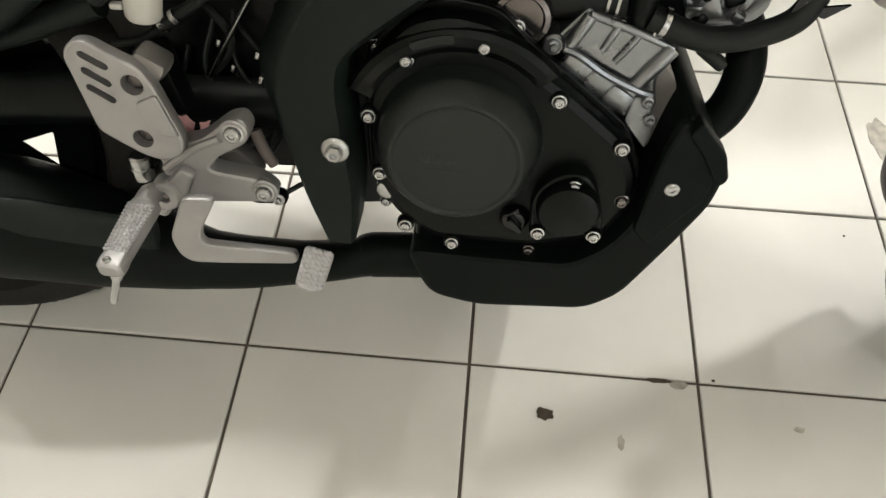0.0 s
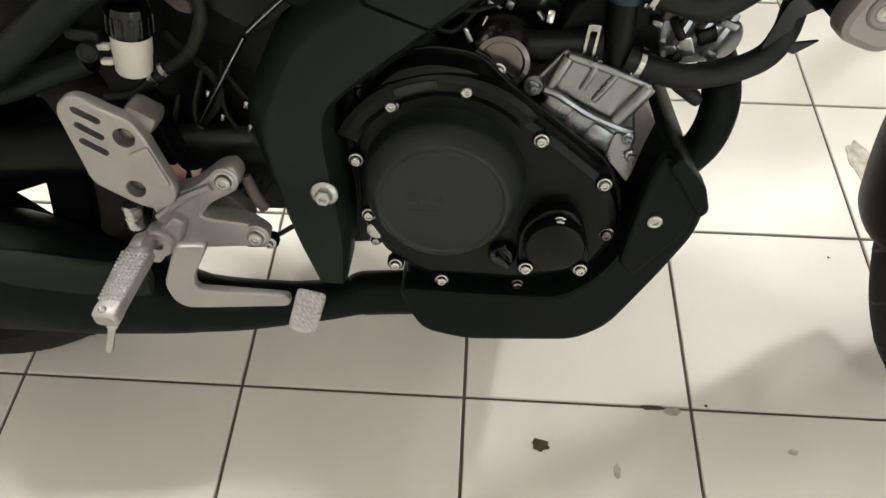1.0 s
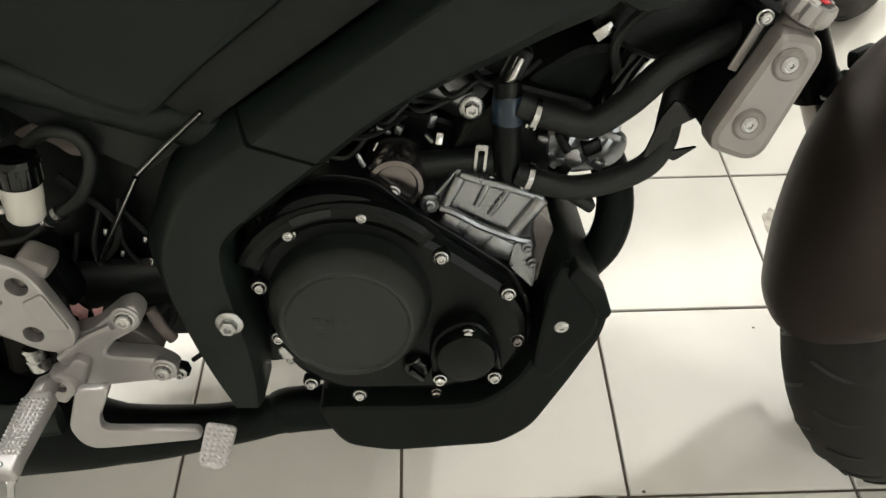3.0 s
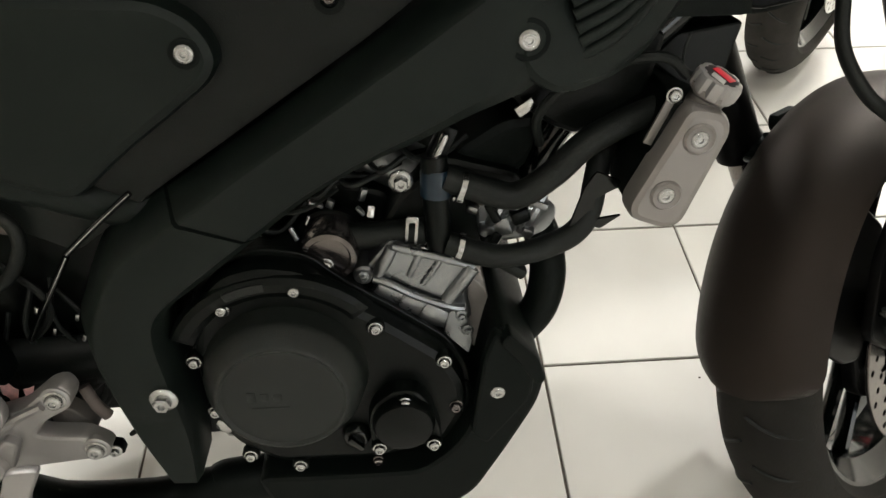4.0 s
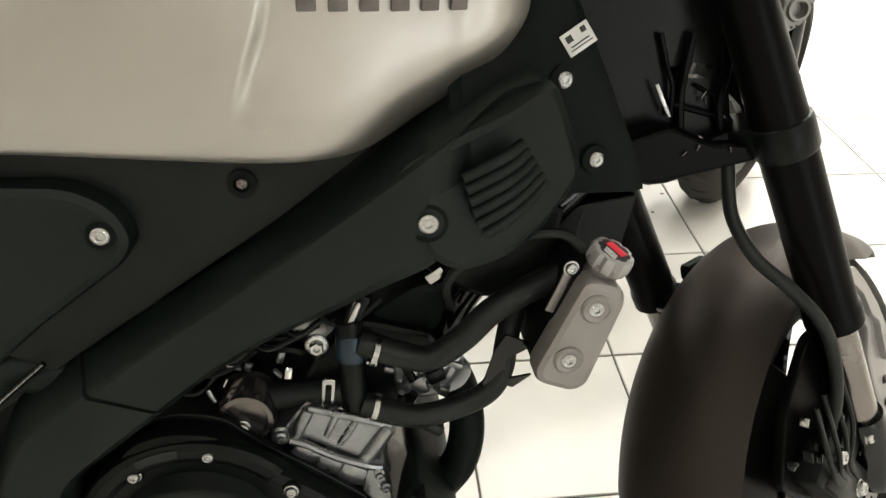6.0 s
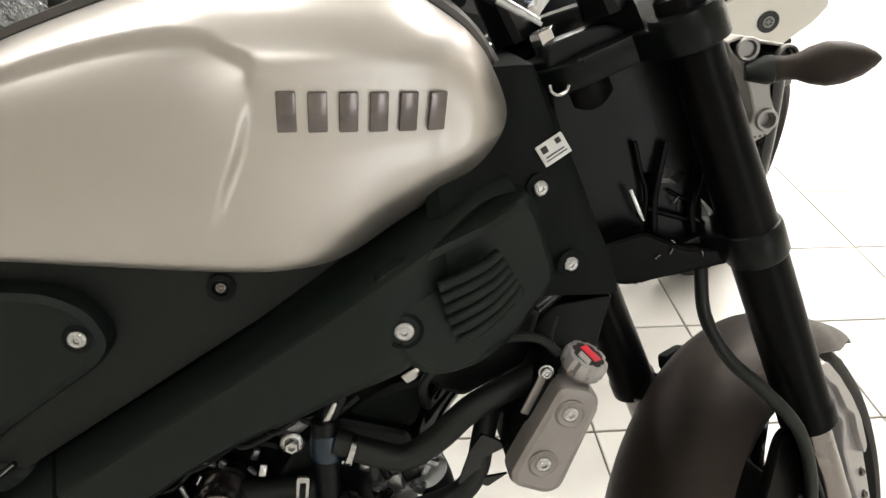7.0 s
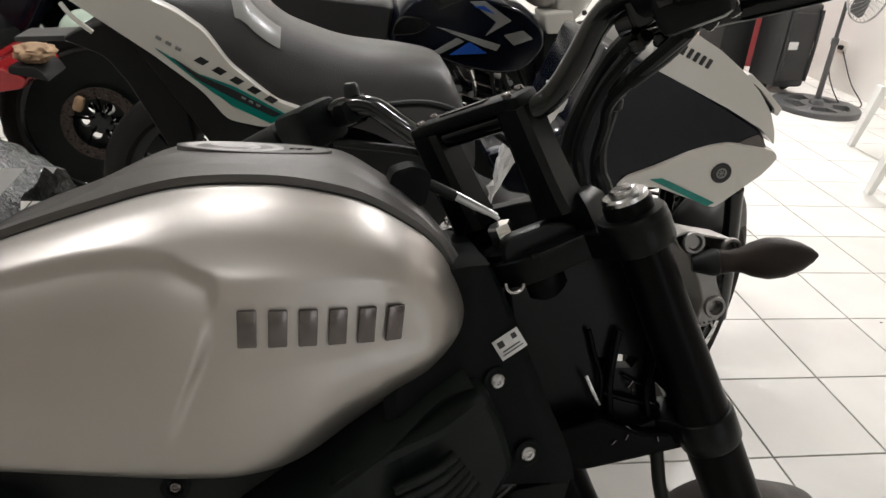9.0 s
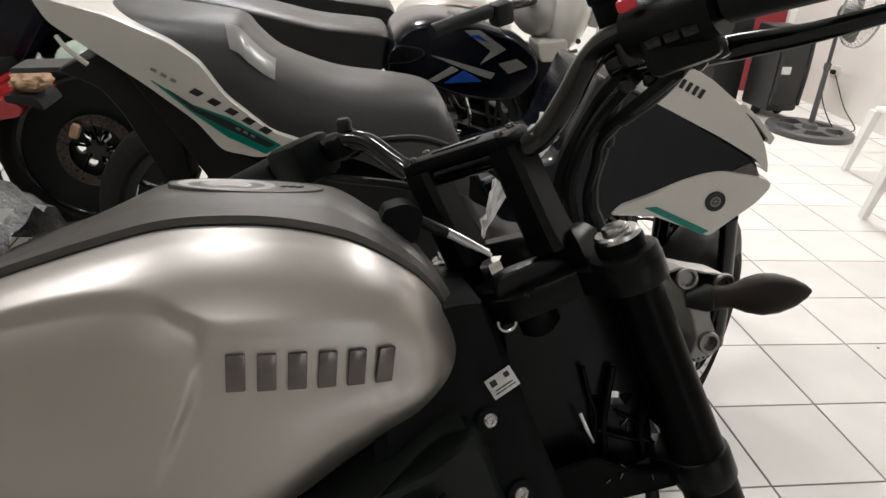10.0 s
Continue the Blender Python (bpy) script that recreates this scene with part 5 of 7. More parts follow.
thr = part("throttle_body", lathe([(0.024, 0), (0.026, 0.01), (0.026, 0.06), (0.022, 0.075)], towards((-0.25, -0.03, 0.54), (0.9, -0.1, -0.45)), 24), "cast", bike, "cast throttle body")
BITS = [(-0.246, 0.518, 9, 22, "cast"), (-0.240, 0.502, 10, 16, "steel"), (-0.249, 0.505, 5, 16, "cast"), (-0.290, 0.510, 22, 6, "cast"), (-0.276, 0.512, 10, 14, "cast"), (-0.298, 0.498, 4, 14, "steel"),
        (-0.366, 0.464, 18, 8, "cast"), (-0.340, 0.478, 14, 8, "cast"), (-0.312, 0.484, 7, 20, "cast"), (-0.302, 0.470, 5, 10, "cast"), (-0.226, 0.545, 12, 8, "steel"), (-0.390, 0.455, 12, 5, "radiator")]
for k, (x, z, w, h, mm) in enumerate(BITS):
    rng = random.Random(20 + k)
    part("bracket", block((w / 1400, 0.005, h / 1400), pose(x, -0.092 - 0.004 * (k % 3), z, rng.uniform(-25, 25), rng.uniform(-35, 35), rng.uniform(-25, 25)), 0.0015), mm, thr)
for k in range(7):
    rng = random.Random(90 + k)
    x = -0.40 + 0.03 * k
    z = 0.475 + 0.012 * k
    part("wire", tube([(x, -0.075, z + 0.03), (x + 0.02, -0.10, z + 0.01), (x + 0.045, -0.095, z + rng.uniform(-0.005, 0.03)), (x + 0.07, -0.08, z + 0.02)], 0.0028, 7, 5), "rubber", thr)
part("intake_duct", tube([(-0.24, -0.02, 0.54), (-0.30, -0.02, 0.58), (-0.36, -0.02, 0.60)], 0.034, 14), "rubber", bike)
part("gearbox_back", prism(rnd([(-0.42, 0.50), (-0.30, 0.52), (-0.22, 0.50), (-0.24, 0.40), (-0.43, 0.36)], 0.015), 0.08, -0.055, 0.006), "engine", bike, "black upper crankcase")

# hoses
part("coolant_hose", tube([(-0.170, -0.112, 0.474), (-0.145, -0.118, 0.466), (-0.117, -0.118, 0.460), (-0.078, -0.110, 0.463), (-0.050, -0.108, 0.477), (-0.037, -0.103, 0.497), (-0.032, -0.095, 0.520), (-0.022, -0.075, 0.545), (-0.005, -0.05, 0.56)], 0.0115, 14), "rubber", bike, "black coolant hose")
part("coolant_hose", tube([(-0.172, -0.111, 0.541), (-0.1617, -0.112, 0.5372), (-0.1341, -0.115, 0.5276), (-0.1077, -0.117, 0.5232), (-0.0779, -0.117, 0.5422), (-0.0517, -0.115, 0.5675), (-0.0249, -0.11, 0.5817), (0.0136, -0.10, 0.593), (0.030, -0.10, 0.598)], 0.0125, 14), "rubber", bike, "black coolant hose")
h3 = part("coolant_hose", tube([(-0.30, -0.07, 0.47), (-0.262, -0.088, 0.472), (-0.229, -0.092, 0.474), (-0.19, -0.095, 0.478)], 0.0135, 14), "rubber", bike, "black coolant hose")
joint = part("thermostat_housing", tube([(-0.181, -0.105, 0.560), (-0.180, -0.110, 0.520), (-0.178, -0.108, 0.478), (-0.176, -0.10, 0.455)], [0.0125, 0.0122, 0.0120, 0.0115], 14), "engine", bike, "black thermostat housing")
part("housing_band", lathe([(0.0135, 0), (0.0148, 0.003), (0.0148, 0.022), (0.0135, 0.026)], towards((-0.1795, -0.1085, 0.522), (0.02, 0.1, 1)), 20), "blue", joint, "dark blue cap")
for p, d, r in (((-0.160, -0.114, 0.471), (1, 0, -0.3), 0.0128), ((-0.158, -0.114, 0.533), (1, 0, -0.35), 0.0138)):
    c = part("hose_clamp", lathe([(r, -0.003), (r + 0.0012, -0.0025), (r + 0.0012, 0.0025), (r, 0.003)], towards(p, d), 20), "steel", joint, "steel spring clamp")
    for s in (-1, 1):
        part("clamp_ear", block((0.005, 0.004, 0.010), towards(p, d) @ Matrix.Translation((0.0 + 0.006 * s, r * 0.7 * s, 0)), 0.001), "steel", c)
clipm = pose(-0.2035, -0.1075, 0.482, 0, 4, 0)
part("wire_clip", prism(rnd([(-0.0065, -0.020), (0.0055, -0.020), (0.0065, 0.020), (-0.0055, 0.020)], 0.003), 0.0, -0.003, 0.0008, holes=[rnd([(-0.0035, -0.014), (0.0025, -0.014), (0.0035, 0.014), (-0.0025, 0.014)], 0.001)]), "steel", h3, "steel hose clip").matrix_local = clipm
part("plug_cap", block((0.034, 0.016, 0.012), pose(-0.108, -0.10, 0.437, 0, 35, 0), 0.004), "rubber", bike, "black sensor plug")
part("stay_plate", prism(rnd([(-0.057, 0.486), (-0.046, 0.525), (-0.036, 0.541), (-0.014, 0.531), (-0.012, 0.526), (-0.035, 0.514), (-0.035, 0.492), (-0.009, 0.496), (-0.028, 0.482), (-0.042, 0.488)], 0.002), -0.110, -0.113, 0.001), "gloss", bike)

# shroud between the spars, above the hoses
part("fan_shroud", prism(rnd([(-0.12, 0.64), (-0.02, 0.665), (0.02, 0.655), (0.008, 0.60), (-0.018, 0.585), (-0.050, 0.565), (-0.075, 0.575), (-0.11, 0.60)], 0.008), 0.09, -0.088, 0.006), "engine", bike, "black radiator fan shroud")
part("down_tube", tube([(0.05, -0.06, 0.68), (-0.02, -0.07, 0.62), (-0.07, -0.07, 0.56), (-0.09, -0.065, 0.50)], 0.014, 10), "gloss", bike, "gloss black frame down tube")
# radiator
rad_out = rnd([(0.021, 0.616), (0.052, 0.610), (0.060, 0.594), (0.031, 0.509), (0.017, 0.503), (-0.015, 0.515), (-0.019, 0.529)], 0.009, 4)
radi = part("radiator", prism(rnd([(0.015, 0.617), (0.058, 0.60), (0.028, 0.508), (-0.016, 0.522)], 0.004), 0.135, -0.138, 0.002), "engine", bike, "black radiator core with grey end tank")
endt = part("end_tank", prism(rad_out, -0.134, -0.158, 0.007), "radiator", radi, "grey radiator end tank")
for x, z in ((0.032, 0.589), (0.0115, 0.539)):
    part("dish", lathe([(0.0138, 0.0), (0.0136, 0.0018), (0.0118, 0.0036), (0.0098, 0.0022), (0.0075, 0.0022)], towards((x, -0.1575, z), (0, -1, 0)), 24), "radiator", endt)
    bolt(endt, (x, -0.1585, z), 0.0078, style="button", mat="steel")
NECK = towards((0.041, -0.130, 0.607), (0.36, -0.24, 1))
part("filler_neck", lathe([(0.015, -0.012), (0.015, 0.010), (0.019, 0.013), (0.019, 0.018)], NECK, 24), "radiator", radi)
capo = []
for k in range(32):
    a = 2 * math.pi * k / 32
    capo.append(0.0205 - (0.0026 if k % 4 == 3 else 0.0))
bm = bmesh.new()
lo = [[(NECK @ Vector((capo[k] * s * math.cos(2 * math.pi * k / 32), capo[k] * s * math.sin(2 * math.pi * k / 32), z))) for k in range(32)] for s, z in ((0.97, 0.014), (1.0, 0.016), (1.0, 0.0245), (0.93, 0.0285), (0.76, 0.0295), (0.73, 0.0285))]
rc = part("radiator_cap", loft(lo, bm), "alu", radi, "radiator cap with a red and black label")
part("cap_label", lathe([(0.0152, 0.0283), (0.0152, 0.0291)], NECK, 28), "ink", rc)
part("label_patch", block((0.0095, 0.019, 0.0008), NECK @ pose(0.0035, -0.001, 0.0296, 0, 0, -20), 0.0003), "red", rc, "red warning patch")
for k in range(4):
    part("print_bar", block((0.0012, 0.013, 0.0006), NECK @ pose(-0.005 - 0.0024 * k, 0.001, 0.0296, 0, 0, -20), 0.0002), "label", rc)
part("cap_tab", block((0.010, 0.012, 0.006), NECK @ pose(0.0225, -0.006, 0.014, 0, 15, 0), 0.002), "alu", rc)
bolt(radi, (0.013, -0.139, 0.620), 0.0055)
part("radiator_stay", block((0.008, 0.003, 0.050), pose(0.006, -0.136, 0.600, 0, 22, 0), 0.001), "radiator", radi)
part("overflow_hose", tube([(0.026, -0.128, 0.632), (0.005, -0.128, 0.648), (-0.03, -0.12, 0.642), (-0.07, -0.11, 0.62), (-0.09, -0.10, 0.59), (-0.085, -0.09, 0.56)], 0.0045, 9), "rubber", bike)
part("cap_wire", tube([(0.020, -0.130, 0.640), (0.018, -0.132, 0.655), (0.022, -0.13, 0.668)], 0.0012, 6), "rubber", bike)

# exhaust: header, guard, silencer
part("exhaust_pipe", tube([(-0.10, -0.02, 0.47), (-0.075, -0.045, 0.455), (-0.066, -0.075, 0.420), (-0.074, -0.088, 0.380), (-0.098, -0.09, 0.345), (-0.13, -0.085, 0.29), (-0.19, -0.075, 0.225), (-0.29, -0.08, 0.180), (-0.40, -0.105, 0.170), (-0.48, -0.12, 0.168)], 0.0185, 16), "black", bike, "black exhaust header pipe")
part("silencer", tube([(-0.36, -0.106, 0.172), (-0.42, -0.110, 0.170), (-0.435, -0.113, 0.167), (-0.50, -0.12, 0.159), (-0.60, -0.130, 0.161), (-0.70, -0.14, 0.190), (-0.80, -0.145, 0.214), (-0.95, -0.15, 0.232), (-1.12, -0.15, 0.26)],
                      [0.026, 0.026, 0.023, 0.025, 0.034, 0.055, 0.067, 0.070, 0.066], 24, 5), "black", bike, "matte black silencer")
part("silencer_shield", tube([(-0.64, -0.165, 0.225), (-0.76, -0.18, 0.232), (-0.92, -0.19, 0.250)], [0.02, 0.038, 0.040], 14, 5, flat=0.5), "spar", bike)

# belly guard
guard_out = rnd([(-0.378, 0.222), (-0.30, 0.219), (-0.205, 0.219), (-0.172, 0.246), (-0.152, 0.280), (-0.137, 0.372), (-0.128, 0.408), (-0.114, 0.404), (-0.088, 0.370), (-0.078, 0.340), (-0.083, 0.308), (-0.110, 0.250), (-0.146, 0.180), (-0.180, 0.154), (-0.30, 0.146), (-0.350, 0.158), (-0.366, 0.186)], 0.016, 4)
guard = part("belly_guard", prism(guard_out, 0.09, -0.155, 0.014), "black", bike, "matte black belly guard")
part("guard_face", prism(rnd([(-0.141, 0.372), (-0.131, 0.404), (-0.118, 0.398), (-0.090, 0.356), (-0.092, 0.320), (-0.135, 0.258), (-0.152, 0.275)], 0.008), -0.150, -0.162, 0.006), "black", guard)
part("guard_flange", prism(rnd([(-0.1265, 0.394), (-0.1180, 0.4075), (-0.0890, 0.376), (-0.0800, 0.349), (-0.0880, 0.340), (-0.108, 0.371)], 0.005, 4), -0.150, -0.1685, 0.005), "black", guard, "black folded flange")
bolt(guard, (-0.126, -0.161, 0.330), 0.0078, style="button")
bolt(guard, (-0.156, -0.150, 0.192), 0.006, style="button", mat="darkchrome")
bolt(guard, (-0.29, -0.140, 0.153), 0.006, style="button", mat="darkchrome")
bolt(guard, (-0.166, -0.145, 0.300), 0.0062, mat="darkchrome")

# ---- right footrest assembly
hang = part("footrest_hanger", prism(rnd([(-0.585, 0.352), (-0.566, 0.357), (-0.536, 0.381), (-0.522, 0.384), (-0.516, 0.371), (-0.523, 0.355), (-0.551, 0.339), (-0.562, 0.325), (-0.553, 0.322), (-0.519, 0.318), (-0.502, 0.305), (-0.500, 0.296), (-0.512, 0.289), (-0.586, 0.282), (-0.604, 0.278), (-0.618, 0.258), (-0.630, 0.264), (-0.632, 0.279), (-0.620, 0.301), (-0.605, 0.318), (-0.612, 0.340)], 0.006), -0.158, -0.178, 0.005), "alu", bike, "cast silver footrest hanger")
heel_holes = [circle(-0.609, 0.417, 0.010, 16), circle(-0.612, 0.3625, 0.0095, 16)] + [slot(a, b, c, d, 0.0035) for a, b, c, d in ((-0.646, 0.443, -0.629, 0.433), (-0.647, 0.428, -0.630, 0.417), (-0.647, 0.412, -0.630, 0.401))]
heel = part("heel_plate", prism(rnd([(-0.664, 0.441), (-0.656, 0.453), (-0.641, 0.456), (-0.616, 0.442), (-0.600, 0.435), (-0.591, 0.419), (-0.574, 0.362), (-0.580, 0.345), (-0.598, 0.338), (-0.616, 0.344), (-0.652, 0.367)], 0.008, 4), -0.178, -0.190, 0.003, holes=heel_holes), "alu", bike, "silver heel plate with three slots")
for x, z in ((-0.609, 0.417), (-0.612, 0.3625)):
    part("dark_bush", lathe([(0.0095, 0), (0.0095, 0.006), (0.006, 0.008)], towards((x, -0.173, z), (0, -1, 0)), 18), "darkchrome", heel)
part("heel_facet", prism(rnd([(-0.610, 0.400), (-0.590, 0.410), (-0.577, 0.367), (-0.594, 0.368), (-0.606, 0.384)], 0.004), -0.188, -0.1925, 0.002), "alu", heel)
part("heel_spacer", block((0.03, 0.03, 0.02), pose(-0.598, -0.165, 0.428, 0, 30, 0), 0.006), "radiator", heel)
for x, z in ((-0.5315, 0.369), (-0.511, 0.304)):
    part("boss", lathe([(0.013, -0.004), (0.013, 0.002), (0.0115, 0.003)], towards((x, -0.177, z), (0, -1, 0)), 20), "alu", hang)
    bolt(hang, (x, -0.180, z), 0.008)
part("hanger_rib", tube([(-0.604, -0.178, 0.322), (-0.575, -0.181, 0.347), (-0.545, -0.180, 0.362)], 0.0045, 8), "alu", hang)
part("hanger_rib", tube([(-0.618, -0.178, 0.275), (-0.60, -0.181, 0.303), (-0.590, -0.180, 0.318)], 0.005, 8), "alu", hang)
part("hanger_eye", lathe([(0.0165, 0), (0.0160, 0.016), (0.0140, 0.019), (0.0065, 0.019), (0.0055, 0.015)], towards((-0.605, -0.174, 0.298), (-0.08, -1, 0)), 26), "alu", hang)
part("eye_pin", lathe([(0.0052, 0.0), (0.0052, 0.0165), (0.0040, 0.0155), (0.0, 0.0155)], towards((-0.605, -0.174, 0.298), (-0.08, -1, 0)), 16), "darkchrome", hang)
part("eye_web", prism(rnd([(-0.618, 0.305), (-0.600, 0.314), (-0.586, 0.330), (-0.574, 0.322), (-0.590, 0.288), (-0.606, 0.282)], 0.005), -0.172, -0.188, 0.004), "alu", hang)
part("inner_bracket", prism(rnd([(-0.566, 0.319), (-0.546, 0.325), (-0.528, 0.306), (-0.524, 0.292), (-0.545, 0.292), (-0.564, 0.304)], 0.005), -0.125, -0.142, 0.003), "radiator", bike, "grey bracket behind the hanger")
part("pivot_sleeve", tube([(-0.527, -0.136, 0.345), (-0.519, -0.140, 0.325), (-0.512, -0.138, 0.308)], 0.006, 10), "shield", bike, "tan pivot sleeve")
part("hanger_stop", prism(rnd([(-0.560, 0.284), (-0.516, 0.288), (-0.500, 0.284), (-0.498, 0.272), (-0.530, 0.270)], 0.003), -0.146, -0.156, 0.002), "engine", bike)
bolt(bike, (-0.506, -0.158, 0.279), 0.007, style="flange")
for out in ([(-0.5943, 0.3640), (-0.5900, 0.3632), (-0.5858, 0.3655), (-0.5825, 0.3600), (-0.5790, 0.3570), (-0.5833, 0.3440), (-0.5895, 0.3437), (-0.5910, 0.3500), (-0.5948, 0.3530)], [(-0.5745, 0.3580), (-0.5690, 0.3585), (-0.5635, 0.3610), (-0.5655, 0.3560), (-0.5668, 0.3505), (-0.5710, 0.3515), (-0.5745, 0.3480)]):
    part("sticker", prism(out, -0.1495, -0.1505, 0.0002), "pink", bike, "torn pale pink sticker")
# footrest peg
PEG = (Vector((-0.6165, -0.210, 0.3005)), Vector((-0.6215, -0.284, 0.289)))
pd = (PEG[1] - PEG[0]).normalized()
PM = towards(PEG[0], pd)
_w = pd.cross(Vector((0, 0, 1))).normalized()
_n = _w.cross(pd).normalized()
PM = Matrix(((_w.x, _n.x, pd.x, PEG[0].x), (_w.y, _n.y, pd.y, PEG[0].y), (_w.z, _n.z, pd.z, PEG[0].z), (0, 0, 0, 1)))
secs = []
for h, a, b in ((-0.006, 0.010, 0.006), (-0.002, 0.0135, 0.0078), (0.004, 0.0142, 0.0082), (0.064, 0.0118, 0.0080), (0.070, 0.0124, 0.0086), (0.077, 0.0118, 0.0084), (0.080, 0.0090, 0.0060)):
    secs.append([PM @ Vector((a * math.copysign(abs(math.cos(w)) ** 0.5, math.cos(w)), b * math.copysign(abs(math.sin(w)) ** 0.5, math.sin(w)), h)) for w in [2 * math.pi * (k + 0.5) / 24 for k in range(24)]])
peg = part("foot_peg", loft(secs), "alu", bike, "ribbed silver foot peg")
for j in range(6):
    x0, x1 = -0.0115 + 0.0046 * j, -0.0095 + 0.0038 * j
    for k in range(14):
        t = k / 13
        tooth = new("peg_tooth", shared("peg_tooth", lambda: lathe([(0.0026, 0.0), (0.0016, 0.0014), (0.0008, 0.0018)], pose(0, 0, 0, -90, 0, 0), 4), "alu"))
        tooth.parent = peg
        tooth.matrix_local = PM @ Matrix.Translation((x0 + (x1 - x0) * t, 0.0078, 0.006 + 0.0042 * k))
bolt(peg, PM @ Vector((0.002, 0.0080, 0.0735)), 0.0042, tuple(_n), style="button")
part("peg_feeler", lathe([(0.0062, 0.0), (0.0055, 0.014), (0.0036, 0.017), (0.0036, 0.038), (0.0024, 0.040)], towards((-0.6190, -0.276, 0.287), (-0.20, -0.35, -0.9)), 12), "steel", peg, "bright feeler bolt")
part("peg_joint", block((0.020, 0.026, 0.018), pose(-0.618, -0.198, 0.302, 0, -25, 0), 0.005), "alu", peg)
lsw = part("light_switch", lathe([(0.0105, 0), (0.0112, 0.002), (0.0112, 0.012), (0.0098, 0.013), (0.0098, 0.016), (0.0112, 0.017), (0.0112, 0.024), (0.0085, 0.026)], towards((-0.6335, -0.168, 0.3025), (0.02, 0, 1)), 16), "steel", bike, "silver brake light switch")
part("switch_boot", lathe([(0.008, 0), (0.010, 0.004), (0.009, 0.014), (0.006, 0.018)], towards((-0.617, -0.160, 0.313), (1, 0.2, 0.15)), 14), "rubber", lsw)
# brake pedal
ped = part("brake_pedal", prism(rnd([(-0.575, 0.322), (-0.543, 0.324), (-0.549, 0.312), (-0.563, 0.286), (-0.565, 0.269), (-0.474, 0.265), (-0.474, 0.252), (-0.560, 0.244), (-0.579, 0.243), (-0.590, 0.252), (-0.595, 0.273), (-0.586, 0.295)], 0.008, 4), -0.212, -0.222, 0.0035, both=True), "alu", bike, "silver brake pedal")
padm = pose(-0.453, -0.240, 0.266, -52, 14, 0)
pad = part("pedal_pad", prism(rnd([(-0.014, -0.026), (0.006, -0.029), (0.014, -0.020), (0.016, 0.024), (-0.014, 0.024)], 0.006), 0.006, -0.005, 0.002, both=True), "alu", ped, "knurled pedal pad")
pad.matrix_local = padm @ Matrix.Diagonal((0.94, 1.0, 0.78, 1.0))
for i in range(5):
    for j in range(8):
        kn = new("knurl", shared("knurl", lambda: lathe([(0.0034, 0.0), (0.0014, 0.0010)], pose(0, 0, 0, 90, 0, 0), 4), "alu"))
        kn.parent = pad
        kn.matrix_local = Matrix.Translation((-0.0105 + 0.0055 * i, -0.005, -0.021 + 0.006 * j))

# rear brake reservoir
RES = towards((-0.611, -0.135, 0.453), (0.15, 0.0, 1))
res = part("brake_reservoir", lathe([(0.0140, 0.0), (0.0160, 0.003), (0.0165, 0.018), (0.0172, 0.020), (0.0174, 0.037), (0.0182, 0.038)], RES, 28), "white_plastic", bike, "white plastic brake fluid reservoir")
part("reservoir_cap", lathe([(0.0180, 0.037), (0.0192, 0.039), (0.0192, 0.058), (0.0184, 0.064), (0.012, 0.066), (0.0, 0.0662)], RES, 28), "gloss", res, "black screw cap")
for k in range(14):
    w = 2 * math.pi * k / 14
    part("cap_rib", block((0.0026, 0.0034, 0.017), RES @ pose(0.0192 * math.cos(w), 0.0192 * math.sin(w), 0.0485, 0, 0, math.degrees(w)), 0.0008), "gloss", res)
for dz in (0.012, 0.026):
    part("reservoir_tab", block((0.012, 0.008, 0.006), pose(-0.630, -0.140, 0.453 + dz), 0.002), "white_plastic", res)
part("clip_ring", lathe([(0.006, 0), (0.009, 0.001), (0.009, 0.006), (0.006, 0.007), (0.004, 0.006)], towards((-0.640, -0.148, 0.478), (0, -1, 0)), 18), "rubber", res)
part("reservoir_clip", block((0.03, 0.012, 0.012), pose(-0.645, -0.14, 0.490, 0, 10, 0), 0.003), "rubber", res)
rh = part("reservoir_hose", tube([(-0.600, -0.118, 0.515), (-0.570, -0.128, 0.534), (-0.546, -0.130, 0.528), (-0.5416, -0.13, 0.505), (-0.559, -0.13, 0.472), (-0.586, -0.13, 0.453), (-0.618, -0.13, 0.430), (-0.6485, -0.13, 0.424)], [0.0062, 0.0062, 0.0062, 0.0062, 0.0062, 0.0058, 0.0040, 0.0040], 10), "rubber", bike, "black reservoir hose")
for p, d in (((-0.584, -0.131, 0.4545), (-0.8, 0, -0.6)), ((-0.596, -0.131, 0.4455), (-0.8, 0, -0.6))):
    part("hose_clamp", lathe([(0.0066, -0.003), (0.0078, -0.0025), (0.0078, 0.0025), (0.0066, 0.003)], towards(p, d), 16), "steel", rh, "steel hose clamp")
part("reservoir_shield", prism(rnd([(-0.6226, 0.5153), (-0.6104, 0.5219), (-0.5918, 0.5231), (-0.5756, 0.5156), (-0.5660, 0.5022), (-0.5650, 0.4900), (-0.5778, 0.4923), (-0.5897, 0.504), (-0.6027, 0.5105), (-0.6142, 0.5089)], 0.004, 4), -0.086, -0.092, 0.003), "shield", bike, "dusty brown inner shield")
part("inner_fender", prism(rnd([(-0.6905, 0.5429), (-0.6793, 0.5600), (-0.6597, 0.5600), (-0.6497, 0.5480), (-0.6458, 0.5387), (-0.6631, 0.5283), (-0.678, 0.5374)], 0.006, 4), -0.086, -0.092, 0.003), "shield", bike, "dusty brown inner fender")
part("master_body", block((0.03, 0.03, 0.07), pose(-0.605, -0.135, 0.395, 0, -12, 0), 0.006), "engine", bike)
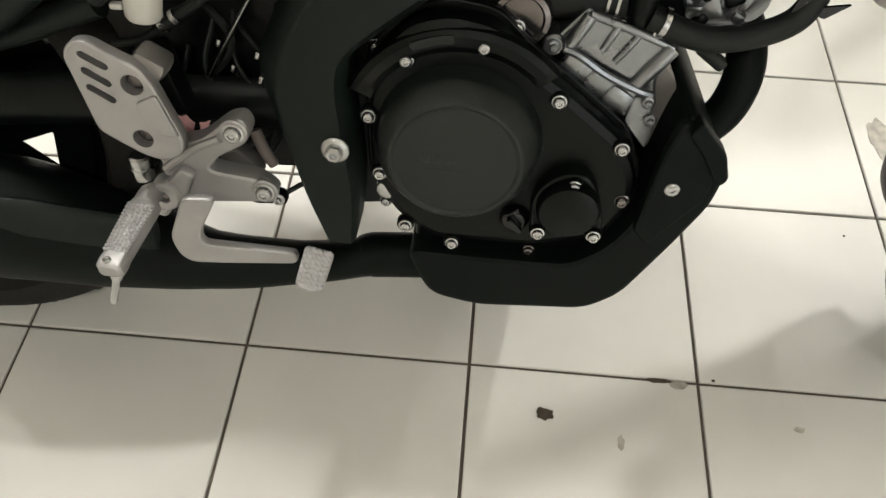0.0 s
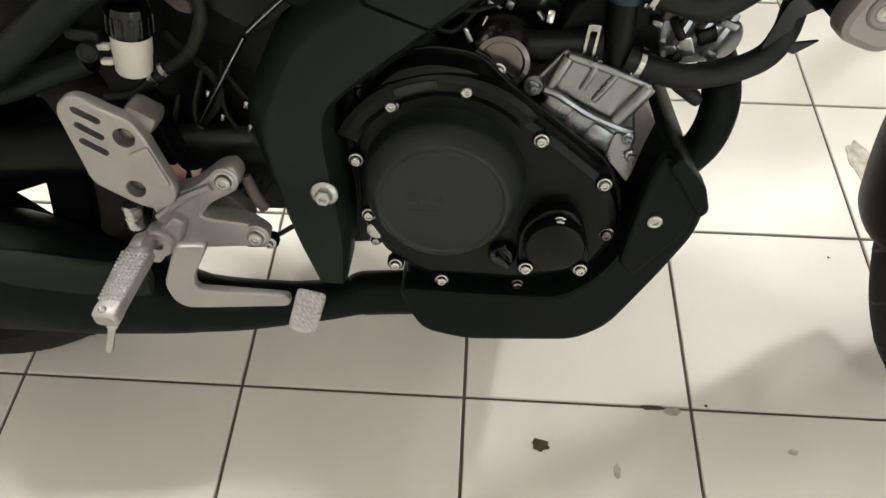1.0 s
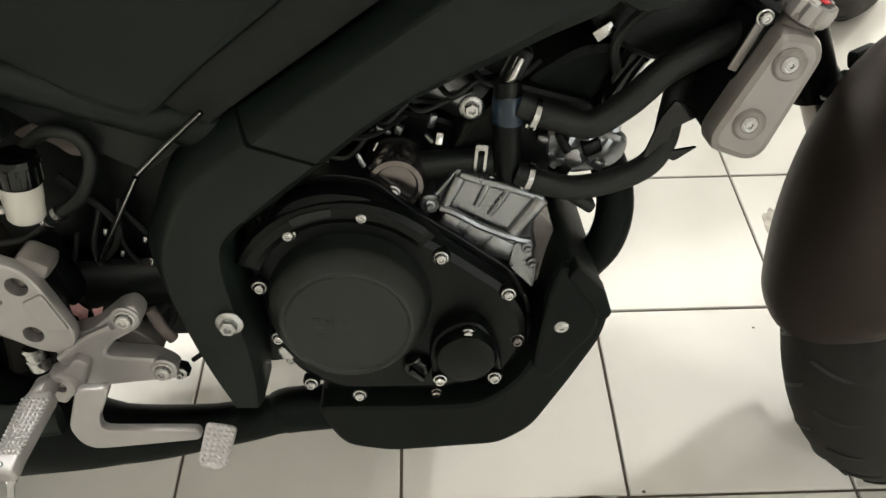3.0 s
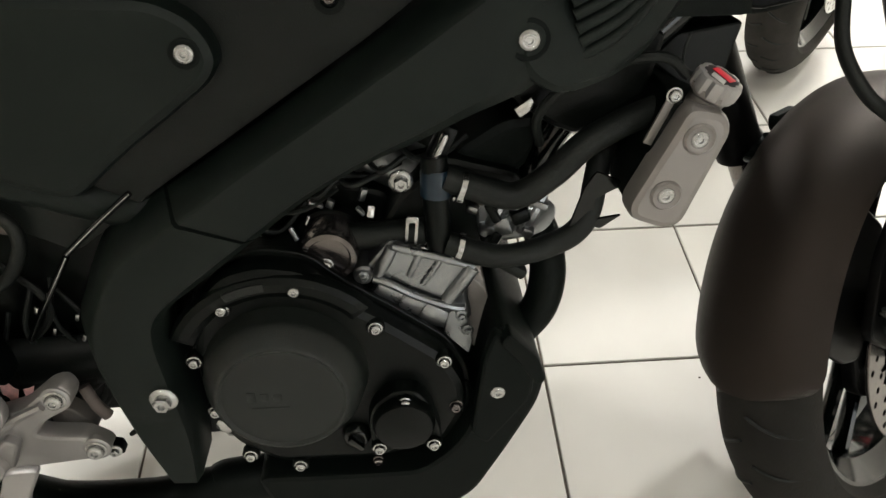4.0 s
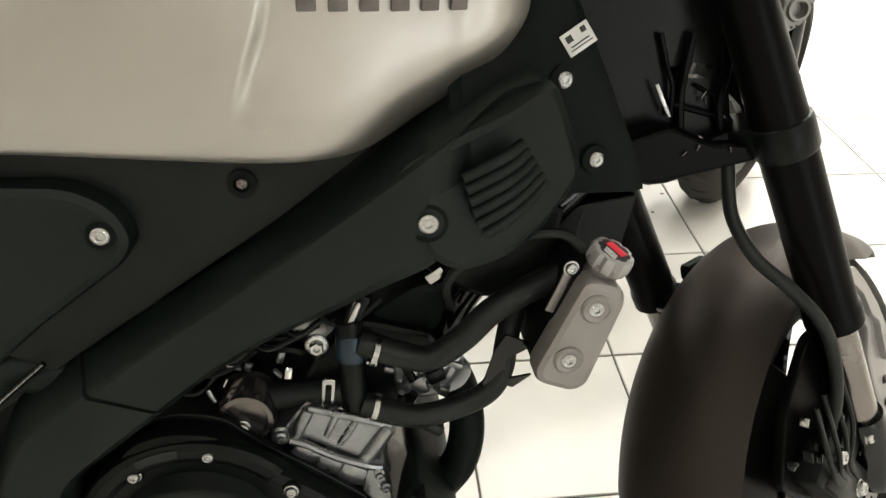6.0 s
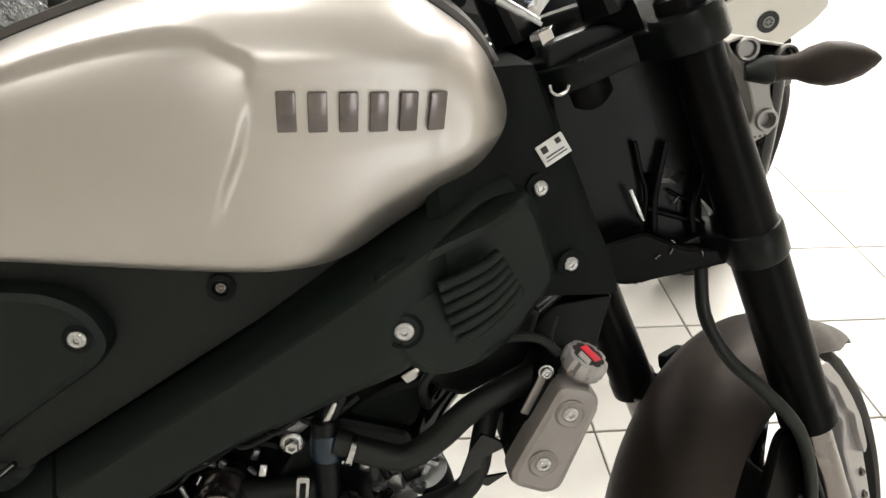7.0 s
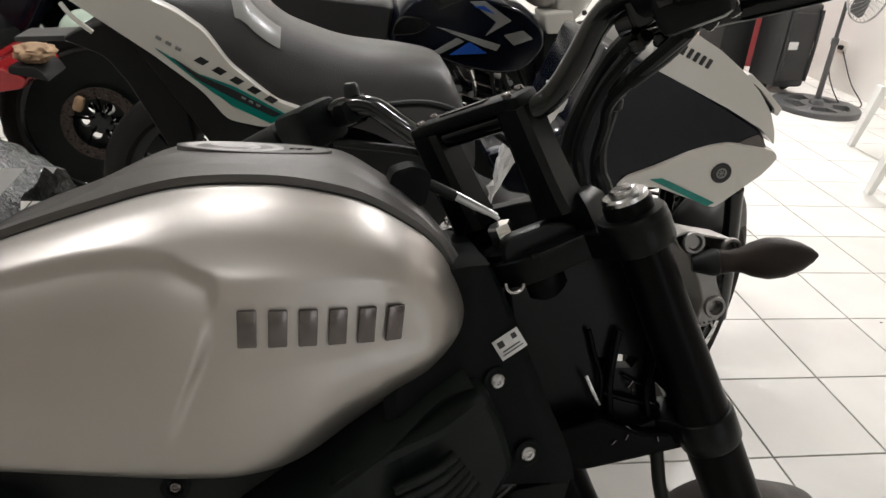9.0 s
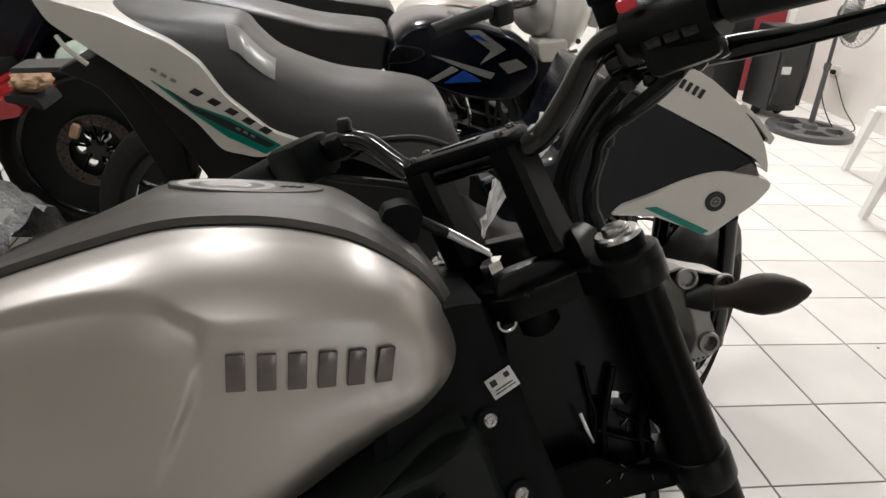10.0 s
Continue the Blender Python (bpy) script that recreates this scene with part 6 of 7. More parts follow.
for k in range(8):
    rng = random.Random(60 + k)
    x0, z0 = rng.uniform(-0.60, -0.48), rng.uniform(0.33, 0.52)
    part("cable", tube([(x0, -0.10, z0), (x0 + rng.uniform(-0.03, 0.05), -0.115, z0 - 0.05), (x0 + rng.uniform(-0.05, 0.05), -0.10, z0 - 0.12)], rng.uniform(0.002, 0.004), 7), "rubber", bike)
for x, z in ((-0.555, 0.425), (-0.545, 0.40), (-0.52, 0.415), (-0.52, 0.39)):
    part("cable_tie", block((0.004, 0.004, 0.008), pose(x, -0.118, z, 0, 20, 0), 0.001), "steel", bike)
# side stand on the far side
part("side_stand", tube([(-0.42, 0.14, 0.22), (-0.40, 0.20, 0.12), (-0.385, 0.255, 0.072)], 0.012, 10), "gloss", bike)


# ---------------------------------------------------------------- vehicles parked behind
def band(outline, y0, y1, bev, bulge=0.0):
    """A body panel seen from its side; bulge draws its edges inwards."""
    return pillow(outline, y1, y0, bev, bev * (0.9 if bev < 0.03 else 0.45), 7 if bev > 0.03 else 4)


scooter = empty("scooter", pose(0, 0, 0), "white and black sports scooter with teal stripes parked alongside", "scooter")
Y0, Y1 = 0.985, 1.30
tail = part("tail_panel", band(rnd([(-0.60, 1.0), (-0.49, 0.975), (-0.39, 0.935), (-0.345, 0.905), (-0.305, 0.85), (-0.23, 0.79), (-0.16, 0.768), (-0.205, 0.752), (-0.25, 0.738), (-0.315, 0.75), (-0.355, 0.80), (-0.43, 0.858), (-0.50, 0.905), (-0.575, 0.955)], 0.015), Y1, Y0, 0.035), "scooter_white", scooter, "pearl white tail panel")
part("stripe", prism(rnd([(-0.425, 0.872), (-0.36, 0.832), (-0.30, 0.812), (-0.212, 0.765), (-0.24, 0.748), (-0.305, 0.778), (-0.365, 0.822)], 0.003), Y0 + 0.01, Y0 - 0.0025, 0.001), "teal", tail, "teal stripe")
part("stripe", prism(rnd([(-0.40, 0.858), (-0.355, 0.829), (-0.30, 0.806), (-0.222, 0.766), (-0.235, 0.760), (-0.305, 0.793), (-0.36, 0.822)], 0.003), Y0 + 0.01, Y0 - 0.0035, 0.001), "ink", tail, "black stripe")
for k in range(5):
    t = k / 4
    nb = part("name_bar", prism([(-0.0115, -0.0058), (0.0050, -0.0058), (0.0115, 0.0058), (-0.0050, 0.0058)], 0.001, -0.0012, 0.0004), "ink", tail)
    nb.matrix_local = pose(-0.352 + 0.113 * t, Y0, 0.853 - 0.062 * t, 0, 29, 0)
for k in range(3):
    part("name_bar", block((0.010, 0.002, 0.006), pose(-0.418 + 0.015 * k, Y0 - 0.001, 0.888 - 0.008 * k, 0, 27, 0), 0.001), "moto_grey", tail)
for k in range(3):
    part("name_bar", block((0.008, 0.002, 0.004), pose(-0.285 + 0.012 * k, Y0 - 0.0045, 0.793 - 0.006 * k, 0, 27, 0), 0.0005), "moto_grey", tail)
zt = curve([-0.56, -0.50, -0.42, -0.33, -0.285, -0.272, -0.234, -0.19, -0.112, 0.0, 0.058, 0.085, 0.106, 0.15], [0.975, 0.978, 0.972, 0.966, 0.958, 0.942, 0.908, 0.888, 0.866, 0.857, 0.849, 0.834, 0.795, 0.70])
zl = curve([-0.56, -0.46, -0.37, -0.33, -0.24, -0.07, 0.05, 0.15], [0.93, 0.915, 0.87, 0.83, 0.765, 0.735, 0.68, 0.66])
secs = []
for i in range(61):
    x = -0.56 + 0.70 * i / 60
    hw = 0.152 - 0.03 * step(-0.44, -0.56, x) - 0.02 * step(-0.05, 0.14, x)
    secs.append([Vector((x, 1.15 + hw * math.copysign(abs(math.cos(a)) ** 0.55, math.cos(a)), zl(x) + (zt(x) - zl(x)) * abs(math.sin(a)) ** 0.75)) for a in [math.pi * k / 26 for k in range(27)]])
part("seat", loft(secs), "seat", scooter, "dark grey vinyl two-step seat", 60)
rows = []
for i in range(9):
    u = i / 8
    row = []
    for k in range(9):
        v = k / 8
        x = -0.310 + 0.086 * u + 0.012 * v * (1 - u)
        a = math.pi * (0.62 + 0.15 * v - 0.02 * u)
        hw = 0.1545
        row.append(Vector((x, 1.15 + hw * math.copysign(abs(math.cos(a)) ** 0.55, math.cos(a)), zl(x) + (zt(x) - zl(x) + 0.0025) * abs(math.sin(a)) ** 0.75)))
    rows.append(row)
part("seat_trim", loft(rows, caps=False, closed=False), "moto_grey", scooter, "light grey seat trim", 60)
part("under_body", band(rnd([(-0.50, 0.915), (-0.42, 0.865), (-0.32, 0.75), (-0.20, 0.70), (0.10, 0.69), (0.20, 0.55), (0.45, 0.45), (0.45, 0.30), (-0.28, 0.28), (-0.30, 0.62), (-0.42, 0.80)], 0.02), Y1 - 0.02, Y0 + 0.03, 0.03), "scooter_dark", scooter, "dark plastic underbody")
upper = part("front_panel", band(rnd([(0.440, 0.905), (0.445, 0.955), (0.470, 0.966), (0.510, 0.946), (0.574, 0.914), (0.627, 0.879), (0.674, 0.838), (0.707, 0.799), (0.724, 0.763), (0.731, 0.735), (0.716, 0.748), (0.694, 0.766), (0.616, 0.804), (0.539, 0.837), (0.470, 0.866), (0.445, 0.876)], 0.006), Y1, Y0, 0.028), "scooter_white", scooter, "pearl white front panel")
for k in range(6):
    part("name_bar", block((0.0085, 0.002, 0.018), pose(0.486 + 0.0136 * k, Y0 - 0.001, 0.917 - 0.0057 * k, 0, 23, 0), 0.001), "ink", upper)
part("front_shield", band(rnd([(0.36, 0.91), (0.50, 0.862), (0.70, 0.765), (0.722, 0.736), (0.66, 0.715), (0.46, 0.645), (0.36, 0.60), (0.20, 0.62), (0.15, 0.70), (0.30, 0.75)], 0.015), Y1 - 0.01, Y0 + 0.006, 0.06), "scooter_black", scooter, "piano black side shield")
lowp = part("lower_panel", band(rnd([(0.42, 0.640), (0.438, 0.663), (0.493, 0.686), (0.557, 0.717), (0.600, 0.732), (0.635, 0.738), (0.690, 0.733), (0.737, 0.725), (0.747, 0.708), (0.724, 0.674), (0.637, 0.598), (0.51, 0.640)], 0.010), Y1, Y0 - 0.002, 0.014), "scooter_white", scooter, "pearl white lower panel")
part("stripe", prism(rnd([(0.486, 0.659), (0.512, 0.662), (0.634, 0.612), (0.618, 0.604)], 0.002), Y0 + 0.02, Y0 - 0.0045, 0.001), "teal", lowp, "teal stripe")
part("round_badge", lathe([(0.021, 0), (0.021, 0.003), (0.018, 0.004), (0.016, 0.003), (0.0, 0.003)], towards((0.632, Y0 - 0.002, 0.676), (0, -1, 0)), 28), "ink", lowp, "round dark badge")
part("badge_ring", lathe([(0.011, 0), (0.011, 0.0042), (0.008, 0.0042), (0.008, 0.0)], towards((0.632, Y0 - 0.002, 0.676), (0, -1, 0)), 20), "moto_grey", lowp)
for k in range(3):
    a = radians(60 * k)
    part("badge_spoke", block((0.021, 0.0045, 0.002), pose(0.632, Y0 - 0.0035, 0.676, 0, 60 * k, 0), 0.0005), "moto_grey", lowp)
part("headlamp_brow", band(rnd([(0.632, 0.869), (0.646, 0.873), (0.680, 0.849), (0.727, 0.809), (0.722, 0.794), (0.712, 0.798), (0.712, 0.807), (0.673, 0.843)], 0.002), Y1 - 0.03, Y0 + 0.002, 0.003), "scooter_white", scooter, "white brow over the headlamp")
part("headlamp", band(rnd([(0.636, 0.863), (0.673, 0.842), (0.712, 0.806), (0.711, 0.798), (0.702, 0.799), (0.671, 0.833)], 0.002), Y1 - 0.03, Y0 + 0.010, 0.003), "scooter_dark", scooter, "dark headlamp slit")
part("marker_lamp", band(rnd([(0.655, 0.738), (0.672, 0.748), (0.694, 0.757), (0.708, 0.745), (0.719, 0.730), (0.69, 0.722)], 0.005), Y1 - 0.01, Y0 + 0.003, 0.008), "darkchrome", scooter, "smoky marker lamp lens")
STEER = pose(0.73, 1.15, 0.272, 0, 0, 45)
SW = STEER @ pose(0, 0, 0, 90, 0, 0)
scoot_wheel = wheel(SW, 0.272, 0.110, scooter, tyre="dusty_tyre")
disc(SW @ Matrix.Translation((0, 0, 0.06)), 0.115, scoot_wheel)
secs = []
for i in range(31):
    t = i / 30
    a = radians(178 - 128 * t)
    w = 0.072 * (1 - 0.5 * step(0.8, 1.0, t))
    rr = 0.300 - 0.006 * step(0.85, 1.0, t)
    row = [Vector(((rr - 0.075 * abs(s) ** 3.5) * math.cos(a), w * s, (rr - 0.075 * abs(s) ** 3.5) * math.sin(a))) for s in [-1 + k / 8 for k in range(17)]]
    secs.append(row + [Vector((v.x * 0.985, v.y * 0.96, v.z * 0.985)) for v in row[::-1]])
bm = loft(secs)
bm.transform(STEER)
part("mudguard", bm, "scooter_dark", scooter, "black front mudguard", 60)
for s in (-1, 1):
    leg = tube([(0, 0.08 * s, 0), (-0.06, 0.08 * s, 0.16), (-0.13, 0.07 * s, 0.36)], 0.018, 12)
    leg.transform(STEER)
    part("fork_leg", leg, "gloss", scooter)
# Rear tyre gets a darker rubber to stand for the shade there.
wheel(pose(-0.57, 1.15, 0.272, 90, 0, 0), 0.272, 0.130, scooter, tyre="rubber")
part("rear_mudguard", band(rnd([(-0.50, 0.90), (-0.56, 0.885), (-0.60, 0.862), (-0.53, 0.835), (-0.495, 0.79), (-0.46, 0.72), (-0.43, 0.66), (-0.38, 0.66), (-0.40, 0.78)], 0.015), 1.24, 1.06, 0.015), "scooter_dark", scooter, "black rear mudguard")
part("plate_holder", band(rnd([(-0.69, 0.852), (-0.55, 0.862), (-0.54, 0.853), (-0.69, 0.842)], 0.003), 1.19, 1.11, 0.004), "fan", scooter, "dark grey plate holder")
part("grab_edge", tube([(-0.565, 0.99, 0.935), (-0.548, 0.985, 0.915), (-0.520, 0.985, 0.892)], 0.004, 8), "scooter_white", scooter, "white trim edge")
for s in (0, 1):
    part("shock_absorber", tube([(-0.42, 1.03 + 0.24 * s, 0.62), (-0.52, 1.03 + 0.24 * s, 0.35)], 0.022, 12), "gloss", scooter)
bm = bmesh.new()
for k in range(9):
    lathe([(0.026, -0.005), (0.030, 0.0), (0.026, 0.005)], towards((-0.405 - 0.011 * k, 1.03, 0.66 - 0.03 * k), (-0.36, 0, -1)), 14, bm)
part("spring", bm, "scooter_dark", scooter)
part("handlebar", tube([(0.30, 0.80, 1.06), (0.38, 0.92, 1.07), (0.42, 1.06, 1.05), (0.42, 1.15, 1.03), (0.42, 1.24, 1.05), (0.38, 1.38, 1.07), (0.30, 1.50, 1.06)], 0.012, 10), "gloss", scooter)

# brown paper packet on the red scooter
bm = bmesh.new()
bmesh.ops.create_icosphere(bm, subdivisions=4, radius=1.0)
for v in bm.verts:
    k = 1 + 0.28 * noise.noise(v.co * 2.2) + 0.22 * noise.noise(v.co * 5) + 0.10 * noise.noise(v.co * 12)
    v.co = Vector((v.co.x * 0.050 * k, v.co.y * 0.05 * k, v.co.z * 0.026 * k))
bm.transform(pose(-0.928, 1.84, 0.652))
tagged(part("paper_packet", bm, "paper", None, "", 80), "crumpled brown paper packet lying on the red scooter", "packet")
# pale green helmet behind it
bm = bmesh.new()
bmesh.ops.create_uvsphere(bm, u_segments=28, v_segments=16, radius=1.0)
for v in bm.verts:
    v.co = Vector((v.co.x * 0.055, v.co.y * 0.06, v.co.z * 0.045 if v.co.z > -0.3 else -0.0135))
bm.transform(pose(-0.63, 1.33, 0.836 + 0.0135 - 0.028))
hel = part("helmet", bm, "helmet")
tagged(hel, "small pale green shell behind the scooter's tail", "helmet")

# second motorcycle: black with blue and grey graphics
moto = empty("motorcycle", pose(0, 0, 0), "black commuter motorcycle with blue and grey tank graphics", "motorcycle")


def oval(outline, ym, half, mat, name, parent, label=""):
    """A side outline swollen to both sides like a tank or seat."""
    return part(name, pillow(outline, ym - half, ym + half, 0.06, half * 0.6, 8), mat, parent, label, 60)


mt = oval(rnd([(0.002, 0.755), (0.018, 0.835), (0.060, 0.888), (0.13, 0.908), (0.26, 0.902), (0.36, 0.876), (0.425, 0.83), (0.440, 0.77), (0.385, 0.70), (0.31, 0.685), (0.20, 0.70), (0.10, 0.735)], 0.03), 1.80, 0.17, "scooter_black", "tank", moto, "gloss black tank")
for pts, mat, label, dy in (([(0.130, 0.813), (0.163, 0.808), (0.304, 0.775), (0.295, 0.759), (0.256, 0.769)], "moto_grey", "grey tank graphic", 0.0),
                            ([(0.127, 0.749), (0.146, 0.745), (0.207, 0.779), (0.187, 0.788)], "moto_grey", "grey tank graphic", 0.001),
                            ([(0.169, 0.743), (0.221, 0.779), (0.271, 0.752)], "moto_blue", "blue tank graphic", 0.002),
                            ([(0.212, 0.880), (0.252, 0.883), (0.327, 0.838), (0.289, 0.814), (0.261, 0.796), (0.287, 0.832)], "moto_grey", "grey tank graphic", 0.0),
                            ([(0.222, 0.868), (0.250, 0.872), (0.282, 0.852)], "moto_blue", "blue tank graphic", 0.002),
                            ([(0.310, 0.800), (0.360, 0.815), (0.390, 0.795), (0.340, 0.775)], "moto_grey", "grey tank graphic", 0.0)):
    part("graphic", prism(rnd(pts, 0.003), 1.66, 1.6275 - dy, 0.001), mat, mt, label)
part("tank_pad", pillow(rnd([(0.014, 0.784), (0.022, 0.820), (0.046, 0.839), (0.104, 0.835), (0.120, 0.815), (0.078, 0.791)], 0.012), 1.66, 1.622, 0.012, 0.010, 5), "gloss", mt, "gloss black knee pad")
oval(rnd([(-0.62, 0.94), (-0.36, 0.91), (-0.16, 0.872), (0.03, 0.862), (0.02, 0.745), (-0.10, 0.755), (-0.25, 0.785), (-0.45, 0.84), (-0.62, 0.88)], 0.03), 1.80, 0.135, "seat_black", "seat", moto, "black ribbed seat")
part("engine", block((0.24, 0.22, 0.26), pose(0.24, 1.80, 0.42, 0, 12, 0), 0.03), "engine", moto, "black engine")
eng = part("cylinder", block((0.13, 0.16, 0.16), pose(0.30, 1.78, 0.59, 0, 15, 0), 0.012), "engine", moto, "dark finned cylinder")
for k in range(6):
    part("fin", block((0.16, 0.18, 0.005), pose(0.28 + 0.005 * k, 1.78, 0.545 + 0.02 * k, 0, 15, 0), 0.002), "radiator" if k % 2 else "engine", eng)
part("carburettor", block((0.06, 0.08, 0.06), pose(0.20, 1.74, 0.62), 0.015), "cast", moto, "cast carburettor")
part("choke_lever", tube([(0.235, 1.66, 0.70), (0.250, 1.655, 0.66), (0.255, 1.66, 0.62)], 0.006, 8), "chrome", moto)
for k in range(9):
    rng = random.Random(700 + k)
    x0, z0 = rng.uniform(0.12, 0.42), rng.uniform(0.62, 0.70)
    part("cable", tube([(x0, 1.68, z0 + 0.05), (x0 + rng.uniform(-0.03, 0.03), 1.65, z0), (x0 + rng.uniform(-0.06, 0.06), 1.68, z0 - 0.10)], rng.uniform(0.004, 0.008), 8), "rubber", moto)
for k in range(6):
    rng = random.Random(720 + k)
    part("bracket", block((rng.uniform(0.01, 0.03), 0.01, rng.uniform(0.01, 0.035)), pose(rng.uniform(0.18, 0.40), 1.665, rng.uniform(0.58, 0.68), 0, rng.uniform(-50, 50), 0), 0.003), "chrome" if k % 2 else "cast", moto)
part("frame_tube", tube([(0.46, 1.80, 0.82), (0.45, 1.76, 0.60), (0.38, 1.74, 0.30), (0.10, 1.74, 0.24), (-0.20, 1.74, 0.34)], 0.017, 12), "gloss", moto)
part("frame_tube", tube([(0.05, 1.74, 0.72), (-0.10, 1.72, 0.60), (-0.20, 1.72, 0.35)], 0.014, 12), "gloss", moto)
part("side_cover", band(rnd([(-0.25, 0.72), (0.0, 0.71), (0.02, 0.60), (-0.12, 0.52), (-0.24, 0.60)], 0.02), 1.92, 1.68, 0.015), "scooter_black", moto, "black side cover")
wheel(pose(0.80, 1.80, 0.30, 90, 0, 8), 0.30, 0.09, moto)
wheel(pose(-0.48, 1.80, 0.30, 90, 0, 0), 0.30, 0.10, moto)
for s in (-1, 1):
    part("fork_tube", tube([(0.80, 1.80 + 0.08 * s, 0.30), (0.68, 1.80 + 0.08 * s, 0.55), (0.56, 1.80 + 0.08 * s, 0.80)], 0.020, 12), "gloss", moto)
part("fork_shroud", prism(rnd([(0.435, 0.815), (0.56, 0.81), (0.60, 0.62), (0.47, 0.58), (0.445, 0.68)], 0.02), 1.92, 1.73, 0.02), "recess", moto, "dull black block below the headlamp")
part("fork_cover", prism(rnd([(0.422, 0.853), (0.505, 0.866), (0.515, 0.806), (0.437, 0.799)], 0.012), 1.78, 1.675, 0.010), "scooter_white", moto, "bright white fork cover")
hbar = part("handlebar", tube([(0.14, 1.54, 0.897), (0.275, 1.60, 0.938), (0.40, 1.70, 0.955), (0.43, 1.80, 0.955), (0.40, 1.90, 0.955), (0.32, 2.0, 0.965), (0.24, 2.08, 0.955)], 0.012, 10), "gloss", moto)
part("grip", tube([(0.115, 1.53, 0.888), (0.18, 1.56, 0.910), (0.265, 1.597, 0.935)], [0.019, 0.017, 0.018], 12), "rubber", hbar)
part("switch_box", block((0.055, 0.05, 0.060), pose(0.300, 1.615, 0.930, 0, -15, 25), 0.012), "rubber", hbar, "black switch box")
for cx, cy, rx, ry, rz, mm, lb in ((0.440, 1.77, 0.078, 0.080, 0.075, "lamp_shell", "grey headlamp bowl"), (0.515, 1.75, 0.062, 0.090, 0.108, "scooter_white", "pale headlamp shell")):
    bm = bmesh.new()
    bmesh.ops.create_uvsphere(bm, u_segments=28, v_segments=18, radius=1.0)
    bm.transform(pose(cx, cy, 0.93, 0, 8, 0) @ Matrix.Diagonal((rx, ry, rz, 1)))
    shell = part("headlamp_shell", bm, mm, moto, lb)
part("shell_screw", lathe([(0.007, 0), (0.007, 0.006)], towards((0.531, 1.672, 0.863), (0.2, -1, -0.3)), 12), "ink", shell)
part("shell_rim", tube([(0.470, 1.69, 0.838), (0.500, 1.675, 0.828), (0.535, 1.68, 0.835)], 0.006, 8), "darkchrome", shell)
part("mirror_stem", block((0.050, 0.012, 0.085), pose(0.598, 1.72, 0.935, 0, 6, 0), 0.006), "lamp_shell", moto, "grey mirror back")

# motorcycle beyond, of which the seat and the tank's top show
rear_moto = empty("motorcycle", pose(0, 0, 0), "motorcycle with a silver and red tank in the rear row", "motorcycle")
tank3 = oval(rnd([(0.10, 0.80), (0.16, 0.855), (0.28, 0.880), (0.42, 0.868), (0.52, 0.80), (0.46, 0.72), (0.15, 0.72)], 0.03), 2.44, 0.14, "silver", "tank", rear_moto, "silver tank")
part("graphic", prism(rnd([(0.30, 0.852), (0.36, 0.862), (0.40, 0.848), (0.33, 0.838)], 0.004), 2.34, 2.302, 0.002), "red", tank3, "red tank graphic")
part("engine_cover", band(rnd([(0.50, 0.70), (0.66, 0.68), (0.62, 0.45), (0.50, 0.30), (0.10, 0.34), (0.12, 0.70)], 0.03), 2.50, 2.20, 0.04), "recess", rear_moto, "dull black engine cover")
part("body", band(rnd([(0.30, 0.30), (0.0, 0.32), (-0.16, 0.62), (-0.42, 0.78), (-0.54, 0.72), (-0.48, 0.45), (-0.25, 0.28)], 0.05), 2.48, 2.16, 0.05), "scooter_dark", rear_moto, "dark body")
oval(rnd([(-0.50, 0.86), (-0.20, 0.88), (0.08, 0.86), (0.10, 0.76), (-0.10, 0.72), (-0.45, 0.77)], 0.03), 2.32, 0.14, "seat_black", "seat", rear_moto, "black seat")
wheel(pose(0.72, 2.32, 0.24, 90, 0, 0), 0.24, 0.09, rear_moto)
wheel(pose(-0.32, 2.32, 0.24, 90, 0, 0), 0.24, 0.10, rear_moto)

# motorcycle at the end of the rear row: its front disc shows
dark = empty("motorcycle", pose(0, 0, 0), "dark motorcycle whose drilled front disc shows between others", "motorcycle")
DW = pose(-0.905, 2.30, 0.325, 90, 0, 4)
dwheel = wheel(DW, 0.325, 0.10, dark)
disc(DW @ Matrix.Translation((0, 0, 0.06)), 0.126, dwheel, mat="rotor")
# Dark disc closes the wheel, in place of the shade seen through its spokes.
bm = prism(circle(0, 0, 0.245, 48), 0.0, 0.02, 0.004, holes=[circle(0.052 * math.cos(radians(60 * k)), 0.052 * math.sin(radians(60 * k)), 0.019, 10) for k in range(6)])
bm.transform(DW @ pose(0, 0, 0.012, 90, 0, 0))
part("wheel_web", bm, "recess", dwheel, "dark disc standing for shade between the spokes")
# Dark panel added for the shade between the parked vehicles.
part("dark_backing", band(rnd([(-1.25, 1.0), (-0.72, 1.0), (-0.62, 0.86), (-0.66, 0.70), (-0.74, 0.60), (-0.80, 0.47), (-0.95, 0.52), (-1.08, 0.60), (-1.25, 0.60)], 0.03), 2.48, 2.38, 0.02), "recess", dark, "dark backing panel standing for shade between vehicles")
for s in (0, 1):
    part("fork_tube", tube([(-0.905, 2.30 + 0.09 * s, 0.325), (-0.97, 2.30 + 0.09 * s, 0.62), (-1.04, 2.30 + 0.09 * s, 0.95)], 0.022, 12), "gloss", dark)
part("caliper", block((0.032, 0.03, 0.05), pose(-0.955, 2.215, 0.40, 0, 20, 0), 0.010), "paper", dark, "gold brake caliper")
part("fairing", band(rnd([(-1.05, 0.95), (-0.95, 0.80), (-1.06, 0.62), (-1.25, 0.45), (-1.7, 0.50), (-1.7, 0.95)], 0.04), 2.50, 2.12, 0.03), "scooter_black", dark, "black fairing")
wheel(pose(-2.15, 2.30, 0.30, 90, 0, 0), 0.30, 0.12, dark)
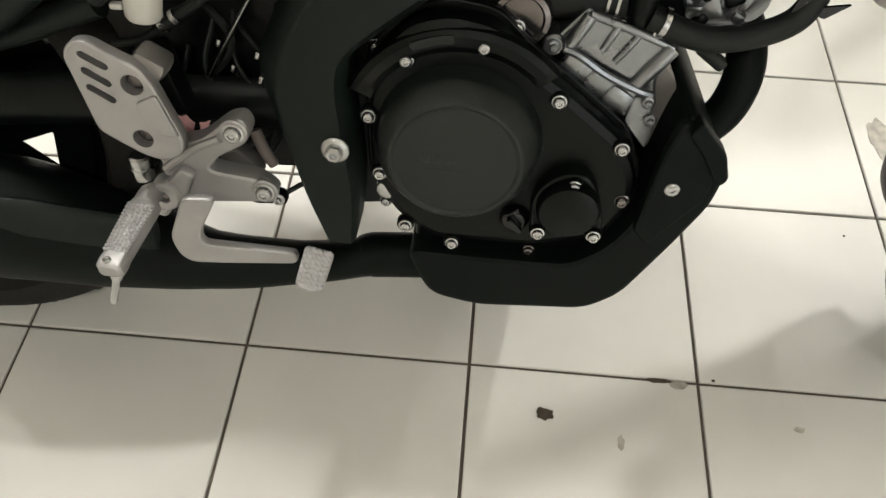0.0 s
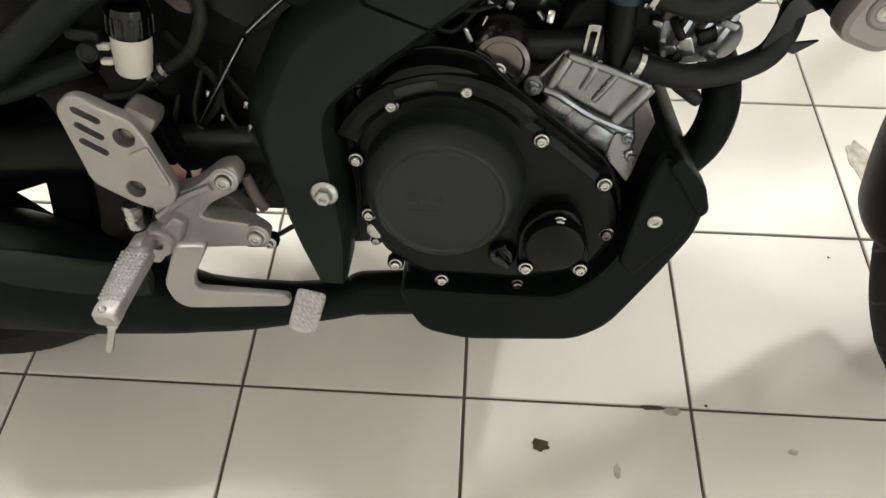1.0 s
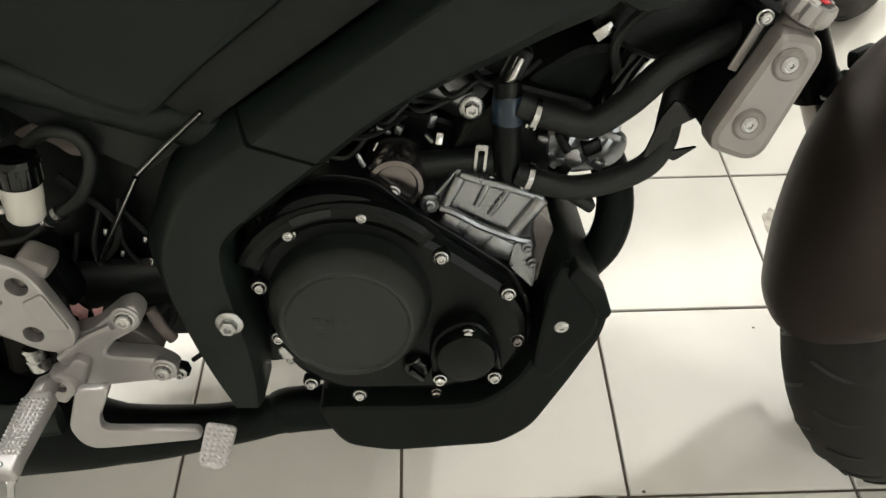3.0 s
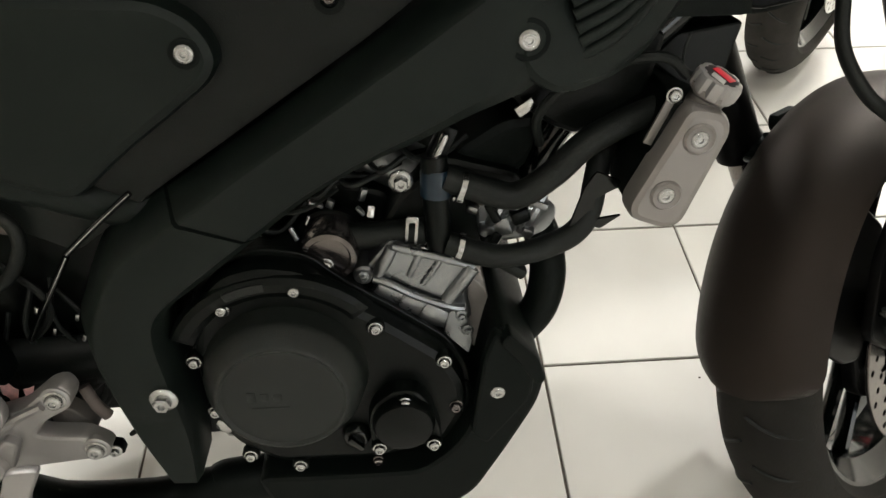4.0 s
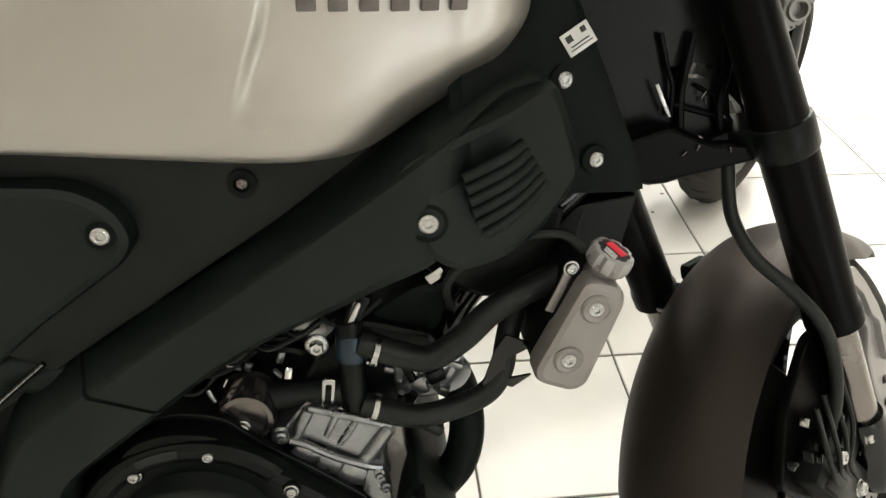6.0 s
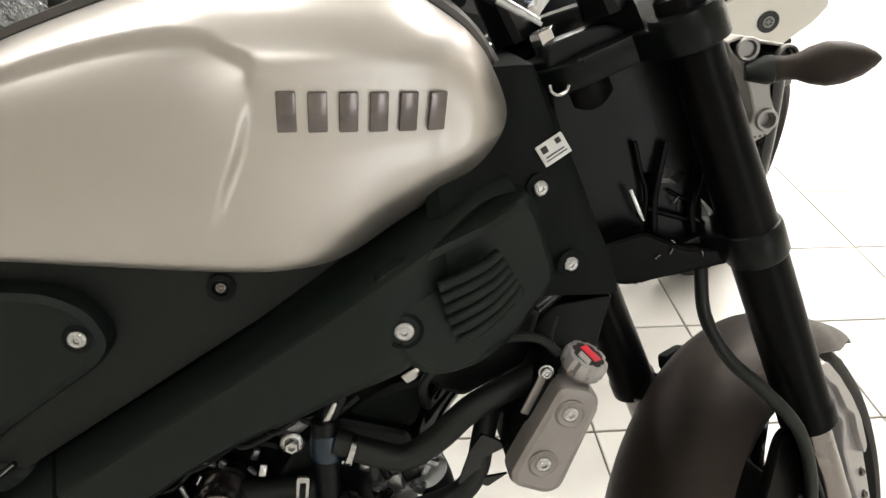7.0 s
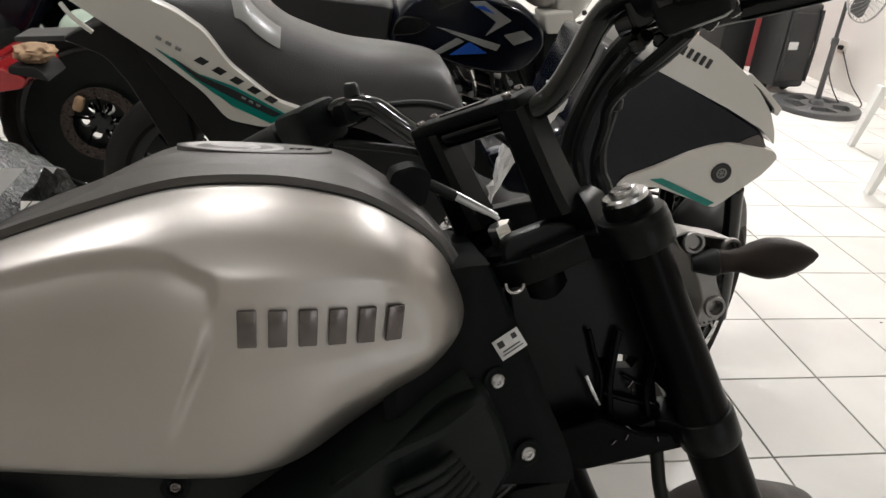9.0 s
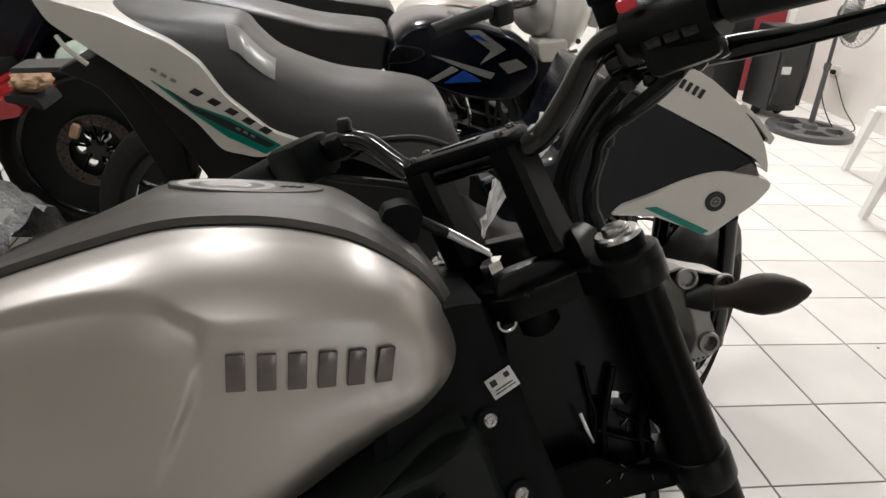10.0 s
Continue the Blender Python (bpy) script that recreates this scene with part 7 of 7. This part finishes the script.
part("body", band(rnd([(-1.6, 0.80), (-1.7, 0.45), (-2.2, 0.50), (-2.5, 0.85), (-2.2, 0.90)], 0.04), 2.45, 2.15, 0.03), "scooter_dark", dark)

# red scooter at the far left
redsc = empty("scooter", pose(0, 0, 0), "red and black scooter partly hidden behind the others", "scooter")
part("front_panel", band(rnd([(-1.02, 0.628), (-0.935, 0.598), (-0.945, 0.567), (-1.08, 0.54), (-1.35, 0.45), (-1.50, 0.60), (-1.25, 0.65)], 0.015), 2.06, 1.78, 0.03), "red_paint", redsc, "red front panel")
part("front_cowl", band(rnd([(-0.98, 0.626), (-0.91, 0.627), (-0.893, 0.612), (-0.88, 0.588), (-0.91, 0.596), (-0.98, 0.605)], 0.008), 1.93, 1.78, 0.012), "scooter_dark", redsc, "black front cowl")
part("headlamp", band(rnd([(-1.06, 0.72), (-1.01, 0.66), (-1.03, 0.62), (-1.10, 0.66)], 0.01), 2.02, 1.79, 0.02), "chrome", redsc, "bright headlamp")
part("body", band(rnd([(-1.4, 0.60), (-1.5, 0.30), (-2.1, 0.32), (-2.4, 0.70), (-1.9, 0.85)], 0.05), 2.04, 1.80, 0.04), "scooter_dark", redsc)
wheel(pose(-1.36, 1.92, 0.27, 90, 0, 10), 0.27, 0.09, redsc)
wheel(pose(-2.15, 1.92, 0.27, 90, 0, 0), 0.27, 0.10, redsc)
for s in (-1, 1):
    part("fork_leg", tube([(-1.36, 1.92 + 0.07 * s, 0.27), (-1.40, 1.92 + 0.07 * s, 0.52)], 0.018, 10), "gloss", redsc)

# crumpled clear film caught between the bars and the scooter
bm = bmesh.new()
rows = []
spine = smooth_path([(0.050, 0.47, 0.845), (0.080, 0.56, 0.840), (0.150, 0.70, 0.850), (0.218, 0.82, 0.853), (0.265, 0.91, 0.850), (0.300, 0.995, 0.840)], 6)
for i, c in enumerate(spine):
    row = []
    for k in range(10):
        v = k / 9 - 0.5
        row.append(c + Vector((0.010 * v + 0.010 * noise.noise((i * 0.5, k * 0.8, 3)), 0.016 * noise.noise((i * 0.6, k * 0.9, 5)), 0.085 * v + 0.012 * noise.noise((i * 0.55, k * 0.4, 9)))))
    rows.append(row)
film = part("plastic_film", loft(rows, bm, caps=False, closed=False), "film", None, "", 80)
tagged(film, "crumpled clear plastic film caught between motorcycle and scooter", "plastic film")

# ---------------------------------------------------------------- far corner of the showroom
spk = empty("loudspeaker", pose(2.89, 4.44, 0.0, 0, 0, 8), "black trolley loudspeaker standing by the wall", "loudspeaker")
part("cabinet", block((0.25, 0.28, 0.55), pose(0, 0, 0.325), 0.025), "speaker", spk)
part("grille", prism(rnd([(-0.10, 0.10), (0.10, 0.10), (0.10, 0.54), (-0.10, 0.54)], 0.03), -0.135, -0.152, 0.006), "ink", spk)
part("control_plate", block((0.075, 0.006, 0.05), pose(-0.055, -0.154, 0.33), 0.002), "label", spk, "pale control plate")
for s in (-1, 1):
    part("post", tube([(0.11 * s, -0.15, 0.10), (0.11 * s, -0.16, 0.32), (0.11 * s, -0.15, 0.56)], 0.012, 10), "speaker", spk)
    part("castor", lathe([(0.03, -0.015), (0.035, 0), (0.03, 0.015)], pose(0.09 * s, 0.0, 0.034, 90, 0, 0), 16), "rubber", spk)

fan = empty("pedestal_fan", pose(2.93, 3.98, 0), "grey pedestal fan with a round slotted base", "fan")
slots = []
for k in range(5):
    a0, a1 = radians(72 * k + 10), radians(72 * k + 62)
    slots.append([(0.10 * math.cos(a0 + (a1 - a0) * i / 6), 0.10 * math.sin(a0 + (a1 - a0) * i / 6)) for i in range(7)] + [(0.20 * math.cos(a1 - (a1 - a0) * i / 6), 0.20 * math.sin(a1 - (a1 - a0) * i / 6)) for i in range(7)])
bm = prism(circle(0, 0, 0.27, 48), 0.0, 0.035, 0.01, holes=slots)
bm.transform(Matrix(((1, 0, 0, 0), (0, 0, 1, 0), (0, 1, 0, 0), (0, 0, 0, 1))))
part("base", bm, "fan", fan)
part("pole", lathe([(0.05, 0.03), (0.04, 0.06), (0.018, 0.07), (0.016, 0.40), (0.022, 0.41), (0.022, 0.44), (0.012, 0.45), (0.012, 0.66)], None, 20), "fan", fan)
part("motor", lathe([(0.03, -0.06), (0.06, -0.05), (0.065, 0.02), (0.05, 0.05)], pose(0.04, -0.02, 0.74, 90, 0, 20), 22), "fan", fan)
GUARD = pose(0.06, -0.10, 0.76, 90, 0, 20)
bm = bmesh.new()
for s in (-1, 1):
    for k in range(36):
        a = 2 * math.pi * k / 36
        tube([GUARD @ Vector((0.05 * math.cos(a), 0.05 * math.sin(a), s * 0.055)), GUARD @ Vector((0.14 * math.cos(a), 0.14 * math.sin(a), s * 0.05)), GUARD @ Vector((0.20 * math.cos(a), 0.20 * math.sin(a), 0))], 0.0016, 4, 2, bm)
part("guard_wire", bm, "steel", fan)
part("guard_rim", lathe([(0.197, -0.006), (0.204, -0.006), (0.204, 0.006), (0.197, 0.006)], GUARD, 48, closed=True), "steel", fan)
for k in range(3):
    a = 120 * k
    bm = loft([[Vector((r, w * s, 0.012 * s)) for s in (-1, -0.3, 0.4, 1)] for r, w in ((0.03, 0.02), (0.08, 0.05), (0.15, 0.06), (0.18, 0.03))], caps=False, closed=False)
    bm.transform(GUARD @ pose(0, 0, 0, 0, 0, a))
    part("blade", bm, "fan", fan)
part("power_cord", tube([(0.02, 0.03, 0.40), (0.10, 0.10, 0.20), (0.22, 0.05, 0.01), (0.40, 0.10, 0.006), (0.50, 0.40, 0.08), (0.51, 0.60, 0.26)], 0.004, 8), "rubber", fan)

sock = empty("wall_socket", pose(R["x1"] - 0.004, 4.60, 0.28), "white wall socket with a plug", "socket")
part("face_plate", block((0.008, 0.09, 0.09), None, 0.003), "white_plastic", sock)
part("plug", block((0.03, 0.035, 0.03), pose(-0.018, 0, 0), 0.006), "rubber", sock)

for x, w, h, yy in ((3.16, 0.30, 1.9, 5.16), (2.82, 0.28, 2.0, 5.18)):
    pn = empty("display_panel", pose(x, yy, 0), "maroon display panel leaning at the rear wall", "panel", "display panels")
    part("board", block((w, 0.03, h), pose(0, 0, h / 2), 0.004), "maroon", pn)
    part("edge_trim", block((0.02, 0.036, h), pose(w / 2 + 0.01, 0, h / 2), 0.003), "white_plastic", pn, "pale edge trim")
cab2 = empty("storage_box", pose(2.62, 4.75, 0), "dark storage box beside the loudspeaker", "box")
part("carcass", block((0.22, 0.35, 0.75), pose(0, 0, 0.375), 0.01), "scooter_dark", cab2)


def stool(m):
    """A plastic stool with four splayed legs."""
    t = empty("plastic_stool", m, "white plastic stool with splayed legs", "stool", "plastic stools")
    part("seat", block((0.31, 0.31, 0.03), pose(0, 0, 0.355), 0.012), "chair", t)
    for sx in (-1, 1):
        for sy in (-1, 1):
            b = loft([[Vector((sx * (0.145 + 0.042 * k) + dx * w, sy * (0.145 + 0.042 * k) + dy * w, 0.345 * (1 - k))) for dx, dy in ((-1, -1), (1, -1), (1, 1), (-1, 1))] for k, w in ((0, 0.024), (0.5, 0.020), (1, 0.015))])
            part("leg", b, "chair", t)
    return t


st1 = stool(pose(2.878, 3.062, 0, 0, 0, 0))
copy_thing(st1, pose(2.498, 2.372, 0, 0, 0, 0))


# ---------------------------------------------------------------- floor marks and tiles
def blot(name, x, y, rx, ry, mat, label, seed, parent=None, h=0.0008):
    rng = random.Random(seed)
    n = 22
    out = []
    for k in range(n):
        a = 2 * math.pi * k / n
        r = 1 + 0.45 * noise.noise((math.cos(a) * 1.7 + seed, math.sin(a) * 1.7, 0))
        out.append((rx * r * math.cos(a), ry * r * math.sin(a)))
    bm = prism(out, 0, h, h * 0.5)
    bm.transform(pose(x, y, 0.0002) @ Matrix(((1, 0, 0, 0), (0, 0, 1, 0), (0, 1, 0, 0), (0, 0, 0, 1))))
    ob = part(name, bm, mat)
    return tagged(ob, label, "stain", kind="structure")


blot("dirt_spot", -0.200, -0.061, 0.011, 0.008, "stain", "dark dried dirt spot on a floor tile", 1, h=0.002)
blot("tile_chip", -0.050, -0.001, 0.015, 0.0035, "stain", "dark chip along a tile joint", 2)
blot("tile_chip", -0.026, -0.005, 0.014, 0.006, "residue", "dark chip along a tile joint", 3)
blot("scuff_mark", -0.104, -0.090, 0.004, 0.010, "residue", "grey scuff on a floor tile", 4)
blot("scuff_mark", 0.122, -0.052, 0.006, 0.004, "residue", "small grey spot on a floor tile", 5)
blot("glue_mark", 0.345, 0.47, 0.022, 0.05, "residue", "pale glue residue on a floor tile", 6)

for k in range(26):
    rng = random.Random(500 + k)
    size = rng.uniform(0.0015, 0.004)
    blot("dirt_speck", rng.uniform(-0.9, 1.7), rng.uniform(-0.35, 1.5), size * rng.uniform(0.8, 2.2), size, rng.choice(["stain", "residue", "stain"]), "tiny speck of dirt on the floor tiles", 20 + k, h=0.0006)


def tile_slab():
    b = bmesh.new()
    lo, hi, e = TILE / 2 - 0.0022, TILE / 2 - 0.0034, 0.0012
    rings = [[b.verts.new((sx * w, sy * w, z)) for sx, sy in ((-1, -1), (1, -1), (1, 1), (-1, 1))] for w, z in ((lo, -0.006), (lo, -e), (hi, 0.0))]
    for p, q in zip(rings, rings[1:]):
        for i in range(4):
            b.faces.new((p[i], p[(i + 1) % 4], q[(i + 1) % 4], q[i]))
    b.faces.new(rings[-1])
    for f in b.faces:
        f.smooth = False
    return b


bm = tile_slab()
bmesh.ops.recalc_face_normals(bm, faces=bm.faces)
tile_mesh = bpy.data.meshes.new("tile")
bm.to_mesh(tile_mesh)
bm.free()
tile_mesh.materials.append(M["tile"])
I0, I1, J0, J1 = -4, 11, -3, 16
rest = bmesh.new()
for i in range(int(R["x0"] / TILE) - 1, int(R["x1"] / TILE) + 2):
    for j in range(int(R["y0"] / TILE) - 1, int(R["y1"] / TILE) + 2):
        x, y = TILE * (i + 0.5), TILE * (j + 0.5)
        if not (R["x0"] - 0.1 < x < R["x1"] + 0.15 and R["y0"] - 0.1 < y < R["y1"] + 0.15):
            continue
        if I0 <= i < I1 and J0 <= j < J1:
            ob = new("tile", tile_mesh)
            ob.parent = floor
            ob.location = (x, y, 0)
        else:
            w = TILE / 2 - 0.003
            rest.faces.new([rest.verts.new((x + sx * w, y + sy * w, 0.0)) for sx, sy in ((-1, -1), (1, -1), (1, 1), (-1, 1))])
far_tiles = part("far_tiles", rest, "tile", floor)
far_tiles["kind"] = "stuff"
